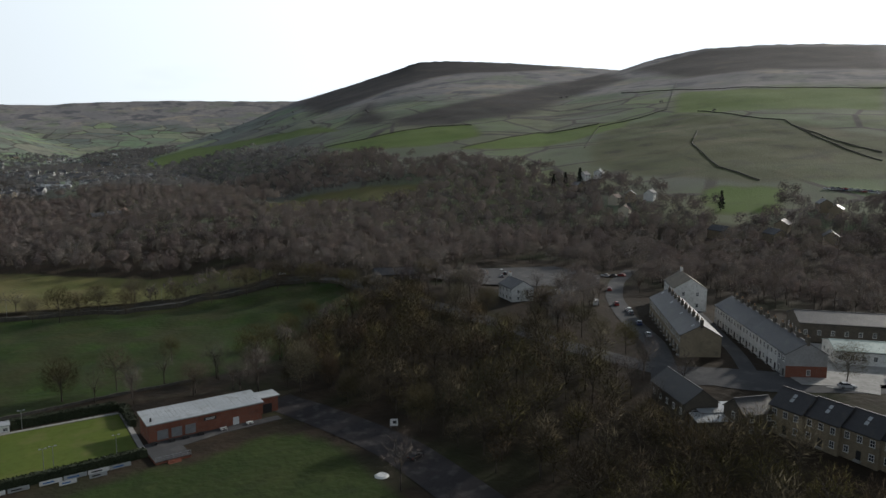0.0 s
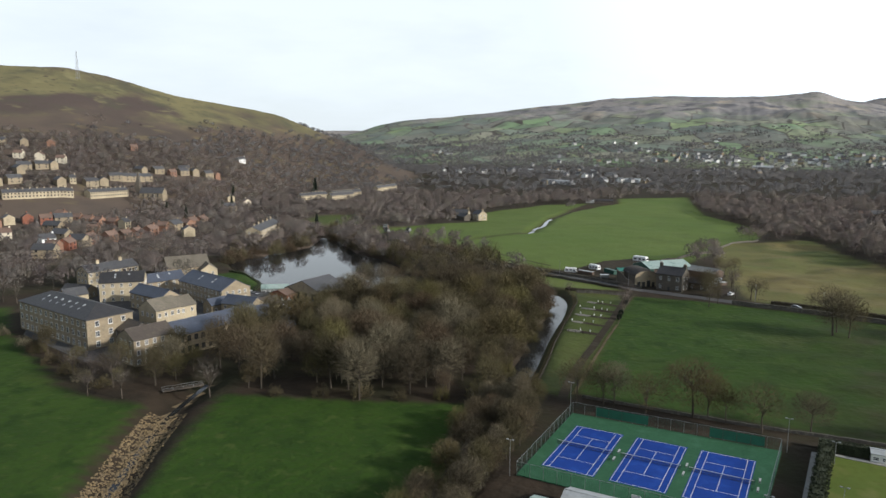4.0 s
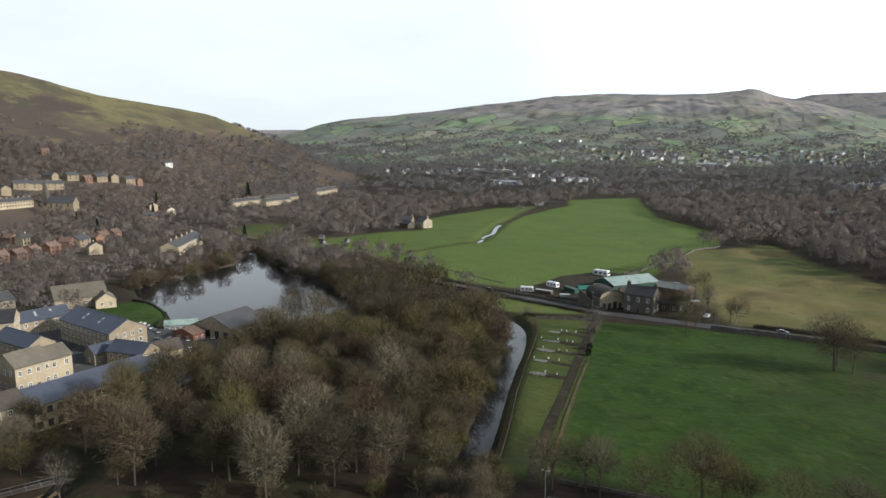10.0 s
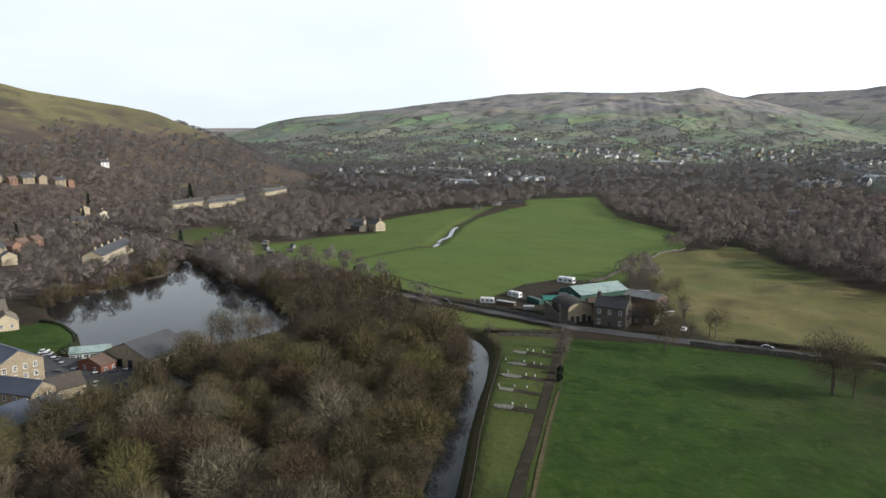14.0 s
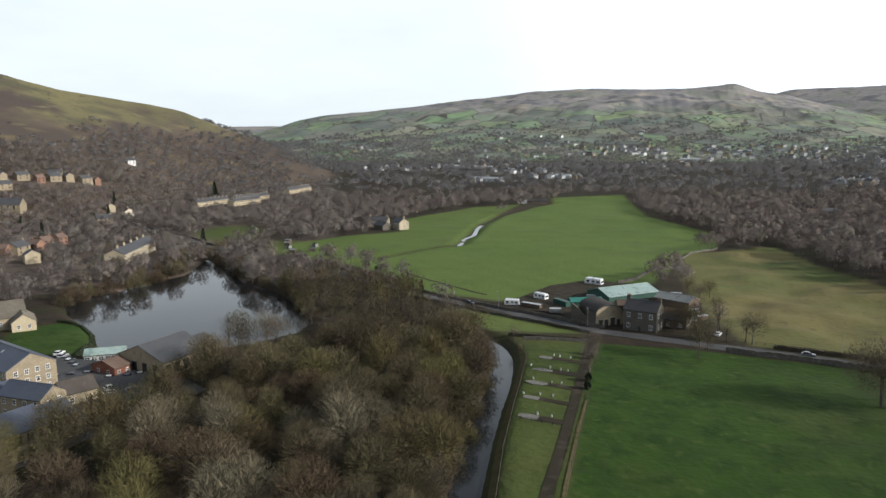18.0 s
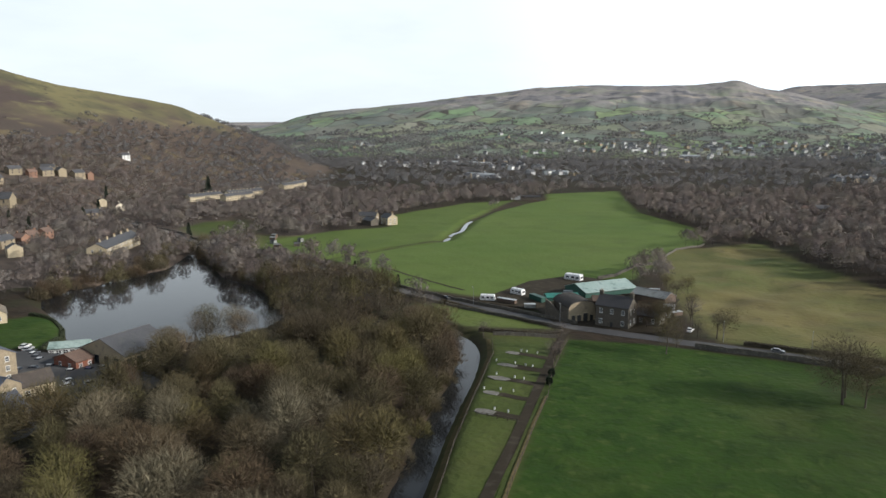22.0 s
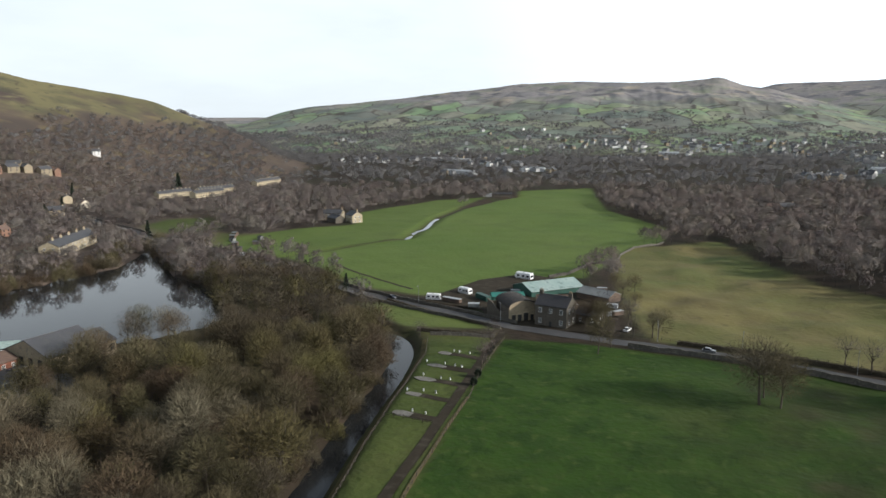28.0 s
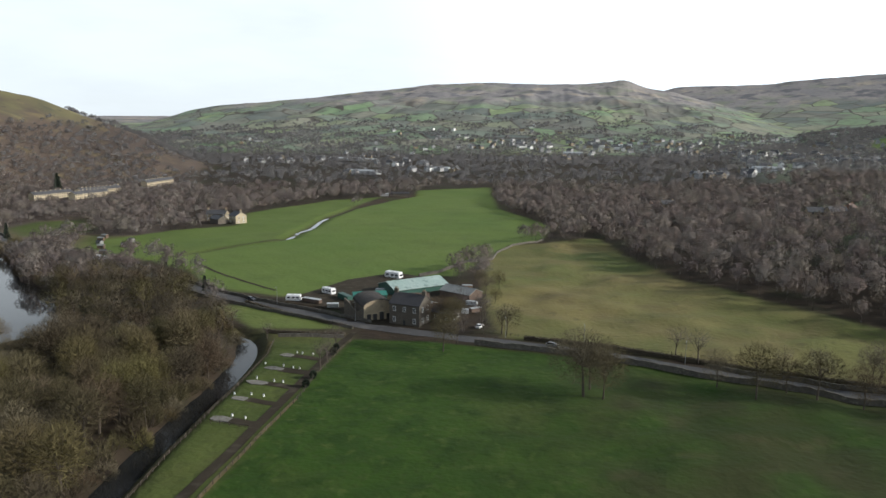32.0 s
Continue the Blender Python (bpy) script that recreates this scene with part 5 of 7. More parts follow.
# ---- sports ground ----
structure("tennis_surround", plate([(-58.5, 159.5), (-11.5, 161), (-11.5, 200.5), (-60, 198)], 0.15, 0.4), COURT_GREEN, "green acrylic surround of three tennis courts", "court")
CZ = max(hz(-58.5, 159.5), hz(-11.5, 161), hz(-11.5, 200.5), hz(-60, 198)) + 0.15
for k, cx in enumerate((-50.2, -35.6, -21.2)):
    ct = thing("tennis_court", "blue acrylic tennis court with white lines and net", "tennis court", cx, 178.6 + 0.035 * (cx + 50), CZ, 1.6, "tennis courts")
    part("playing_surface", Shape().box(0, 0, 0.004, 11.5, 24.4, 0.02), COURT_BLUE, ct)
    for s in (-1, 1):
        part("line", Shape().box(s * 5.485, 0, 0.028, 0.10, 23.9, 0.006), WHITE, ct)
        part("line", Shape().box(s * 4.115, 0, 0.028, 0.10, 23.9, 0.006), WHITE, ct)
        part("line", Shape().box(0, s * 11.885, 0.029, 11.1, 0.10, 0.006), WHITE, ct)
        part("line", Shape().box(0, s * 6.4, 0.029, 8.23, 0.10, 0.006), WHITE, ct)
        part("net_post", Shape().tube((s * 6.4, 0, 0), (s * 6.4, 0, 1.1), 0.05, 0.05, 8), METAL_DARK, ct)
    part("line", Shape().box(0, 0, 0.030, 0.10, 12.8, 0.006), WHITE, ct)
    net = Shape()
    for i in range(41):
        net.box(-6.4 + 0.32 * i, 0, 0.05, 0.035, 0.02, 0.92)
    for j in range(7):
        net.box(0, 0, 0.08 + 0.14 * j, 12.8, 0.02, 0.03)
    part("net", net, BLACKISH, ct)
    part("net_tape", Shape().box(0, 0, 0.95, 12.8, 0.05, 0.08), WHITE, ct)
    for s in (-1, 1):
        b = part("bench", Shape().box(7.3, s * 2.2, 0.42, 0.4, 1.6, 0.06), METAL_PALE, ct)
        part("bench_leg", Shape().box(7.3, s * 2.2 - 0.6, 0, 0.36, 0.06, 0.42).box(7.3, s * 2.2 + 0.6, 0, 0.36, 0.06, 0.42), STEEL, b)


def mesh_fence(name, label, pts, h, z, gap=3.0, wires=10):
    """A wire fence: posts, rails and wires."""
    root = thing(name, label, "fence", *pts[0], z)
    ox, oy = pts[0]
    for (ax, ay), (bx, by) in zip(pts, pts[1:]):
        d = math.hypot(bx - ax, by - ay)
        n, turn = max(1, round(d / gap)), math.degrees(math.atan2(by - ay, bx - ax))
        for i in range(n):
            part("post", Shape().box(ax - ox + (bx - ax) * i / n, ay - oy + (by - ay) * i / n, 0, 0.07, 0.07, h), STEEL, root)
        mx, my = (ax + bx) / 2 - ox, (ay + by) / 2 - oy
        part("rail", Shape().box(mx, my, h - 0.05, d, 0.06, 0.06, turn), STEEL, root)
        w = Shape()
        for j in range(wires):
            w.box(mx, my, h * j / wires + 0.1, d, 0.016, 0.016, turn)
        for i in range(int(d / 0.5)):
            w.box(ax - ox + (bx - ax) * (i + 0.5) * 0.5 / d, ay - oy + (by - ay) * (i + 0.5) * 0.5 / d, 0, 0.014, 0.014, h, turn)
        part("wire_mesh", w, METAL_DARK, root)
    return root


mesh_fence("court_fence", "tall green wire fence round the tennis courts", [(-58.4, 159.6), (-11.6, 161.1), (-11.6, 200.4), (-59.9, 197.9), (-58.4, 159.6)], 2.9, CZ)
for x0, x1 in ((-54, -41), (-27, -15)):
    w = thing("windbreak", "green fabric windbreak on the court fence", "windbreak", (x0 + x1) / 2, 199.9 + 0.05 * ((x0 + x1) / 2 + 20), CZ, 2.9)
    for i in range(4):
        part("panel", Shape().box((i - 1.5) * (x1 - x0) / 4, 0, 0.3, (x1 - x0) / 4 - 0.1, 0.05, 2.3), WINDBREAK, w)
for x, y in ((-33.5, 159.8), (-27.5, 160.0), (-17, 160.4)):
    n = thing("notice_board", "white notice panel on the court fence", "sign", x, y, CZ, 1)
    part("panel", Shape().box(0, 0, 0.4, 1.8, 0.06, 1.5), WHITE, n)
    part("post", Shape().box(-0.7, 0.06, -0.3, 0.07, 0.07, 2.1).box(0.7, 0.06, -0.3, 0.07, 0.07, 2.1), STEEL, n)
structure("bowling_green", plate([(-4.5, 172.5), (35.5, 174), (36.5, 203), (-4, 203.5)], 0.12, 0.3), BOWLING, "close-mown olive bowling green", "bowling green")
for a, b in (((-5.5, 171.5), (-5, 204.3)), ((36.4, 173), (37.4, 204)), ((-5, 204.3), (37.4, 204)), ((-5.5, 171.5), (36.4, 173))):
    d, turn = math.hypot(b[0] - a[0], b[1] - a[1]), math.degrees(math.atan2(b[1] - a[1], b[0] - a[0]))
    structure("bowling_path", Shape().box((a[0] + b[0]) / 2, (a[1] + b[1]) / 2, -0.1, d - 1.4, 1.2, 0.34, turn), PAVING, "pale gravel edge of the bowling green", "path")


def lamp_post(x, y, h=5.5, heads=2, label="slim steel floodlight post beside the bowling green"):
    p = thing("lamp_post", label, "lamp post", x, y, hz(x, y))
    part("pole", Shape().tube((0, 0, -0.3), (0, 0, h), 0.07, 0.05, 8), STEEL, p)
    part("arm", Shape().box(0, 0, h - 0.08, 1.4, 0.08, 0.08), STEEL, p)
    for s in (-1, 1)[:heads]:
        part("lamp_head", Shape().box(s * 0.6, -0.1, h - 0.02, 0.5, 0.35, 0.16), STEEL, p)
    return p


for x, y in ((1, 176), (15.5, 174.5), (17.5, 175), (30.5, 174), (14, 205), (-1, 199)):
    lamp_post(x, y)
for x, y in ((-59.5, 158.5), (-10.5, 160), (-10.5, 201.4), (-61, 199)):
    lamp_post(x, y, 8, 2, "tall floodlight post at the tennis courts")
BOARD_COLOURS = [WHITE, METAL_PALE, mat("blue_printed_board", (0.03, 0.13, 0.36), (0.04, 0.16, 0.42), 0.4, 3, 0.5)]
for i, (x, y, L) in enumerate(((-3.5, 167, 4), (1, 167, 4.2), (5.5, 167.1, 4.2), (10, 167.2, 4), (16, 167.2, 4.4), (20.8, 167.3, 4.6), (25.5, 167.4, 4.4), (30, 167.4, 4.4), (19, 165, 3.4), (25, 165.2, 3.6), (-8.5, 166.8, 4))):
    b = thing("advert_board", "white sponsor board with plain coloured bars beside the hedge", "sign", x, y, hz(x, y), 1.5, "sponsor boards")
    part("panel", Shape().box(0, 0, 0.15, L, 0.06, 0.95), BOARD_COLOURS[i % 2], b)
    part("leg", Shape().box(-L * 0.4, 0.06, -0.2, 0.08, 0.08, 1.2).box(L * 0.4, 0.06, -0.2, 0.08, 0.08, 1.2), STEEL, b)
    part("print_bar", Shape().box(-L * 0.1, -0.04, 0.45, L * 0.5, 0.02, 0.3), BOARD_COLOURS[2] if i % 3 else BLACKISH, b)

# ---- walls, hedges, fences ----
rng = random.Random(5)


def stone_wall(name, label, pts, h=1.25, w=0.55):
    """A dry stone wall with an uneven coping, following the land."""
    P = []
    for (ax, ay), (bx, by) in zip(pts, pts[1:]):
        k = max(1, int(math.hypot(bx - ax, by - ay) / 1.6))
        P += [(ax + (bx - ax) * i / k, ay + (by - ay) * i / k) for i in range(k)]
    P.append(pts[-1])
    sh, n = Shape(), len(P)
    vs = []
    for i, (x, y) in enumerate(P):
        a, b = P[max(i - 1, 0)], P[min(i + 1, n - 1)]
        d = math.hypot(b[0] - a[0], b[1] - a[1]) or 1
        nx_, ny_ = -(b[1] - a[1]) / d, (b[0] - a[0]) / d
        z, hh = hz(x, y), h * rng.uniform(0.86, 1.12)
        for s, t in ((-1, 0), (-0.75, hh), (0.75, hh), (1, 0)):
            vs.append((x + nx_ * s * w / 2, y + ny_ * s * w / 2, z - 0.3 if t == 0 else z + t))
    sh.add(vs, [(4 * i + j, 4 * i + j + 1, 4 * i + j + 5, 4 * i + j + 4) for i in range(n - 1) for j in range(3)] + [(0, 1, 2, 3), (4 * n - 1, 4 * n - 2, 4 * n - 3, 4 * n - 4)])
    return structure(name, sh, DRYSTONE, label, "wall")


def offset(pts, d):
    P = np.array(pts, float)
    T = np.gradient(P, axis=0)
    T /= np.linalg.norm(T, axis=1)[:, None]
    return [(float(x), float(y)) for x, y in P + np.stack([-T[:, 1], T[:, 0]], 1) * d]


stone_wall("wall_road_south", "dark dry stone wall along the road", offset(ROAD[8:17], -5.2), 1.8, 0.7)
stone_wall("wall_road_north", "dark dry stone wall along the road", offset(ROAD[9:17], 5.0)[2:])
stone_wall("wall_road_west", "dark dry stone wall along the road", offset(ROAD[1:7], 5.0))
stone_wall("wall_road_west_south", "dark dry stone wall along the verge", offset(ROAD[2:7], -5.0))
stone_wall("wall_lane_west", "dark dry stone wall along the lane by the pond", offset(LANE_WEST, -4.5))
stone_wall("wall_lane_west_north", "dark dry stone wall along the lane by the pond", offset(LANE_WEST, 4.5))
stone_wall("wall_field", "dry stone wall round the sloping field", [(150, 328), (154, 300), (155, 262), (156, 200)])
stone_wall("wall_gold", "dry stone wall between pasture and green field", [(-77, 521), (-79, 543), (-76, 574), (-62, 606)])
stone_wall("wall_gold_cross", "dry stone wall across the pasture", [(-100, 462), (-94, 474), (-89, 508), (-77, 521)], 1.5, 0.9)
stone_wall("wall_camp", "low stone wall along the camp field", [(-112, 347), (-90, 353)])
stone_wall("wall_field_south", "low wall between field and footpath", [(-62, 211), (-20, 213), (40, 221), (62, 222)], 0.8)


def rail_fence(name, label, pts, gap=3.0, h=1.15):
    root = thing(name, label, "fence", *pts[0], hz(*pts[0]))
    ox, oy, oz = pts[0][0], pts[0][1], hz(*pts[0])
    post = Shape().box(0, 0, -0.2, 0.12, 0.12, h + 0.2).mesh("post", BARK)
    for (ax, ay), (bx, by) in zip(pts, pts[1:]):
        d = math.hypot(bx - ax, by - ay)
        n = max(1, round(d / gap))
        for i in range(n):
            x, y = ax + (bx - ax) * i / n, ay + (by - ay) * i / n
            part("post", post, None, root, at=(x - ox, y - oy, hz(x, y) - oz))
            x2, y2 = ax + (bx - ax) * (i + 1) / n, ay + (by - ay) * (i + 1) / n
            r = Shape()
            for k in (0.45, 0.95):
                r.tube((x - ox, y - oy, hz(x, y) - oz + k), (x2 - ox, y2 - oy, hz(x2, y2) - oz + k), 0.045, 0.045, 4)
            part("rail", r, BARK, root)
    return root


rail_fence("field_fence", "grey timber post-and-rail fence beside the track", [(-64.5, 212), (-67.4, 231), (-70, 246), (-74, 273), (-77, 296), (-81, 314), (-84.6, 338), (-86, 352)])
rail_fence("river_fence", "grey timber fence along the river bank", [(-77, 216), (-81.5, 234), (-88.5, 259), (-94.5, 284), (-99, 304), (-104, 326), (-111, 343)])
rail_fence("camp_fence", "grey timber fence across the camp field", [(-92.5, 276), (-78.5, 275)])
rail_fence("gold_fence", "grey timber fence along the rough pasture", [(-36, 374), (0, 371), (60, 366), (110, 360)])


def hedge(name, label, pts, h, w, material=None, ragged=0.35):
    """A thick hedge: a tufted body and many small sprays standing out of it."""
    root = thing(name, label, "hedge", *pts[0], hz(*pts[0]))
    ox, oy, oz = pts[0][0], pts[0][1], hz(*pts[0])
    body, sprays = Shape(), Shape()
    for (ax, ay), (bx, by) in zip(pts, pts[1:]):
        d = math.hypot(bx - ax, by - ay)
        turn = math.degrees(math.atan2(by - ay, bx - ax))
        n = max(1, int(d / 0.8))
        for i in range(n):
            f = (i + 0.5) / n
            x, y = ax + (bx - ax) * f, ay + (by - ay) * f
            z = hz(x, y) - oz
            body.box(x - ox, y - oy, z - 0.2, 1.9, w * rng.uniform(0.74, 0.86), h * rng.uniform(0.80, 0.92) + 0.2, turn + rng.uniform(-5, 5), rng.uniform(0.84, 0.94))
            for _ in range(int(18 * h)):
                side = rng.choice((-1, 1, 0))
                p = Vector((x - ox + rng.uniform(-0.5, 0.5), y - oy, z + (h * 0.9 if side == 0 else rng.uniform(0.15, 0.95) * h)))
                o = rng.uniform(-0.42, 0.42) * w if side == 0 else side * w * 0.42
                p += Vector((-math.sin(radians(turn)) * o, math.cos(radians(turn)) * o, 0))
                q = Vector((rng.gauss(0, 0.6), rng.gauss(0, 0.6), rng.uniform(0.1, 1.0)))
                q = (q + Vector((-math.sin(radians(turn)), math.cos(radians(turn)), 0)) * side).normalized() * ragged * rng.uniform(0.7, 1.5)
                u = q.cross(Vector((rng.gauss(0, 1), rng.gauss(0, 1), rng.gauss(0, 1)))).normalized() * 0.17
                sprays.add([p - u, p + u, p + q], [(0, 1, 2)])
    part("body", body, material or HEDGE, root)
    part("sprays", sprays, material or HEDGE, root)
    return root


hedge("hedge", "dark clipped hedge behind the bowling green", [(-4, 207.6), (5, 208), (12, 208.5), (37, 208)], 2.6, 2.2)
hedge("hedge", "thick dark hedge between courts and bowling green", [(-2.6, 206), (-3.2, 186), (-3.4, 170)], 3.4, 2.6)
hedge("hedge", "dark low hedge along the edge of the bowling green", [(-3, 169.4), (36, 171)], 2.2, 2.0)
hedge("hedge", "dark hedge between bowling green and clubhouse", [(38.2, 206), (37.8, 192)], 2.6, 2.0)
hedge("hedge", "dark hedge round the pond lawn", [(-240, 268), (-247, 280), (-262, 292), (-273, 297), (-285, 296)], 1.2, 1.0)
hedge("hedge", "bare brown hedge along the road", [(-30, 371), (0, 369), (30, 362), (75, 354), (110, 351)], 1.5, 1.3, mat("brown_winter_hedge", (0.06, 0.048, 0.032), (0.08, 0.066, 0.04), 0.6, 4, 0.95))
hedge("hedge", "bare brown hedge between the road verge and the camp field", [(-118, 350), (-104, 351), (-91, 355)], 1.4, 1.2, bpy.data.materials["brown_winter_hedge"])
hedge("hedge", "bare brown hedge on the roadside bank", [(-150, 387), (-125, 376), (-112, 371.5), (-98, 366.5)], 0.9, 0.9, bpy.data.materials["brown_winter_hedge"])
for i, pts in enumerate(([(1125, 978), (1128, 847), (1155, 667), (1208, 526)], [(1213, 918), (915, 706), (852, 706), (789, 725), (641, 611)], [(754, 535), (679, 488), (587, 393), (552, 330)], [(900, 640), (848, 480), (770, 403), (681, 294)], [(824, 458), (753, 370), (721, 312)], [(528, 1081), (574, 1022), (670, 984), (709, 922)], [(570, 765), (729, 791), (807, 742)])):
    stone_wall(f"wall_hill_{i + 1}", "dark dry stone wall across the hillside pasture", pts, 1.0, 0.6)

# ---- trees ----
def bare_tree(seed, h, spread, twigs, trunk_r, core=0.15):
    """Trunk with limbs, and a crown of fine twigs, of a leafless broadleaf tree."""
    R = random.Random(seed)
    wood, fine = Shape(), Shape()
    fork = h * R.uniform(0.22, 0.32)
    lean = Vector((R.uniform(-0.05, 0.05) * h, R.uniform(-0.05, 0.05) * h, 0))
    top = Vector((0, 0, fork)) + lean * 0.4
    wood.tube((0, 0, -0.4), top, trunk_r, trunk_r * 0.75, 7)
    crown_c, crown_r = Vector((0, 0, h * 0.60)) + lean, Vector((spread, spread, h * 0.41))
    tips = []
    lead = top + Vector((R.uniform(-0.4, 0.4), R.uniform(-0.4, 0.4), h * 0.35))
    wood.tube(top, lead, trunk_r * 0.7, trunk_r * 0.3, 5)
    n = R.randint(7, 9)
    for i in range(n):
        a = 6.283 * (i + R.uniform(-0.3, 0.3)) / n
        rise = R.uniform(0.25, 0.85)
        start = top.lerp(lead, R.uniform(0.0, 0.75))
        end = crown_c + Vector((math.cos(a) * crown_r.x * (1.05 - rise * 0.55), math.sin(a) * crown_r.y * (1.05 - rise * 0.55), (rise - 0.35) * crown_r.z * 1.4)) * R.uniform(0.7, 0.9)
        mid = start.lerp(end, 0.5) + Vector((0, 0, R.uniform(0.0, 0.08) * h))
        wood.tube(start, mid, trunk_r * 0.38, trunk_r * 0.22, 4)
        wood.tube(mid, end, trunk_r * 0.22, trunk_r * 0.07, 4)
        tips += [mid.lerp(end, k) for k in (0.2, 0.5, 0.75, 1.0)]
        for _ in range(4):
            s = start.lerp(end, R.uniform(0.35, 0.9))
            e = s + Vector((R.gauss(0, 0.32) * spread, R.gauss(0, 0.32) * spread, R.uniform(0.02, 0.2) * h))
            wood.tube(s, e, trunk_r * 0.13, trunk_r * 0.04, 3)
            tips += [s.lerp(e, 0.6), e]
    for _ in range(int(twigs * 1.4)):
        if R.random() < 0.42:
            p = R.choice(tips) + Vector((R.gauss(0, 0.075), R.gauss(0, 0.075), R.gauss(0, 0.06))) * h
        else:
            v = Vector((R.gauss(0, 1), R.gauss(0, 1), R.gauss(0, 1))).normalized() * R.uniform(0.5, 0.98) ** 0.55
            p = crown_c + Vector((v.x * crown_r.x, v.y * crown_r.y, v.z * crown_r.z))
        if p.z < fork * 0.8:
            continue
        out = p - crown_c
        o = Vector((out.x / crown_r.x, out.y / crown_r.y, out.z / crown_r.z))
        d = (o + Vector((R.gauss(0, 0.62), R.gauss(0, 0.62), 0.3 + R.gauss(0, 0.5)))).normalized()
        L = R.uniform(0.045, 0.09) * h
        u = d.cross(Vector((R.gauss(0, 1), R.gauss(0, 1), R.gauss(0, 1)))).normalized() * R.uniform(0.019, 0.035) * (h / 13)
        if d.cross(u).dot(out) < 0:
            u = -u
        fine.add([p + u, p - u, p + d * L], [(0, 1, 2)], (o.normalized() + Vector((R.gauss(0, 0.25), R.gauss(0, 0.25), 0.2 + R.gauss(0, 0.2)))).normalized())
    for _ in range(int(twigs * core)):
        v = Vector((R.gauss(0, 1), R.gauss(0, 1), R.gauss(0, 1))).normalized() * R.uniform(0.2, 0.78)
        p = crown_c + Vector((v.x * crown_r.x, v.y * crown_r.y, v.z * crown_r.z))
        d = (v + Vector((R.gauss(0, 0.4), R.gauss(0, 0.4), 0.5))).normalized()
        u = d.cross(Vector((R.gauss(0, 1), R.gauss(0, 1), R.gauss(0, 1)))).normalized() * R.uniform(0.08, 0.15) * (h / 13)
        if d.cross(u).dot(v) < 0:
            u = -u
        fine.add([p + u, p - u, p + d * R.uniform(0.08, 0.13) * h], [(0, 1, 2)], (v.normalized() + Vector((0, 0, 0.2))).normalized())
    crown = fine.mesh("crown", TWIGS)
    return wood.mesh("trunk", BARK), crown


PROTO = [bare_tree(11, 13, 4.6, 2500, 0.24), bare_tree(12, 14.5, 4.4, 2500, 0.26), bare_tree(13, 12, 4.9, 2500, 0.25), bare_tree(14, 15, 4.0, 2200, 0.22), bare_tree(15, 9.5, 3.3, 1700, 0.17), bare_tree(16, 13.5, 5.4, 2800, 0.30)]
SPARE = [bare_tree(21, 12, 5.2, 2800, 0.22, 0.04), bare_tree(22, 13, 4.9, 2600, 0.21, 0.04), bare_tree(23, 10, 4.1, 2000, 0.17, 0.04), bare_tree(24, 12.4, 6.0, 3200, 0.26, 0.04)]


def tree(kind, x, y, s=1.0, label="bare broadleaf tree with fine brown twigs", group=""):
    t = thing("tree", label, "tree", x, y, hz(x, y) - 0.1, rng.uniform(0, 360), group)
    t.scale = (s * rng.uniform(0.92, 1.1), s * rng.uniform(0.92, 1.1), s)
    part("trunk", kind[0], None, t)
    part("crown", kind[1], None, t)
    return t


def scatter(poly, gap, seed, ok=None):
    """Uneven places inside an outline, about gap metres apart."""
    R = random.Random(seed)
    x0, x1 = min(p[0] for p in poly), max(p[0] for p in poly)
    y0, y1 = min(p[1] for p in poly), max(p[1] for p in poly)
    out = []
    for i in range(int((x1 - x0) / gap) + 1):
        for j in range(int((y1 - y0) / gap) + 1):
            x, y = x0 + (i + 0.5 * (j % 2) + R.uniform(-0.4, 0.4)) * gap, y0 + (j + R.uniform(-0.4, 0.4)) * gap
            if inside(np.array(x), np.array(y), poly) and (ok is None or ok(x, y)):
                out.append((x, y))
    return out


NEAR_WOOD = [(-158, 168), (-146, 163), (-112, 177), (-85, 191), (-86, 210), (-93.5, 240), (-100, 262), (-106, 290), (-114.5, 318), (-127, 338), (-150, 362), (-180, 392), (-215, 398), (-242, 380), (-212, 318), (-208, 298), (-190, 292), (-184, 262), (-172, 226), (-172, 182)]
EDGE_WOOD = [(-262, 158), (-212, 158), (-200, 155), (-186, 152), (-166, 152), (-168, 172), (-182, 180), (-184, 160)]
BANK_WOOD = [(-86, 205), (-83, 186), (-77, 165), (-70, 135), (-62, 100), (-50, 100), (-56, 140), (-62, 165), (-67, 196), (-75, 204)]
CLUB_WOOD = [(80, 205), (98, 230), (124, 240), (150, 256), (157, 240), (157, 140), (138, 118), (136, 90), (142, 70), (120, 40), (92, 60), (96, 120), (97, 150), (90, 175)]
WEST_BANK = [(-222, 420), (-250, 408), (-292, 412), (-330, 446), (-352, 440), (-350, 470), (-300, 490), (-250, 450), (-205, 425)]
PLACES = []
for poly, gap, smin, smax, lab in ((NEAR_WOOD, 8.3, 0.8, 1.3, "tall bare tree in the wood beside the mills"), (EDGE_WOOD, 6.4, 0.5, 0.82, "bare tree at the lawn's edge below the mills"), (BANK_WOOD, 4.6, 0.5, 0.8, "small bare tree on the river bank by the lawn"), (CLUB_WOOD, 7.0, 0.65, 1.15, "bare tree in the wood behind the clubhouse")):
    for x, y in scatter(poly, gap, 31 + len(poly), lambda x, y: poly is BANK_WOOD or (open_ground(np.array(x), np.array(y)) < 0.5 and not (poly is NEAR_WOOD and inside(np.array(x), np.array(y), THIN)))):
        PLACES.append((x, y, rng.randrange(6), rng.uniform(smin, smax), lab))
# the trees on the flight's side of each wood stand singly; those behind them are joined
PLACES.sort(key=lambda q: math.hypot(q[0] + 70, (q[1] - 150) * 0.9))
for x, y, k, s, lab in PLACES[:240]:
    tree(PROTO[k], x, y, s, lab, "woodland")


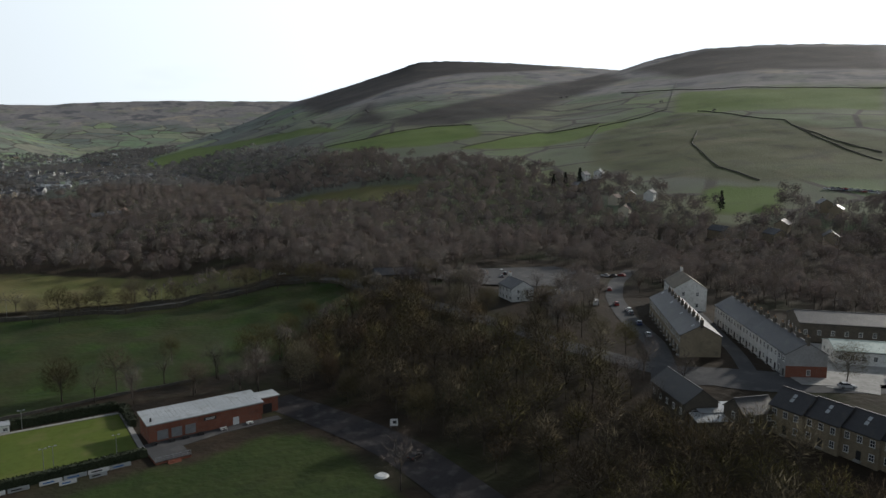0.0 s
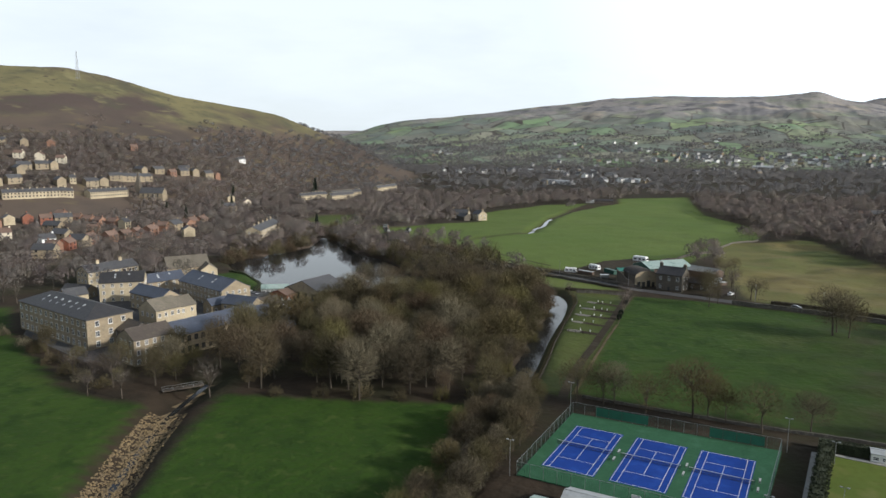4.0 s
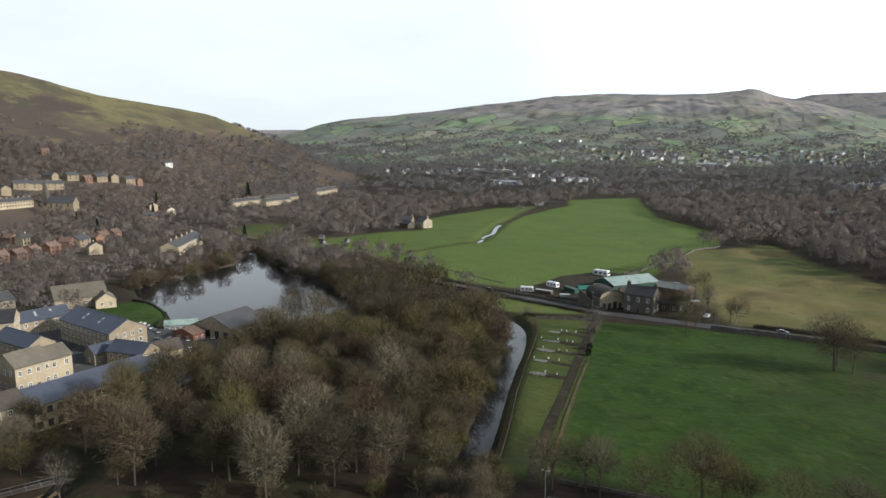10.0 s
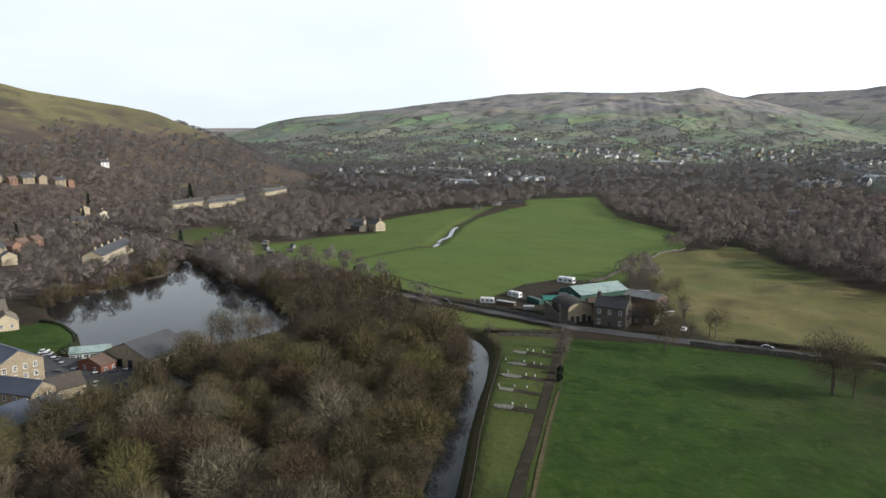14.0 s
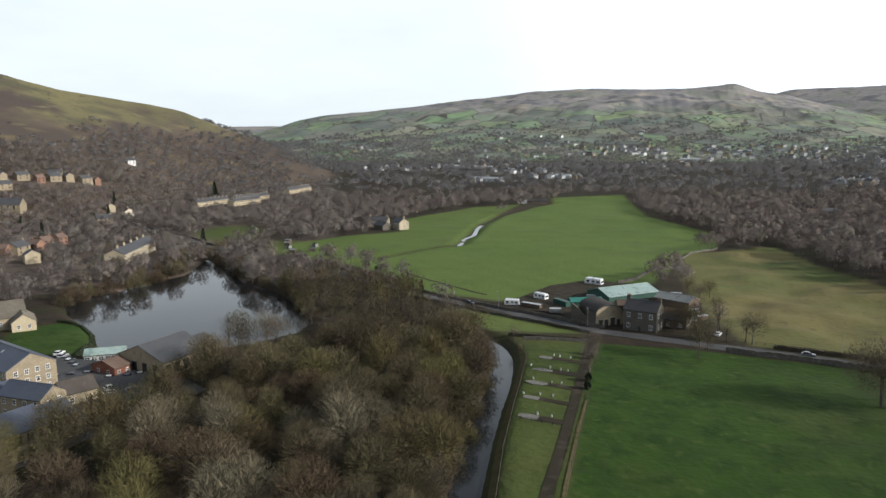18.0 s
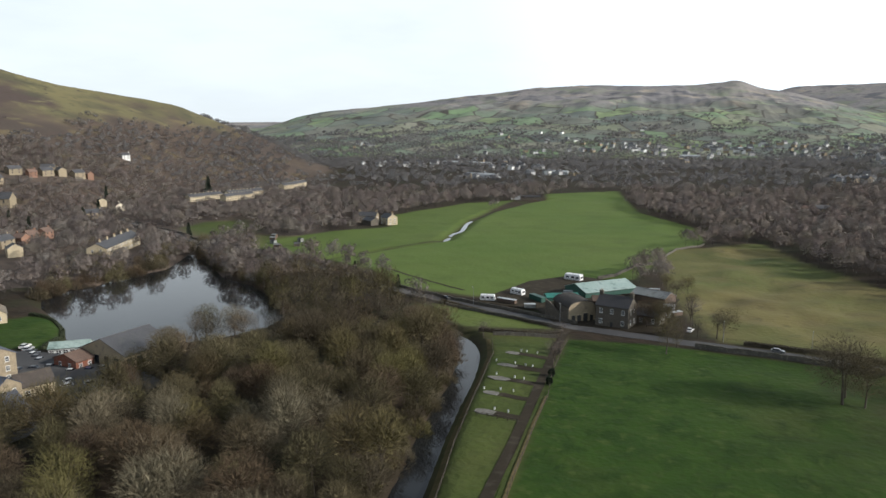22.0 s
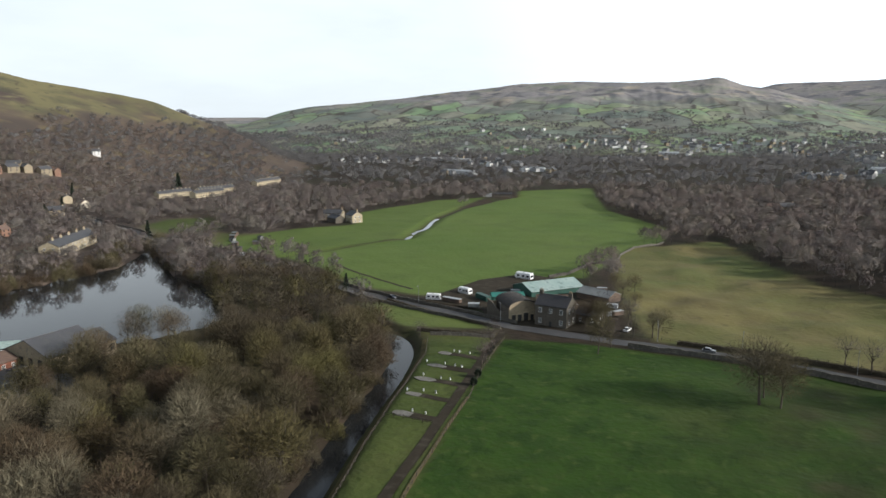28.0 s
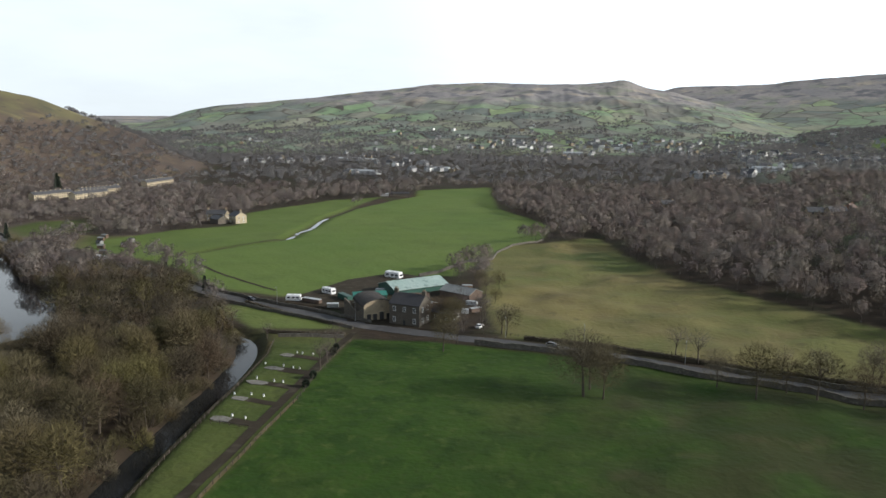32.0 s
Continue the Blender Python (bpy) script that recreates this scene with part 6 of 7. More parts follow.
DEEP = [bare_tree(31 + i, (13, 14.5, 12, 13.5)[i], (4.6, 4.3, 4.9, 5.3)[i], 620, 0.26, 0.2) for i in range(4)]


def joined_trees(name, label, places, seed, material):
    """The same trees, joined into one mesh."""
    Q = random.Random(seed)
    co, tri, tone, mi, soft, base = [], [], [], [], [], 0
    for x, y, k, s, _ in places:
        a = Q.uniform(0, 6.283)
        c, d, t = math.cos(a), math.sin(a), Q.random()
        for m, me in enumerate(DEEP[k % 4]):
            v = np.empty(len(me.vertices) * 3)
            me.vertices.foreach_get("co", v)
            v = v.reshape(-1, 3)
            rot = np.array([[c, d, 0], [-d, c, 0], [0, 0, 1]])
            me.calc_loop_triangles()
            f = np.empty(len(me.loop_triangles) * 3, int)
            me.loop_triangles.foreach_get("vertices", f)
            co.append(v @ rot * s + [x, y, hz(x, y) - 0.1])
            n = np.empty(len(v) * 3)
            if m:
                me.attributes["custom_normal"].data.foreach_get("vector", n)
            else:
                me.vertices.foreach_get("normal", n)
            soft.append(n.reshape(-1, 3) @ rot)
            tri.append(f.reshape(-1, 3) + base)
            tone.append(np.full(len(v), t))
            mi.append(np.full(len(f) // 3, m))
            base += len(v)
    return triangle_object(name, label, np.concatenate(co), np.concatenate(tri), np.concatenate(tone), (BARK, material), np.concatenate(mi), np.concatenate(soft))


def triangle_object(name, label, v, f, tone, mats, index=None, normals=None):
    me = bpy.data.meshes.new(name)
    me.vertices.add(len(v))
    me.vertices.foreach_set("co", v.ravel())
    me.loops.add(f.size)
    me.loops.foreach_set("vertex_index", f.ravel())
    me.polygons.add(len(f))
    me.polygons.foreach_set("loop_start", np.arange(len(f)) * 3)
    for m in mats:
        me.materials.append(m)
    if index is not None:
        me.polygons.foreach_set("material_index", index)
    me.update()
    at = me.attributes.new("tree_tone", 'FLOAT', 'POINT')
    at.data.foreach_set("value", tone)
    if normals is not None:
        soften(me, normals)
    return tagged(new(name, me), label, "woodland", "", "stuff")


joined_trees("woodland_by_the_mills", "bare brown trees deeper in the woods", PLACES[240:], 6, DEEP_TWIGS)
# rows and single trees
ROW = [(-55.4, 208.8), (-52.4, 208.5), (-43.5, 205), (-33, 212), (-29.5, 212.5), (-25.1, 211.8), (-16.6, 210), (-6.5, 217), (25.6, 224), (40.6, 226), (58, 208), (82, 222), (-62, 207)]
for i, (x, y) in enumerate(ROW):
    tree(SPARE[i % 4], x, y, rng.uniform(0.8, 1.05) * (1.25 if x > 20 or x in (-16.6, -43.5, -33) else 1.0), "bare tree in a row along the footpath", "footpath row")
for i, (x, y) in enumerate(((-5, 321.5), (0.2, 321.8), (-3.9, 327))):
    tree(SPARE[(3, 0, 3)[i]], x, y, (1.5, 1.3, 1.15)[i], "bare tree in a clump in the green field", "field clump")
for i, (x, y) in enumerate(((30, 341.6), (39.3, 334), (48, 342), (55, 339), (73, 352), (88, 336), (103, 333), (119, 330), (133, 326), (-53, 349), (-37.3, 374), (143, 316), (66, 338))):
    tree(SPARE[i % 4], x, y, rng.uniform(0.95, 1.25) * (1.1 if i == 9 else 1), "bare roadside tree beside the stone wall", "roadside trees")
for i, (x, y) in enumerate(((26, 228), (63, 250), (82, 224), (105, 248), (120, 262), (-60, 385), (-52, 420), (-60, 436), (-66, 452), (-57, 378), (-56, 446), (-64, 380), (191, 86), (168, 150), (168, 180), (166, 205), (150, 270), (152, 290))):
    tree(SPARE[i % 4], x, y, rng.uniform(0.6, 0.95), "bare broadleaf tree standing alone", "")


for i, (x, y) in enumerate(((-186, 285), (-182, 297), (-176, 306), (-170, 290), (-168, 310), (-190, 303), (-163, 300), (-178, 276), (-186, 269), (-200, 300))):
    tree(SPARE[i % 4], x, y, (1.15, 1.0, 0.9, 0.8)[i % 4], "tall bare tree standing at the pond's edge", "pond edge trees")
for i, (x, y) in enumerate(((149, 312), (151, 298), (152, 283), (153, 268), (154, 254), (155, 240), (156, 227), (157, 213), (157, 199), (170, 160), (173, 172), (168, 140), (177, 184), (181, 197), (170, 210), (174, 232), (186, 238), (178, 262))):
    tree(SPARE[(i * 3) % 4], x, y, (0.95, 0.8, 1.05, 0.7, 0.9)[i % 5], "bare tree beside the valley road", "roadside trees")


def conifer(x, y, h):
    t = thing("conifer", "dark evergreen conifer among bare trees", "tree", x, y, hz(x, y) - 0.2)
    part("trunk", Shape().tube((0, 0, 0), (0, 0, h * 0.9), h * 0.025, h * 0.008, 6), BARK, t)
    sh = Shape()
    for i in range(220):
        f = rng.random() ** 0.7
        a, z = rng.uniform(0, 6.283), h * (0.1 + 0.88 * f)
        r = h * 0.2 * (1 - f) * rng.uniform(0.5, 1.1) + 0.1
        p = Vector((math.cos(a) * r, math.sin(a) * r, z))
        q = Vector((math.cos(a), math.sin(a), -0.35)) * h * 0.07
        u = Vector((-math.sin(a), math.cos(a), 0)) * h * 0.028
        sh.add([p - q - u, p - q + u, p + q], [(0, 1, 2)])
        sh.add([p - q - Vector((0, 0, h * 0.03)), p - q + Vector((0, 0, h * 0.03)), p + q], [(0, 1, 2)])
    part("crown", sh, FIR, t)


for x, y, h in ((-209, 413, 9), (-176, 396, 8), (-380, 480, 12), (-602, 742, 24), (-610, 752, 20), (470, 470, 16), (480, 462, 18), (463, 478, 15), (455, 300, 14), (-620, 620, 15), (-560, 560, 14), (-548, 470, 13), (-530, 520, 12), (-505, 455, 12)):
    conifer(x, y, h)
for x, y in ((-79.3, 305), (-80.6, 312), (-85, 334), (-86, 338.5)):
    t = thing("bush", "small dark evergreen bush beside the track", "bush", x, y, hz(x, y))
    sh = Shape()
    for _ in range(420):
        v = Vector((rng.gauss(0, 1), rng.gauss(0, 1), rng.gauss(0, 1))).normalized()
        q = rng.uniform(0.55, 1.0)
        p = Vector((v.x * 0.9 * q, v.y * 0.9 * q, 1.15 + v.z * 1.1 * q))
        u = v.cross(Vector((rng.gauss(0, 1), rng.gauss(0, 1), rng.gauss(0, 1)))).normalized() * 0.2
        sh.add([p - u, p + u, p + v * 0.4 + Vector((0, 0, 0.2))], [(0, 1, 2)])
    part("leaves", sh, FIR, t)
    part("stem", Shape().tube((0, 0, -0.1), (0, 0, 2.2), 0.09, 0.04, 5), BARK, t)

# joined woods farther off
NR = np.random.RandomState(4)


def clump_proto(n, h, spread, size, seed, stem=True):
    """Triangles of one far tree, (n, 3, 3)."""
    Q = np.random.RandomState(seed)
    lumps = 6
    ang = np.arange(lumps) * 2.4 + seed
    far = np.where(np.arange(lumps) == 0, 0.0, Q.uniform(0.38, 0.55, lumps))
    mid = np.stack([np.cos(ang) * far * spread, np.sin(ang) * far * spread, h * np.where(np.arange(lumps) == 0, 0.68, Q.uniform(0.46, 0.66, lumps))], 1)
    size_of = np.stack([spread * Q.uniform(0.42, 0.58, lumps), h * Q.uniform(0.24, 0.31, lumps)], 1)
    k = Q.randint(0, lumps, n)
    rad = np.stack([size_of[k, 0], size_of[k, 0], size_of[k, 1]], 1)
    v = Q.normal(size=(n, 3)) + [0, 0, 0.25]
    v /= np.linalg.norm(v, axis=1)[:, None]
    shell = (np.arange(n) < n * 0.55)[:, None]
    p = mid[k] + v * rad * np.where(shell, Q.uniform(0.72, 0.95, (n, 1)), Q.uniform(0.8, 1.0, (n, 1)))
    out = v / rad
    out /= np.linalg.norm(out, axis=1)[:, None]
    side = np.cross(out, Q.normal(size=(n, 3)))
    side /= np.linalg.norm(side, axis=1)[:, None]
    # sprays of the mass lie on its surface; the thin ones at its edge stand out of it
    d = np.where(shell, np.cross(out, side) + 0.35 * out, out + [0, 0, 0.35] + Q.normal(size=(n, 3)) * 0.3)
    d /= np.linalg.norm(d, axis=1)[:, None]
    u = np.where(shell, side, np.cross(d, side))
    u /= np.linalg.norm(u, axis=1)[:, None]
    L, w = Q.uniform(0.7, 1.3, (n, 1)) * size * np.where(shell, 1.7, 1.8), Q.uniform(0.7, 1.3, (n, 1)) * size * np.where(shell, 0.95, 0.2)
    t = np.stack([p + u * w - d * L * 0.4, p - u * w - d * L * 0.4, p + d * L * 0.6], 1)
    away = np.einsum('ij,ij->i', np.cross(t[:, 1] - t[:, 0], t[:, 2] - t[:, 0]), out) < 0
    t[away] = t[away][:, [1, 0, 2]]
    whole = (p - [0, 0, h * 0.5]) / [spread, spread, h * 0.4]
    whole /= np.linalg.norm(whole, axis=1)[:, None]
    soft = 0.6 * out + 0.5 * whole + Q.normal(size=(n, 3)) * 0.33 + [0, 0, 0.15]
    soft /= np.linalg.norm(soft, axis=1)[:, None]
    if stem:
        s = h * 0.016
        t = np.concatenate([t, [[[-s, 0, -0.5], [s, 0, -0.5], [0, 0, h * 0.6]], [[0, -s, -0.5], [0, s, -0.5], [0, 0, h * 0.6]]]])
        soft = np.concatenate([soft, [[0, -1, 0], [1, 0, 0]]])
    return t, soft


def far_wood(name, label, r0, r1, gap, protos, seed, material, a0=-68, a1=72):
    X, Y, Q = wood_places(r0, r1, gap, seed, a0, a1)
    Z = height(X, Y)
    co, tone, soft = [], [], []
    which = Q.randint(0, len(protos), len(X))
    for i, (P, N) in enumerate(protos):
        m = which == i
        a = Q.uniform(0, 6.283, m.sum())
        c, s, sc = np.cos(a)[:, None, None], np.sin(a)[:, None, None], (Q.uniform(0.6, 1.25, m.sum()) * np.where((X[m] < -330) & (Y[m] < 1000), 0.82, 1.0))[:, None, None]
        co.append(np.stack([(P[None, ..., 0] * c - P[None, ..., 1] * s) * sc + X[m][:, None, None], (P[None, ..., 0] * s + P[None, ..., 1] * c) * sc + Y[m][:, None, None], P[None, ..., 2] * sc + Z[m][:, None, None]], -1).reshape(-1, 3))
        c2, s2 = c[:, :, 0], s[:, :, 0]
        turned = np.stack([N[None, :, 0] * c2 - N[None, :, 1] * s2, N[None, :, 0] * s2 + N[None, :, 1] * c2, np.broadcast_to(N[None, :, 2], (len(c2), len(N)))], -1)
        soft.append(np.repeat(turned.reshape(-1, 3), 3, axis=0))
        patchy = np.clip(0.5 + 0.35 * waves(X[m], Y[m], 90, 15) + Q.uniform(-0.4, 0.4, m.sum()), 0, 1)
        tone.append(np.repeat(patchy, P.shape[0] * 3))
    v = np.concatenate(co)
    return triangle_object(name, label, v, np.arange(len(v)).reshape(-1, 3), np.concatenate(tone), (material,), None, np.concatenate(soft))


CLEAR = [(-236, 205, 62), (-296, 285, 22), (-206, 272, 22), (-384, 423, 16), (-398, 398, 8), (-90, 410, 40), (-312, 614, 26), (200, 145, 34), (225, 125, 40), (235, 170, 22), (225, 95, 38), (155, 65, 14), (150, 95, 14), (192, 218, 15), (230, 255, 40), (-38, 178, 45), (15, 188, 35), (55, 182, 22), (-270, 882, 16), (-160, 396, 18), (-140, 388, 18), (-178, 410, 14), (-120, 400, 20), (-262, 285, 26), (-288, 302, 22), (-240, 272, 20), (-300, 312, 14), (-176, 200, 8), (-372, 405, 14), (-362, 412, 12), (-366, 394, 13), (-378, 392, 10), (-352, 398, 10), (-222, 288, 14), (180, 205, 14), (186, 198, 12), (172, 196, 9), (160, 190, 8), (-115, 376, 25), (-95, 368, 18), (-140, 382, 15), (-80, 366, 15), (-70, 366, 12), (545, 255, 25), (535, 240, 20), (520, 262, 18), (510, 240, 18), (560, 240, 20), (-256, 470, 14), (-240, 500, 14), (-232, 530, 12), (-226, 552, 10), (440, 285, 16), (452, 270, 14), (462, 258, 14), (428, 272, 12)]
for x, y in LANE_WEST[1:]:
    d = math.hypot(x + 20, y - 100)
    CLEAR += [(x - k * (x + 20) / d, y - k * (y - 100) / d, 11) for k in (10, 26)]
CLEAR += [(-375, 500, 16), (-400, 505, 14), (-300, 462, 16), (-285, 452, 14), (-310, 480, 14), (-268, 436, 14)]


def wood_places(r0, r1, gap, seed, a0, a1):
    Q = np.random.RandomState(seed)
    xs = np.arange(-r1, r1, gap)
    X, Y = np.meshgrid(xs, xs + 60)
    X, Y = (X + Q.uniform(-0.45, 0.45, X.shape) * gap).ravel(), (Y + Q.uniform(-0.45, 0.45, X.shape) * gap).ravel()
    r, a = np.hypot(X, Y - 60), np.degrees(np.arctan2(X, Y - 60))
    k = (r > r0) & (r < r1) & (a > a0) & (a < a1)
    X, Y = X[k], Y[k]
    k = Q.uniform(size=len(X)) < wooded(X, Y)
    for poly in (NEAR_WOOD, EDGE_WOOD, BANK_WOOD, CLUB_WOOD):
        k &= ~inside(X, Y, poly)
    X, Y = X[k], Y[k]
    k = X > -1e9
    for cx, cy, cr in CLEAR:
        k &= np.hypot(X - cx, Y - cy) > cr
    return X[k], Y[k], Q


# small trees and bushes round the mill pond
for i, (x, y) in enumerate(((-314, 322), (-324, 338), (-321, 352), (-320, 368), (-323, 384), (-330, 400), (-345, 412), (-352, 426), (-318, 330), (-330, 364), (-300, 424), (-282, 402), (-262, 392), (-240, 382), (-222, 374), (-335, 446), (-326, 376), (-332, 350))):
    tree(PROTO[(4, 2, 4, 0)[i % 4]], x, y, rng.uniform(0.6, 0.95), "bushy bare willow on the pond's bank", "pond bank trees")


def willow_bush(seed):
    """Many thin upright stems fanning out from the ground."""
    R, sh = random.Random(seed), Shape()
    for _ in range(900):
        v = Vector((R.gauss(0, 1), R.gauss(0, 1), abs(R.gauss(0, 0.8)) - 0.1)).normalized() * R.uniform(0.55, 1.0)
        a = math.atan2(v.y, v.x)
        v = v * (1 + 0.28 * math.sin(3 * a + seed) + 0.16 * math.sin(5 * a + 2 * seed))
        p = Vector((v.x * 3.4, v.y * 3.4, 0.5 + v.z * 4.4))
        d = (v + Vector((R.gauss(0, 0.3), R.gauss(0, 0.3), 0.6))).normalized()
        u = d.cross(Vector((R.gauss(0, 1), R.gauss(0, 1), R.gauss(0, 1)))).normalized() * R.uniform(0.04, 0.09)
        if d.cross(u).dot(v) < 0:
            u = -u
        sh.add([p + u, p - u, p + d * R.uniform(0.7, 1.4)], [(0, 1, 2)], (v.normalized() + Vector((R.gauss(0, 0.2), R.gauss(0, 0.2), 0.25))).normalized())
    stems = Shape()
    for _ in range(9):
        stems.tube((R.gauss(0, 0.3), R.gauss(0, 0.3), -0.3), (R.gauss(0, 1.6), R.gauss(0, 1.6), R.uniform(2, 4)), 0.07, 0.02, 4)
    return stems.mesh("stem_clump", BARK), sh.mesh("crown", TWIGS)


WILLOW = [willow_bush(71), willow_bush(72), willow_bush(73)]


def bush_row(pts, gap, seed, label, group, lo=0.7, hi=1.2):
    R = random.Random(seed)
    for (ax, ay), (bx, by) in zip(pts, pts[1:]):
        n = max(1, int(math.hypot(bx - ax, by - ay) / gap))
        for i in range(n):
            f = (i + R.random()) / n
            x, y = ax + (bx - ax) * f + R.gauss(0, 1.0), ay + (by - ay) * f + R.gauss(0, 1.0)
            b = thing("bush", label, "bush", x, y, max(hz(x, y), -4.2) - 0.1, R.uniform(0, 360), group)
            s = R.uniform(lo, hi)
            b.scale = (s, s, s * R.uniform(0.85, 1.2))
            k = R.choice(WILLOW)
            part("stem_clump", k[0], None, b)
            part("crown", k[1], None, b)


bush_row([(-310, 318), (-321, 341), (-316, 362), (-320, 394), (-345, 424), (-335, 441)], 4.5, 3, "dense olive-brown willow bush overhanging the pond", "pond bank bushes", 0.9, 1.5)
bush_row([(-336, 440), (-304, 420), (-276, 396), (-247, 385), (-222, 367), (-198, 345)], 6, 4, "bare brown bush on the pond's bank", "pond bank bushes")
bush_row([(-140, 355), (-127, 343), (-115.5, 316), (-108, 288), (-102.3, 265), (-95.5, 240), (-87.5, 207), (-81, 184)], 4.6, 5, "bare bush overhanging the dark river", "river bank bushes", 0.6, 1.2)
bush_row([(-143, 166), (-112, 180), (-88, 193)], 10, 6, "low bare thicket at the edge of the lawn", "wood edge bushes", 0.5, 0.9)
bush_row([(-262, 163), (-238, 160), (-206, 153), (-184, 148), (-168, 151)], 10, 7, "low bare thicket below the mill", "wood edge bushes", 0.5, 0.9)
bush_row([(-372, 404), (-360, 392), (-352, 380), (-340, 372)], 5, 8, "dense olive-brown willow bush near the pond", "pond bank bushes", 0.9, 1.3)


# ---- houses of the town and villages ----
def far_house(label, L, W, E, R, wall, roof):
    """Built once with its parts, then copied."""
    root = thing("house", label, "house", 0, 0, 0)
    part("wall", Shape().prism([(-W / 2, -3.0), (W / 2, -3.0), (W / 2, E), (0, R), (-W / 2, E)], -L / 2, L / 2), wall, root)
    part("roof", gable_roof(L, W, E, R, 0.4, 0.25), roof, root)
    part("chimney", Shape().box(L * 0.42, 0, R - 0.6, 0.9, 0.7, 1.8), wall, root)
    for j in (0.9, 3.5):
        for u in (-L * 0.25, L * 0.25):
            part("window", Shape().box(u, -W / 2 - 0.03, j, 1.2, 0.1, 1.3), GLASS, root)
    part("window", Shape().box(L / 2 + 0.03, 0, 3.4, 0.1, 1.1, 1.3), GLASS, root)
    return root


HOUSES = {
    "stone": far_house("stone house with grey slate roof on the hillside", 13, 8, 5.2, 8, STONE, SLATE),
    "terrace": far_house("pale stone terraced house with grey slate roof", 5.6, 8, 5.4, 7.8, STONE_PALE, SLATE),
    "red": far_house("red brick house with brown tile roof", 9, 7.5, 5.0, 7.6, BRICK, TILE),
    "brown": far_house("brown brick house with brown tile roof", 8, 7, 5.0, 7.4, BRICK_BROWN, TILE),
    "white": far_house("white rendered house with slate roof", 9, 8, 5.4, 8, RENDER_WHITE, SLATE),
    "cream": far_house("cream rendered house with brown tile roof", 9, 8, 5.2, 7.8, RENDER_CREAM, TILE),
}
used = set()


def put_house(kind, x, y, turn):
    m = pose(x, y, hz(x, y), 0, 0, turn)
    CLEAR.append((x, y, 9 if y < 1000 else 12))
    d = math.hypot(x, y - 60)
    for k in (((12, 24, 36, 48, 62, 76) if kind == "terrace" else (12, 23)) if y < 1000 else (20, 42, 64)):
        CLEAR.append((x - k * x / d, y - k * (y - 60) / d, 8 if y < 1000 else 15))
    if kind not in used:
        used.add(kind)
        HOUSES[kind].matrix_basis = m
        return
    copy_thing(HOUSES[kind], m)


ROWS_OF_HOUSES = [("terrace", -640, 377, -620, 430, 9), ("terrace", -619, 442, -626, 492, 8), ("stone", -664, 440, -655, 482, 4), ("stone", -674, 508, -668, 542, 4), ("stone", -830, 480, -800, 520, 3),
                  ("cream", -765, 465, -736, 492, 3), ("stone", -690, 385, -684, 412, 3), ("stone", -690, 590, -684, 655, 5), ("red", -570, 330, -554, 370, 5), ("brown", -560, 378, -498, 390, 6), ("red", -425, 284, -432, 308, 3),
                  ("brown", -436, 322, -450, 372, 5), ("brown", -452, 378, -468, 440, 6), ("terrace", -586, 696, -581, 742, 8), ("terrace", -580, 750, -577, 810, 10), ("terrace", -556, 716, -560, 768, 8), ("terrace", -604, 880, -616, 950, 10), ("stone", -720, 430, -715, 470, 4), ("stone", -700, 560, -698, 580, 2)]
for kind, x0, y0, x1, y1, n in ROWS_OF_HOUSES:
    turn = math.degrees(math.atan2(y1 - y0, x1 - x0))
    if kind == "terrace":
        n = int(math.hypot(x1 - x0, y1 - y0) / 5.62)
        x1, y1 = x0 + math.cos(radians(turn)) * 5.6 * (n - 1), y0 + math.sin(radians(turn)) * 5.6 * (n - 1)
    for i in range(n):
        f = i / max(1, n - 1)
        loose = 0 if kind == "terrace" else 1
        put_house(kind if loose == 0 or rng.random() < 0.7 else rng.choice(("stone", "brown", "terrace")), x0 + (x1 - x0) * f + loose * rng.uniform(-5, 5), y0 + (y1 - y0) * f + loose * rng.uniform(-3, 3), turn + loose * (rng.uniform(-12, 12) + rng.choice((0, 0, 90))))
for kind, x, y, turn in (("white", -762, 774, 60), ("stone", -410, 272, 30), ("stone", -700, 620, 45), ("stone", -470, 320, 10), ("brown", -480, 350, 40), ("white", -455, 300, 80), ("stone", -520, 345, 20), ("cream", -505, 300, 70), ("stone", -500, 270, 10),
                         ("white", 514, 470, 30), ("white", 505, 480, 10), ("stone", 453, 380, 40), ("white", 460, 366, 20), ("stone", 468, 452, 70), ("cream", 440, 384, 10), ("stone", 491, 246, 40), ("stone", 480, 232, 20), ("stone", 408, 232, 60), ("cream", 414, 352, 30), ("stone", 430, 240, 20), ("stone", 398, 262, 80), ("white", 540, 205, 10), ("stone", 420, 205, 30),
                         ("stone", 129, 690, 20), ("brown", 140, 702, 60), ("stone", 118, 700, 10), ("stone", 17, 818, 30), ("brown", 6, 828, 10)):
    put_house(kind, x, y, turn)
for _ in range(22):
    x, y = rng.uniform(-800, -400), rng.uniform(300, 900)
    a, r = math.degrees(math.atan2(x, y - 60)), math.hypot(x, y - 60)
    if -63 < a < -38 and r > 480 and hz(x, y) < 62 and all(math.hypot(x - c[0], y - c[1]) > 14 for c in CLEAR):
        put_house(rng.choice(["stone", "terrace", "brown", "stone", "terrace", "cream"]), x, y, rng.choice((60, 75, 150)) + rng.uniform(-10, 10))
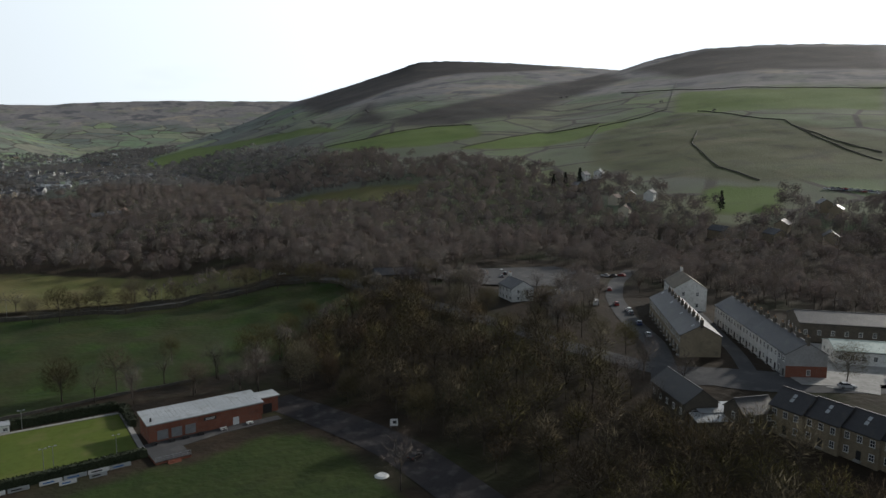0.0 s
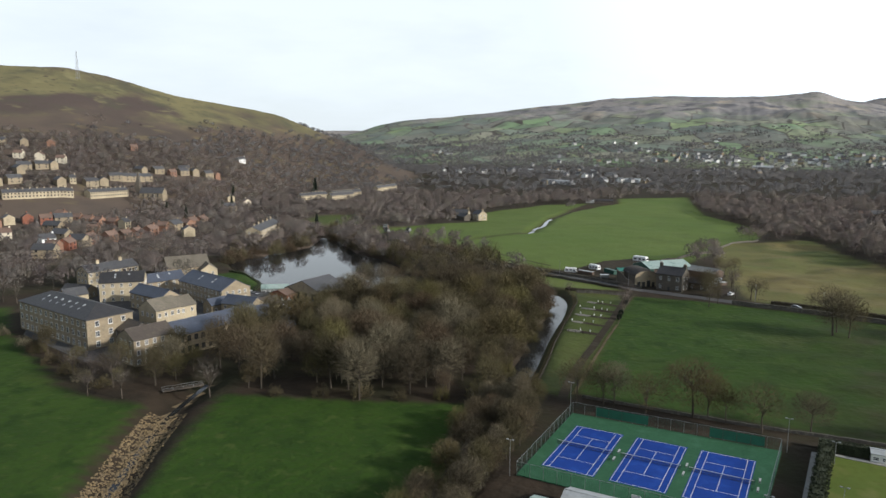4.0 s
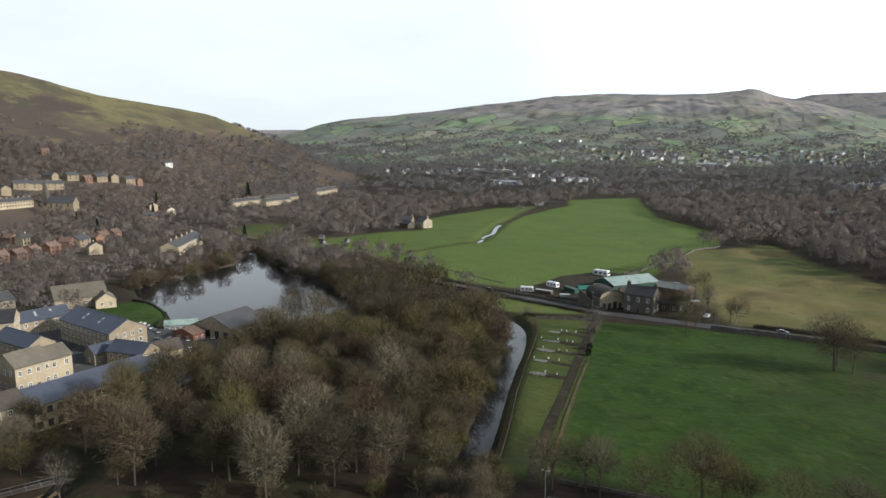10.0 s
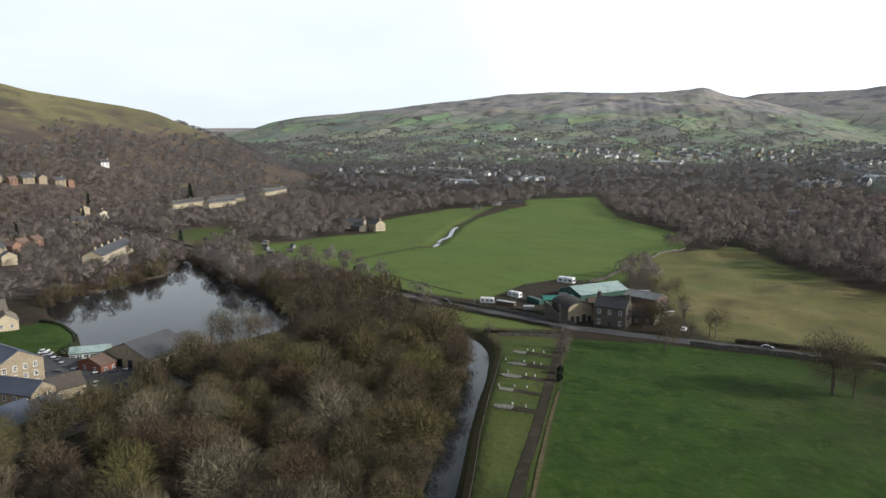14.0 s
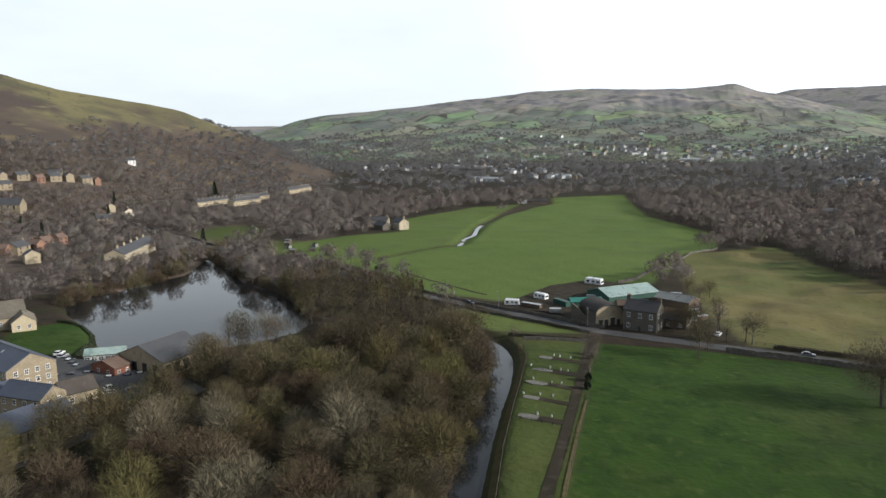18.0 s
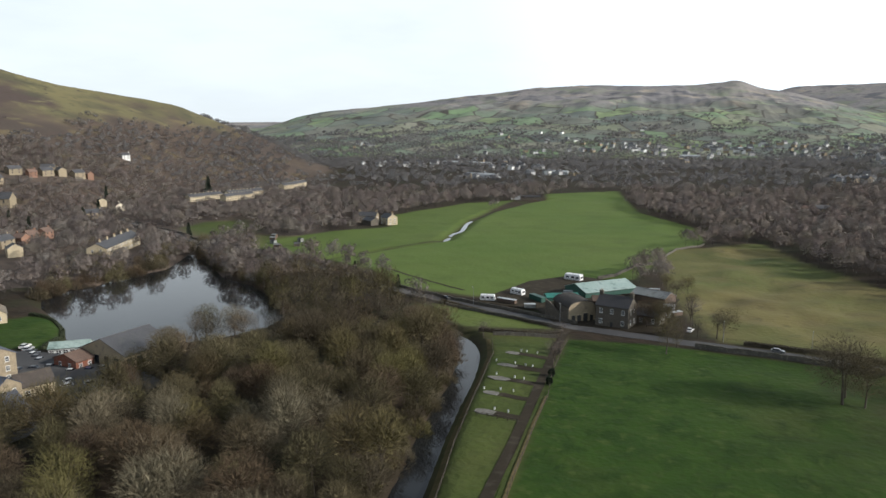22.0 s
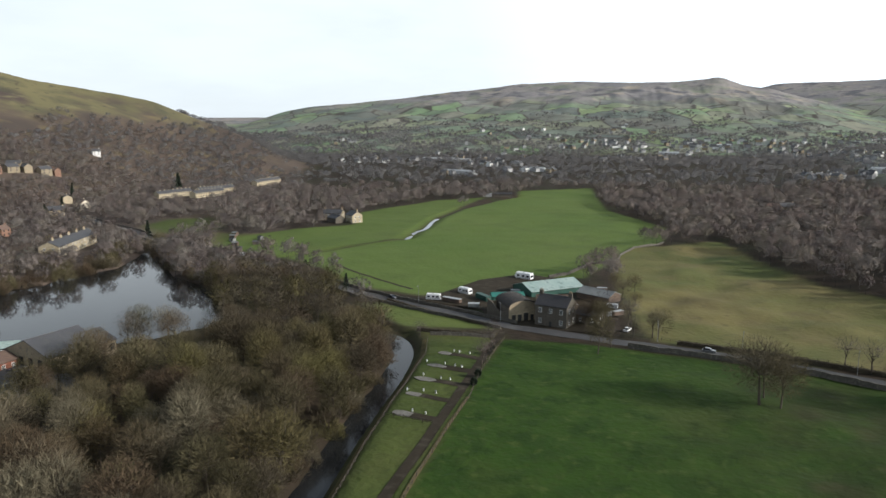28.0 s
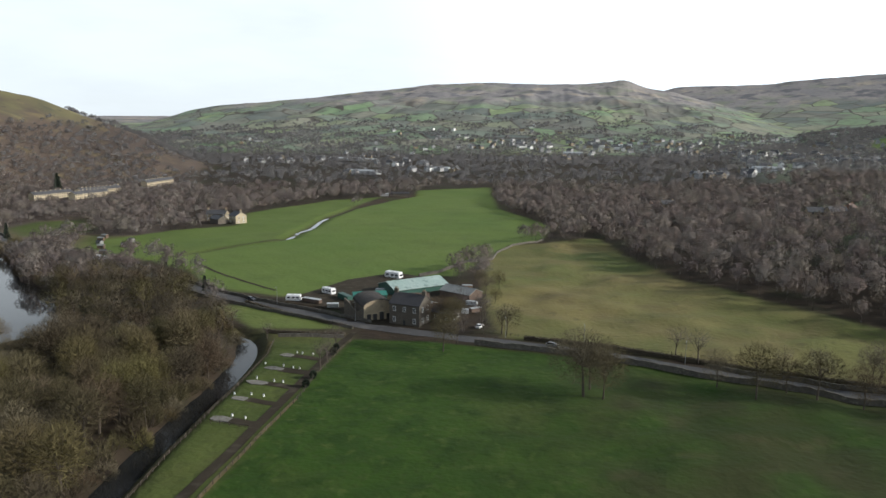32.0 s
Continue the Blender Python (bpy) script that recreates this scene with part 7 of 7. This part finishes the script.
TOWN = [(-1095, 1901, 60, 7), (-760, 1440, 70, 10), (-680, 1500, 60, 8), (-447, 1190, 40, 3), (-484, 1439, 70, 9), (-368, 1295, 60, 8), (-600, 1700, 120, 12), (-427, 2004, 90, 16), (-290, 2010, 90, 16), (-150, 2035, 80, 20), (-57, 2130, 90, 14), (60, 1980, 110, 16), (131, 1767, 60, 16), (233, 1640, 80, 18), (190, 1460, 60, 10), (105, 1188, 50, 14), (160, 1230, 50, 12), (-560, 1960, 140, 10), (-220, 1860, 120, 12), (330, 1500, 80, 8), (-300, 2350, 120, 6), (-700, 2250, 150, 6), (246, 1487, 60, 14), (300, 1440, 60, 14), (340, 1400, 50, 8), (373, 2092, 90, 12), (350, 2500, 110, 10), (204, 2350, 110, 12), (421, 1880, 60, 8), (40, 2150, 110, 14)]
town = {"grey": (Shape(), Shape(), RENDER_GREY, SLATE), "white": (Shape(), Shape(), RENDER_WHITE, SLATE), "brick": (Shape(), Shape(), STONE, SLATE)}
for cx, cy, spread, n in TOWN:
    main = rng.uniform(0, 90)
    for _ in range(n):
        x, y = cx + rng.gauss(0, 0.6) * spread, cy + rng.gauss(0, 0.6) * spread
        wall_s, roof_s, _, _ = town[rng.choice(("grey", "grey", "brick", "white", "grey", "grey", "brick"))]
        L, W, E, R = rng.uniform(9, 16), rng.uniform(7.5, 9), rng.uniform(5, 6.4), rng.uniform(7.6, 9.4)
        m = pose(x, y, hz(x, y), 0, 0, main + rng.choice((0, 0, 90)) + rng.uniform(-8, 8))
        for into, one in ((wall_s, Shape().prism([(-W / 2, -3.0), (W / 2, -3.0), (W / 2, E), (0, R), (-W / 2, E)], -L / 2, L / 2).box(L * 0.42, 0, R - 0.6, 0.9, 0.7, 1.8)), (roof_s, gable_roof(L, W, E, R, 0.4, 0.25))):
            into.add([m @ Vector(q) for q in one.v], one.f)
        CLEAR.append((x, y, 12))
        d = math.hypot(x, y - 60)
        for k in (18, 36):
            CLEAR.append((x - k * x / d, y - k * (y - 60) / d, 11))
for key, (wall_s, roof_s, wm, rm) in town.items():
    t = tagged(new("far_town_houses", wall_s.mesh("far_town_houses", wm)), f"{'buff stone' if key == 'brick' else key} houses of the distant town in the valley", "houses", "", "stuff")
    part("roofs", roof_s, rm, t)
for x, y, L, W, turn in ((-447, 1196, 60, 14, -10), (-640, 1560, 80, 20, 5), (-590, 1540, 50, 22, 5), (-350, 1310, 26, 14, 0), (-200, 1900, 46, 18, 10), (150, 1215, 40, 14, -20), (-95, 2060, 50, 20, 0)):
    building("factory", "long pale sheet-roofed shed in the valley", "factory", x, y, turn, L, W, 5, 7, METAL_PALE, METAL_PALE, rows=0, door=False, gutter=False)
    CLEAR.append((x, y, L * 0.55))

# church with a spire
ch = thing("church", "dark stone church with a slim spire among trees", "church", -612, 506, hz(-612, 506), 25)
part("nave", Shape().prism([(-5, -2), (5, -2), (5, 6), (0, 11), (-5, 6)], -12, 12), STONE, ch)
part("roof", gable_roof(24, 10, 6, 11), SLATE, ch)
part("tower", Shape().box(-15, 0, -2, 5, 5, 15), STONE_DARK, ch)
part("spire", Shape().box(-15, 0, 13, 4.6, 4.6, 15, 0, 0.02), STONE_DARK, ch)
for u in (-8, -3, 2, 7):
    part("window", Shape().box(u, -5.05, 2, 1.2, 0.12, 3.2), GLASS, ch)
CLEAR.append((-612, 506, 20))

# transmitter mast on the hill
MX, MY = -1141, 784
mast = thing("transmitter_mast", "tall slim steel lattice mast on the hilltop", "mast", MX, MY, hz(MX, MY) - 1)
for i in range(4):
    a, b = 45 + 90 * i, 135 + 90 * i
    ca, sa, cb, sb = math.cos(radians(a)), math.sin(radians(a)), math.cos(radians(b)), math.sin(radians(b))
    part("leg", Shape().tube((3.4 * ca, 3.4 * sa, 0), (0.5 * ca, 0.5 * sa, 46), 0.20, 0.12, 5), STEEL, mast)
    br = Shape()
    for k in range(12):
        z0_, z1_ = 3.8 * k, 3.8 * k + 3.8
        r0_, r1_ = 3.4 - 2.9 * z0_ / 48, 3.4 - 2.9 * z1_ / 48
        br.tube((r0_ * ca, r0_ * sa, z0_), (r1_ * cb, r1_ * sb, z1_), 0.06, 0.06, 3)
        br.tube((r1_ * ca, r1_ * sa, z1_), (r1_ * cb, r1_ * sb, z1_), 0.06, 0.06, 3)
    part("bracing", br, STEEL, mast)
part("antenna", Shape().tube((0, 0, 45), (0, 0, 49), 0.12, 0.08, 6), STEEL, mast)

# ---- vehicles ----
PAINT = [mat(n, c, tuple(v * 0.92 for v in c), 1, 6, 0.28, 0.0) for n, c in (("silver_car_paint", (0.42, 0.43, 0.45)), ("white_car_paint", (0.75, 0.75, 0.75)), ("black_car_paint", (0.02, 0.02, 0.024)), ("red_car_paint", (0.30, 0.025, 0.02)), ("blue_car_paint", (0.03, 0.06, 0.17)), ("grey_car_paint", (0.14, 0.145, 0.15)))]
CAR_MESH = {}


def car(x, y, turn, paint, label, van=False):
    """Body, cabin glass, roof, lamps and four wheels."""
    if not CAR_MESH:
        CAR_MESH["wheel"] = Shape().tube((0, -0.11, 0), (0, 0.11, 0), 0.33, 0.33, 12).mesh("wheel", BLACKISH)
        CAR_MESH["rim"] = Shape().tube((0, -0.125, 0), (0, 0.125, 0), 0.19, 0.19, 10).mesh("rim", STEEL)
    c = thing("van" if van else "car", label, "van" if van else "car", x, y, hz(x, y) + 0.1, turn)
    if van:
        body = [(-2.4, 0.35), (2.45, 0.35), (2.5, 1.0), (1.9, 1.25), (1.35, 2.05), (1.1, 2.2), (-2.4, 2.2)]
        cabin = [(1.33, 1.25), (1.85, 1.25), (1.38, 1.98), (1.0, 1.98), (1.0, 1.25)]
        wd = 1.9
    else:
        body = [(-2.1, 0.3), (2.1, 0.3), (2.15, 0.62), (2.0, 0.8), (1.0, 0.95), (-1.9, 1.0), (-2.12, 0.85)]
        cabin = [(-1.85, 0.98), (1.0, 0.94), (0.25, 1.40), (-0.3, 1.46), (-1.35, 1.42)]
        wd = 1.74
    b = Shape().prism([(u, z) for u, z in body], -wd / 2, wd / 2)
    b.v = [(y_, -x_, z_) for x_, y_, z_ in b.v]
    part("body", b, paint, c)
    g = Shape().prism([(u, z) for u, z in cabin], -wd / 2 * (1.005 if van else 0.9), wd / 2 * (1.005 if van else 0.9))
    g.v = [(y_, -x_, z_) for x_, y_, z_ in g.v]
    part("cabin_glass", g, GLASS, c)
    if not van:
        part("roof", Shape().box(-0.55, 0, 1.40, 1.5, 1.42, 0.08, 0, 0.92), paint, c)
    for sx in (-1.32, 1.32):
        for sy in (-1, 1):
            w = part("wheel", CAR_MESH["wheel"], None, c, at=(sx, sy * (wd / 2 - 0.08), 0.33))
            part("rim", CAR_MESH["rim"], None, w)
    for sy in (-0.6, 0.6):
        part("headlight", Shape().box(2.1 if not van else 2.46, sy, 0.58, 0.08, 0.32, 0.15), METAL_PALE, c)
        part("tail_light", Shape().box(-2.12 if not van else -2.42, sy * 1.15, 0.66, 0.05, 0.22, 0.2), PAINT[3], c)
    return c


CARS = [(-246, 266, 110, 1), (-242.5, 264.5, 110, 0), (-239, 263, 110, 5), (-235.5, 261.5, 110, 1), (-232, 260, 110, 2), (-228.5, 258.5, 110, 0), (-203, 249, 70, 1), (-200, 246, 70, 0), (-305, 275, 60, 4), (-301, 273, 60, 2), (202, 262, 20, 0), (231, 274, 70, 1), (206, 170, 48, 5), (209.5, 174, 48, 1), (186, 146, 48, 0), (214, 184, 48, 3), (236, 207, 40, 3), (262, 233, 100, 0), (265.5, 231, 100, 2), (269, 229, 100, 3), (187, 84, -40, 0), (203, 80, 40, 1), (196, 158, 48, 4),
        (88, 134, 20, 2), (-216, 258, 30, 1), (-214, 261, 30, 0), (-212, 264, 30, 0), (-219, 255, 30, 5), (-222, 252, 30, 2), (-210, 255, 30, 1), (-206, 258, 30, 4), (-204, 261, 30, 0), (-225, 249, 30, 5), (-252, 186, 80, 1), (-247, 203, 10, 2), (-48.7, 380.6, 80, 1), (146, 352, 15, 1), (163, 352, 90, 2), (218, 258, 50, 5), (224, 263, 50, 2), (-196, 250, 70, 2), (-241, 196, 75, 5), (-340, 458, 20, 1), (-280, 446, 15, 1), (-150, 391, -18, 2), (-20, 366, 0, 5)]
NAMES = ["silver", "white", "black", "red", "dark blue", "grey"]
for x, y, turn, k in CARS:
    car(x, y, turn, PAINT[k], f"{NAMES[k]} parked hatchback car")
for i in range(26):
    car(550 + 0.25 * i + (i % 2) * 5, 275 - 2.2 * i, -25 + rng.uniform(-6, 6), PAINT[(1, 0, 1, 5, 0, 3, 4)[i % 7]], f"{NAMES[(1, 0, 1, 5, 0, 3, 4)[i % 7]]} car parked in a row on the hillside")
for x, y, turn in ((208, 189, 40),):
    car(x, y, turn, PAINT[1], "white panel van parked on gravel", True)


def caravan(x, y, turn, s=1.0):
    c = thing("caravan", "white touring caravan parked on gravel", "caravan", x, y, hz(x, y) + 0.1, turn, "caravans")
    c.scale = (s, s, s)
    sh = Shape().prism([(-1.12, 0.5), (1.12, 0.5), (1.15, 1.4), (1.08, 2.45), (0.9, 2.6), (-0.9, 2.6), (-1.08, 2.45), (-1.15, 1.4)], -2.9, 2.9)
    sh.v = [(u * (0.9 if z > 2 else (0.96 if z < 0.8 else 1.0)), v, z) for u, v, z in sh.v]
    part("body", sh, PAINT[1], c)
    for u in (-1.7, 0.2, 1.8):
        part("window", Shape().box(u, -1.15, 1.35, 1.0, 0.08, 0.6), GLASS, c)
        part("window", Shape().box(u, 1.15, 1.35, 1.0, 0.08, 0.6), GLASS, c)
    part("window", Shape().box(2.86, 0, 1.35, 0.08, 1.5, 0.6), GLASS, c)
    part("stripe", Shape().box(0, -1.165, 0.95, 5.4, 0.03, 0.1), PAINT[5], c)
    for s_ in (-1, 1):
        part("wheel", Shape().tube((0, s_ * 1.0 - 0.1, 0.3), (0, s_ * 1.0 + 0.1, 0.3), 0.32, 0.32, 12), BLACKISH, c)
    part("drawbar", Shape().box(3.5, 0, 0.42, 1.3, 0.12, 0.1), STEEL, c)
    part("roof_vent", Shape().box(-0.3, 0, 2.58, 0.6, 0.6, 0.12), METAL_PALE, c)


for x, y, turn, s in ((-109.5, 452, -14, 1.5), (-124.5, 412, -24, 1.15), (-132.5, 395.5, 10, 1.1)):
    caravan(x, y, turn, s)
for x, y, turn, k in ((-125.5, 395, -10, RUST), (-121.5, 394, -10, RUST), (-112, 390, 20, METAL_GREY), (-104, 422, 30, METAL_PALE), (-60, 398, 20, METAL_PALE), (-56, 402, 50, RUST), (-60, 412, 0, METAL_PALE), (-70, 442, 10, POT)):
    b = thing("trailer_box", "weathered box trailer standing in the farm yard", "trailer", x, y, hz(x, y) + 0.1, turn)
    part("body", Shape().box(0, 0, 0.5, 4.6, 2.1, 1.5, 0, 0.98), k, b)
    part("lid", Shape().box(0, 0, 2.0, 4.7, 2.2, 0.1), METAL_PALE, b)
    for s_ in (-0.5, 0.5):
        part("wheel", Shape().tube((s_, -1.15, 0.3), (s_, -0.95, 0.3), 0.3, 0.3, 10).tube((s_, 0.95, 0.3), (s_, 1.15, 0.3), 0.3, 0.3, 10), BLACKISH, b)

# ---- camp field ----
PADS = [(-88.6, 278.5), (-91.8, 292), (-94, 304), (-96, 316.5), (-98.6, 329)]
for i, (x, y) in enumerate(PADS):
    k = (1.0, 0.75, 1.15, 1.05, 0.8)[i]
    pts = [(x + k * u * rng.uniform(0.85, 1.15), y + v * rng.uniform(0.7, 1.15)) for u, v in ((-2.6, -0.9), (-0.5, -1.5), (2.4, -1.3), (3.0, 0.2), (2.4, 1.4), (-0.6, 1.6), (-2.4, 1.0), (-3.1, 0.2))]
    structure("pitch_pad", plate(pts, 0.10), PAD, "weathered concrete pitch pad in the camp field", "paving")
    x2 = -78.6 - (y - 282) * 0.145
    structure("pitch_path", ribbon([(x + 2.2, y), (x + 4, y + rng.uniform(-0.6, 0.6)), ((x + x2) / 2 + 1, y + rng.uniform(-0.8, 0.8)), (x2, y - 0.5)], (3.4, 2.6, 3.0, 3.6, 3.2)[i], 0.05, 1.5)[0], GRAVEL, "muddy gravel strip to a pitch pad", "path")
    for k in ((2.2, 5.2), (-3.6, 1.5, 5.5), (-1.5, 3.8, 7.2), (-4.2, 2.0, 5.0, 8.0), (2.5, 4.5, 7.5))[i]:
        px, py = x + k + rng.uniform(-0.5, 0.5), y + 2.6 + rng.uniform(-0.8, 0.8)
        p = thing("hook_up_post", "short white electric hook-up post", "post", px, py, hz(px, py))
        part("post", Shape().box(0, 0, -0.1, 0.34, 0.34, 0.75), WHITE, p)
        part("cap", Shape().box(0, 0, 0.65, 0.4, 0.4, 0.1), STEEL, p)

# garden sheds and vans beyond the pond
for i, (x, y, turn) in enumerate(((-306, 478, 20), (-318, 490, -10), (-298, 488, 40), (-326, 500, 15), (-308, 506, -20), (-290, 462, 30), (-334, 512, 0))):
    b = thing("garden_shed", "small weathered garden shed with felt roof", "shed", x, y, hz(x, y), turn, "garden sheds")
    part("wall", Shape().prism([(-1.3, -0.3), (1.3, -0.3), (1.3, 2.0), (0, 2.6), (-1.3, 2.0)], -1.9, 1.9), (RUST, METAL_GREY, BARK)[i % 3], b)
    part("roof", gable_roof(3.8, 2.6, 2.0, 2.6, 0.2, 0.08), (METAL_GREY, SLATE_DARK, SLATE)[i % 3], b)
    part("door", Shape().box(0.6, -1.34, 0, 0.8, 0.06, 1.8), BLACKISH, b)
for x, y, turn in ((-281, 448, 15), (-275.5, 446.5, 15)):
    car(x, y, turn, PAINT[1], "white panel van parked beside the gardens", True)

# street lamps along the road
for x, y in ((-136, 388), (-95, 374), (-37, 371), (22, 361), (85, 351), (-10, 370), (160, 310)):
    p = thing("street_lamp", "slim grey street lamp beside the road", "street lamp", x, y, hz(x, y))
    part("pole", Shape().tube((0, 0, -0.3), (0, 0, 7.5), 0.09, 0.05, 8), STEEL, p)
    part("arm", Shape().tube((0, 0, 7.4), (0, -1.2, 7.7), 0.04, 0.04, 6), STEEL, p)
    part("lamp_head", Shape().box(0, -1.35, 7.65, 0.25, 0.6, 0.12), STEEL, p)

# stream bed of tan rubble
sh = Shape()
P = np.array(STREAM[1:-1], float)
for _ in range(5200):
    k = rng.randrange(len(P) - 1)
    f, w = rng.random(), rng.uniform(-5.2, 5.2)
    d = P[k + 1] - P[k]
    n = np.array([-d[1], d[0]]) / np.linalg.norm(d)
    x, y = P[k] + d * f + n * w
    s = rng.uniform(0.2, 0.6)
    sh.box(x, y, hz(x, y) - 0.1, s, s * rng.uniform(0.6, 1), s * rng.uniform(0.4, 0.7), rng.uniform(0, 180), rng.uniform(0.45, 0.8))
tagged(new("stream_rocks", sh.mesh("stream_rocks", ROCK)), "tan rubble and boulders lining the stream bed", "rocks", "", "stuff")
bridge = thing("footbridge", "small timber footbridge with thin steel rail over the stream", "bridge", -160, 159.5, hz(-163, 152), 62)
part("deck", Shape().box(0, 0, 0.1, 11, 1.8, 0.2), BARK, bridge)
for s_ in (-0.85, 0.85):
    part("rail", Shape().box(0, s_, 1.05, 11, 0.05, 0.06), STEEL, bridge)
    for u in (-5.4, -2.7, 0, 2.7, 5.4):
        part("post", Shape().box(u, s_, 0.1, 0.06, 0.06, 1.0), STEEL, bridge)
sign = thing("sign_board", "white sign board on posts beside the drive", "sign", 93, 152, hz(93, 152), -30)
part("panel", Shape().box(0, 0, 0.7, 2.0, 0.1, 1.9), WHITE, sign)
part("print_bar", Shape().box(0.2, -0.07, 1.3, 0.9, 0.03, 0.8), BLACKISH, sign)
part("post", Shape().box(-0.8, 0.1, -0.3, 0.1, 0.1, 2.6).box(0.8, 0.1, -0.3, 0.1, 0.1, 2.6), STEEL, sign)
disc = thing("covered_roller", "low white covered object beside the drive", "cover", 77, 131, hz(77, 131))
part("cover", Shape().tube((0, 0, 0), (0, 0, 0.35), 1.7, 1.2, 14), WHITE, disc)

# ---- woods ----
X, Y, Q = wood_places(60, 340, 8.0, 1, -80, 80)
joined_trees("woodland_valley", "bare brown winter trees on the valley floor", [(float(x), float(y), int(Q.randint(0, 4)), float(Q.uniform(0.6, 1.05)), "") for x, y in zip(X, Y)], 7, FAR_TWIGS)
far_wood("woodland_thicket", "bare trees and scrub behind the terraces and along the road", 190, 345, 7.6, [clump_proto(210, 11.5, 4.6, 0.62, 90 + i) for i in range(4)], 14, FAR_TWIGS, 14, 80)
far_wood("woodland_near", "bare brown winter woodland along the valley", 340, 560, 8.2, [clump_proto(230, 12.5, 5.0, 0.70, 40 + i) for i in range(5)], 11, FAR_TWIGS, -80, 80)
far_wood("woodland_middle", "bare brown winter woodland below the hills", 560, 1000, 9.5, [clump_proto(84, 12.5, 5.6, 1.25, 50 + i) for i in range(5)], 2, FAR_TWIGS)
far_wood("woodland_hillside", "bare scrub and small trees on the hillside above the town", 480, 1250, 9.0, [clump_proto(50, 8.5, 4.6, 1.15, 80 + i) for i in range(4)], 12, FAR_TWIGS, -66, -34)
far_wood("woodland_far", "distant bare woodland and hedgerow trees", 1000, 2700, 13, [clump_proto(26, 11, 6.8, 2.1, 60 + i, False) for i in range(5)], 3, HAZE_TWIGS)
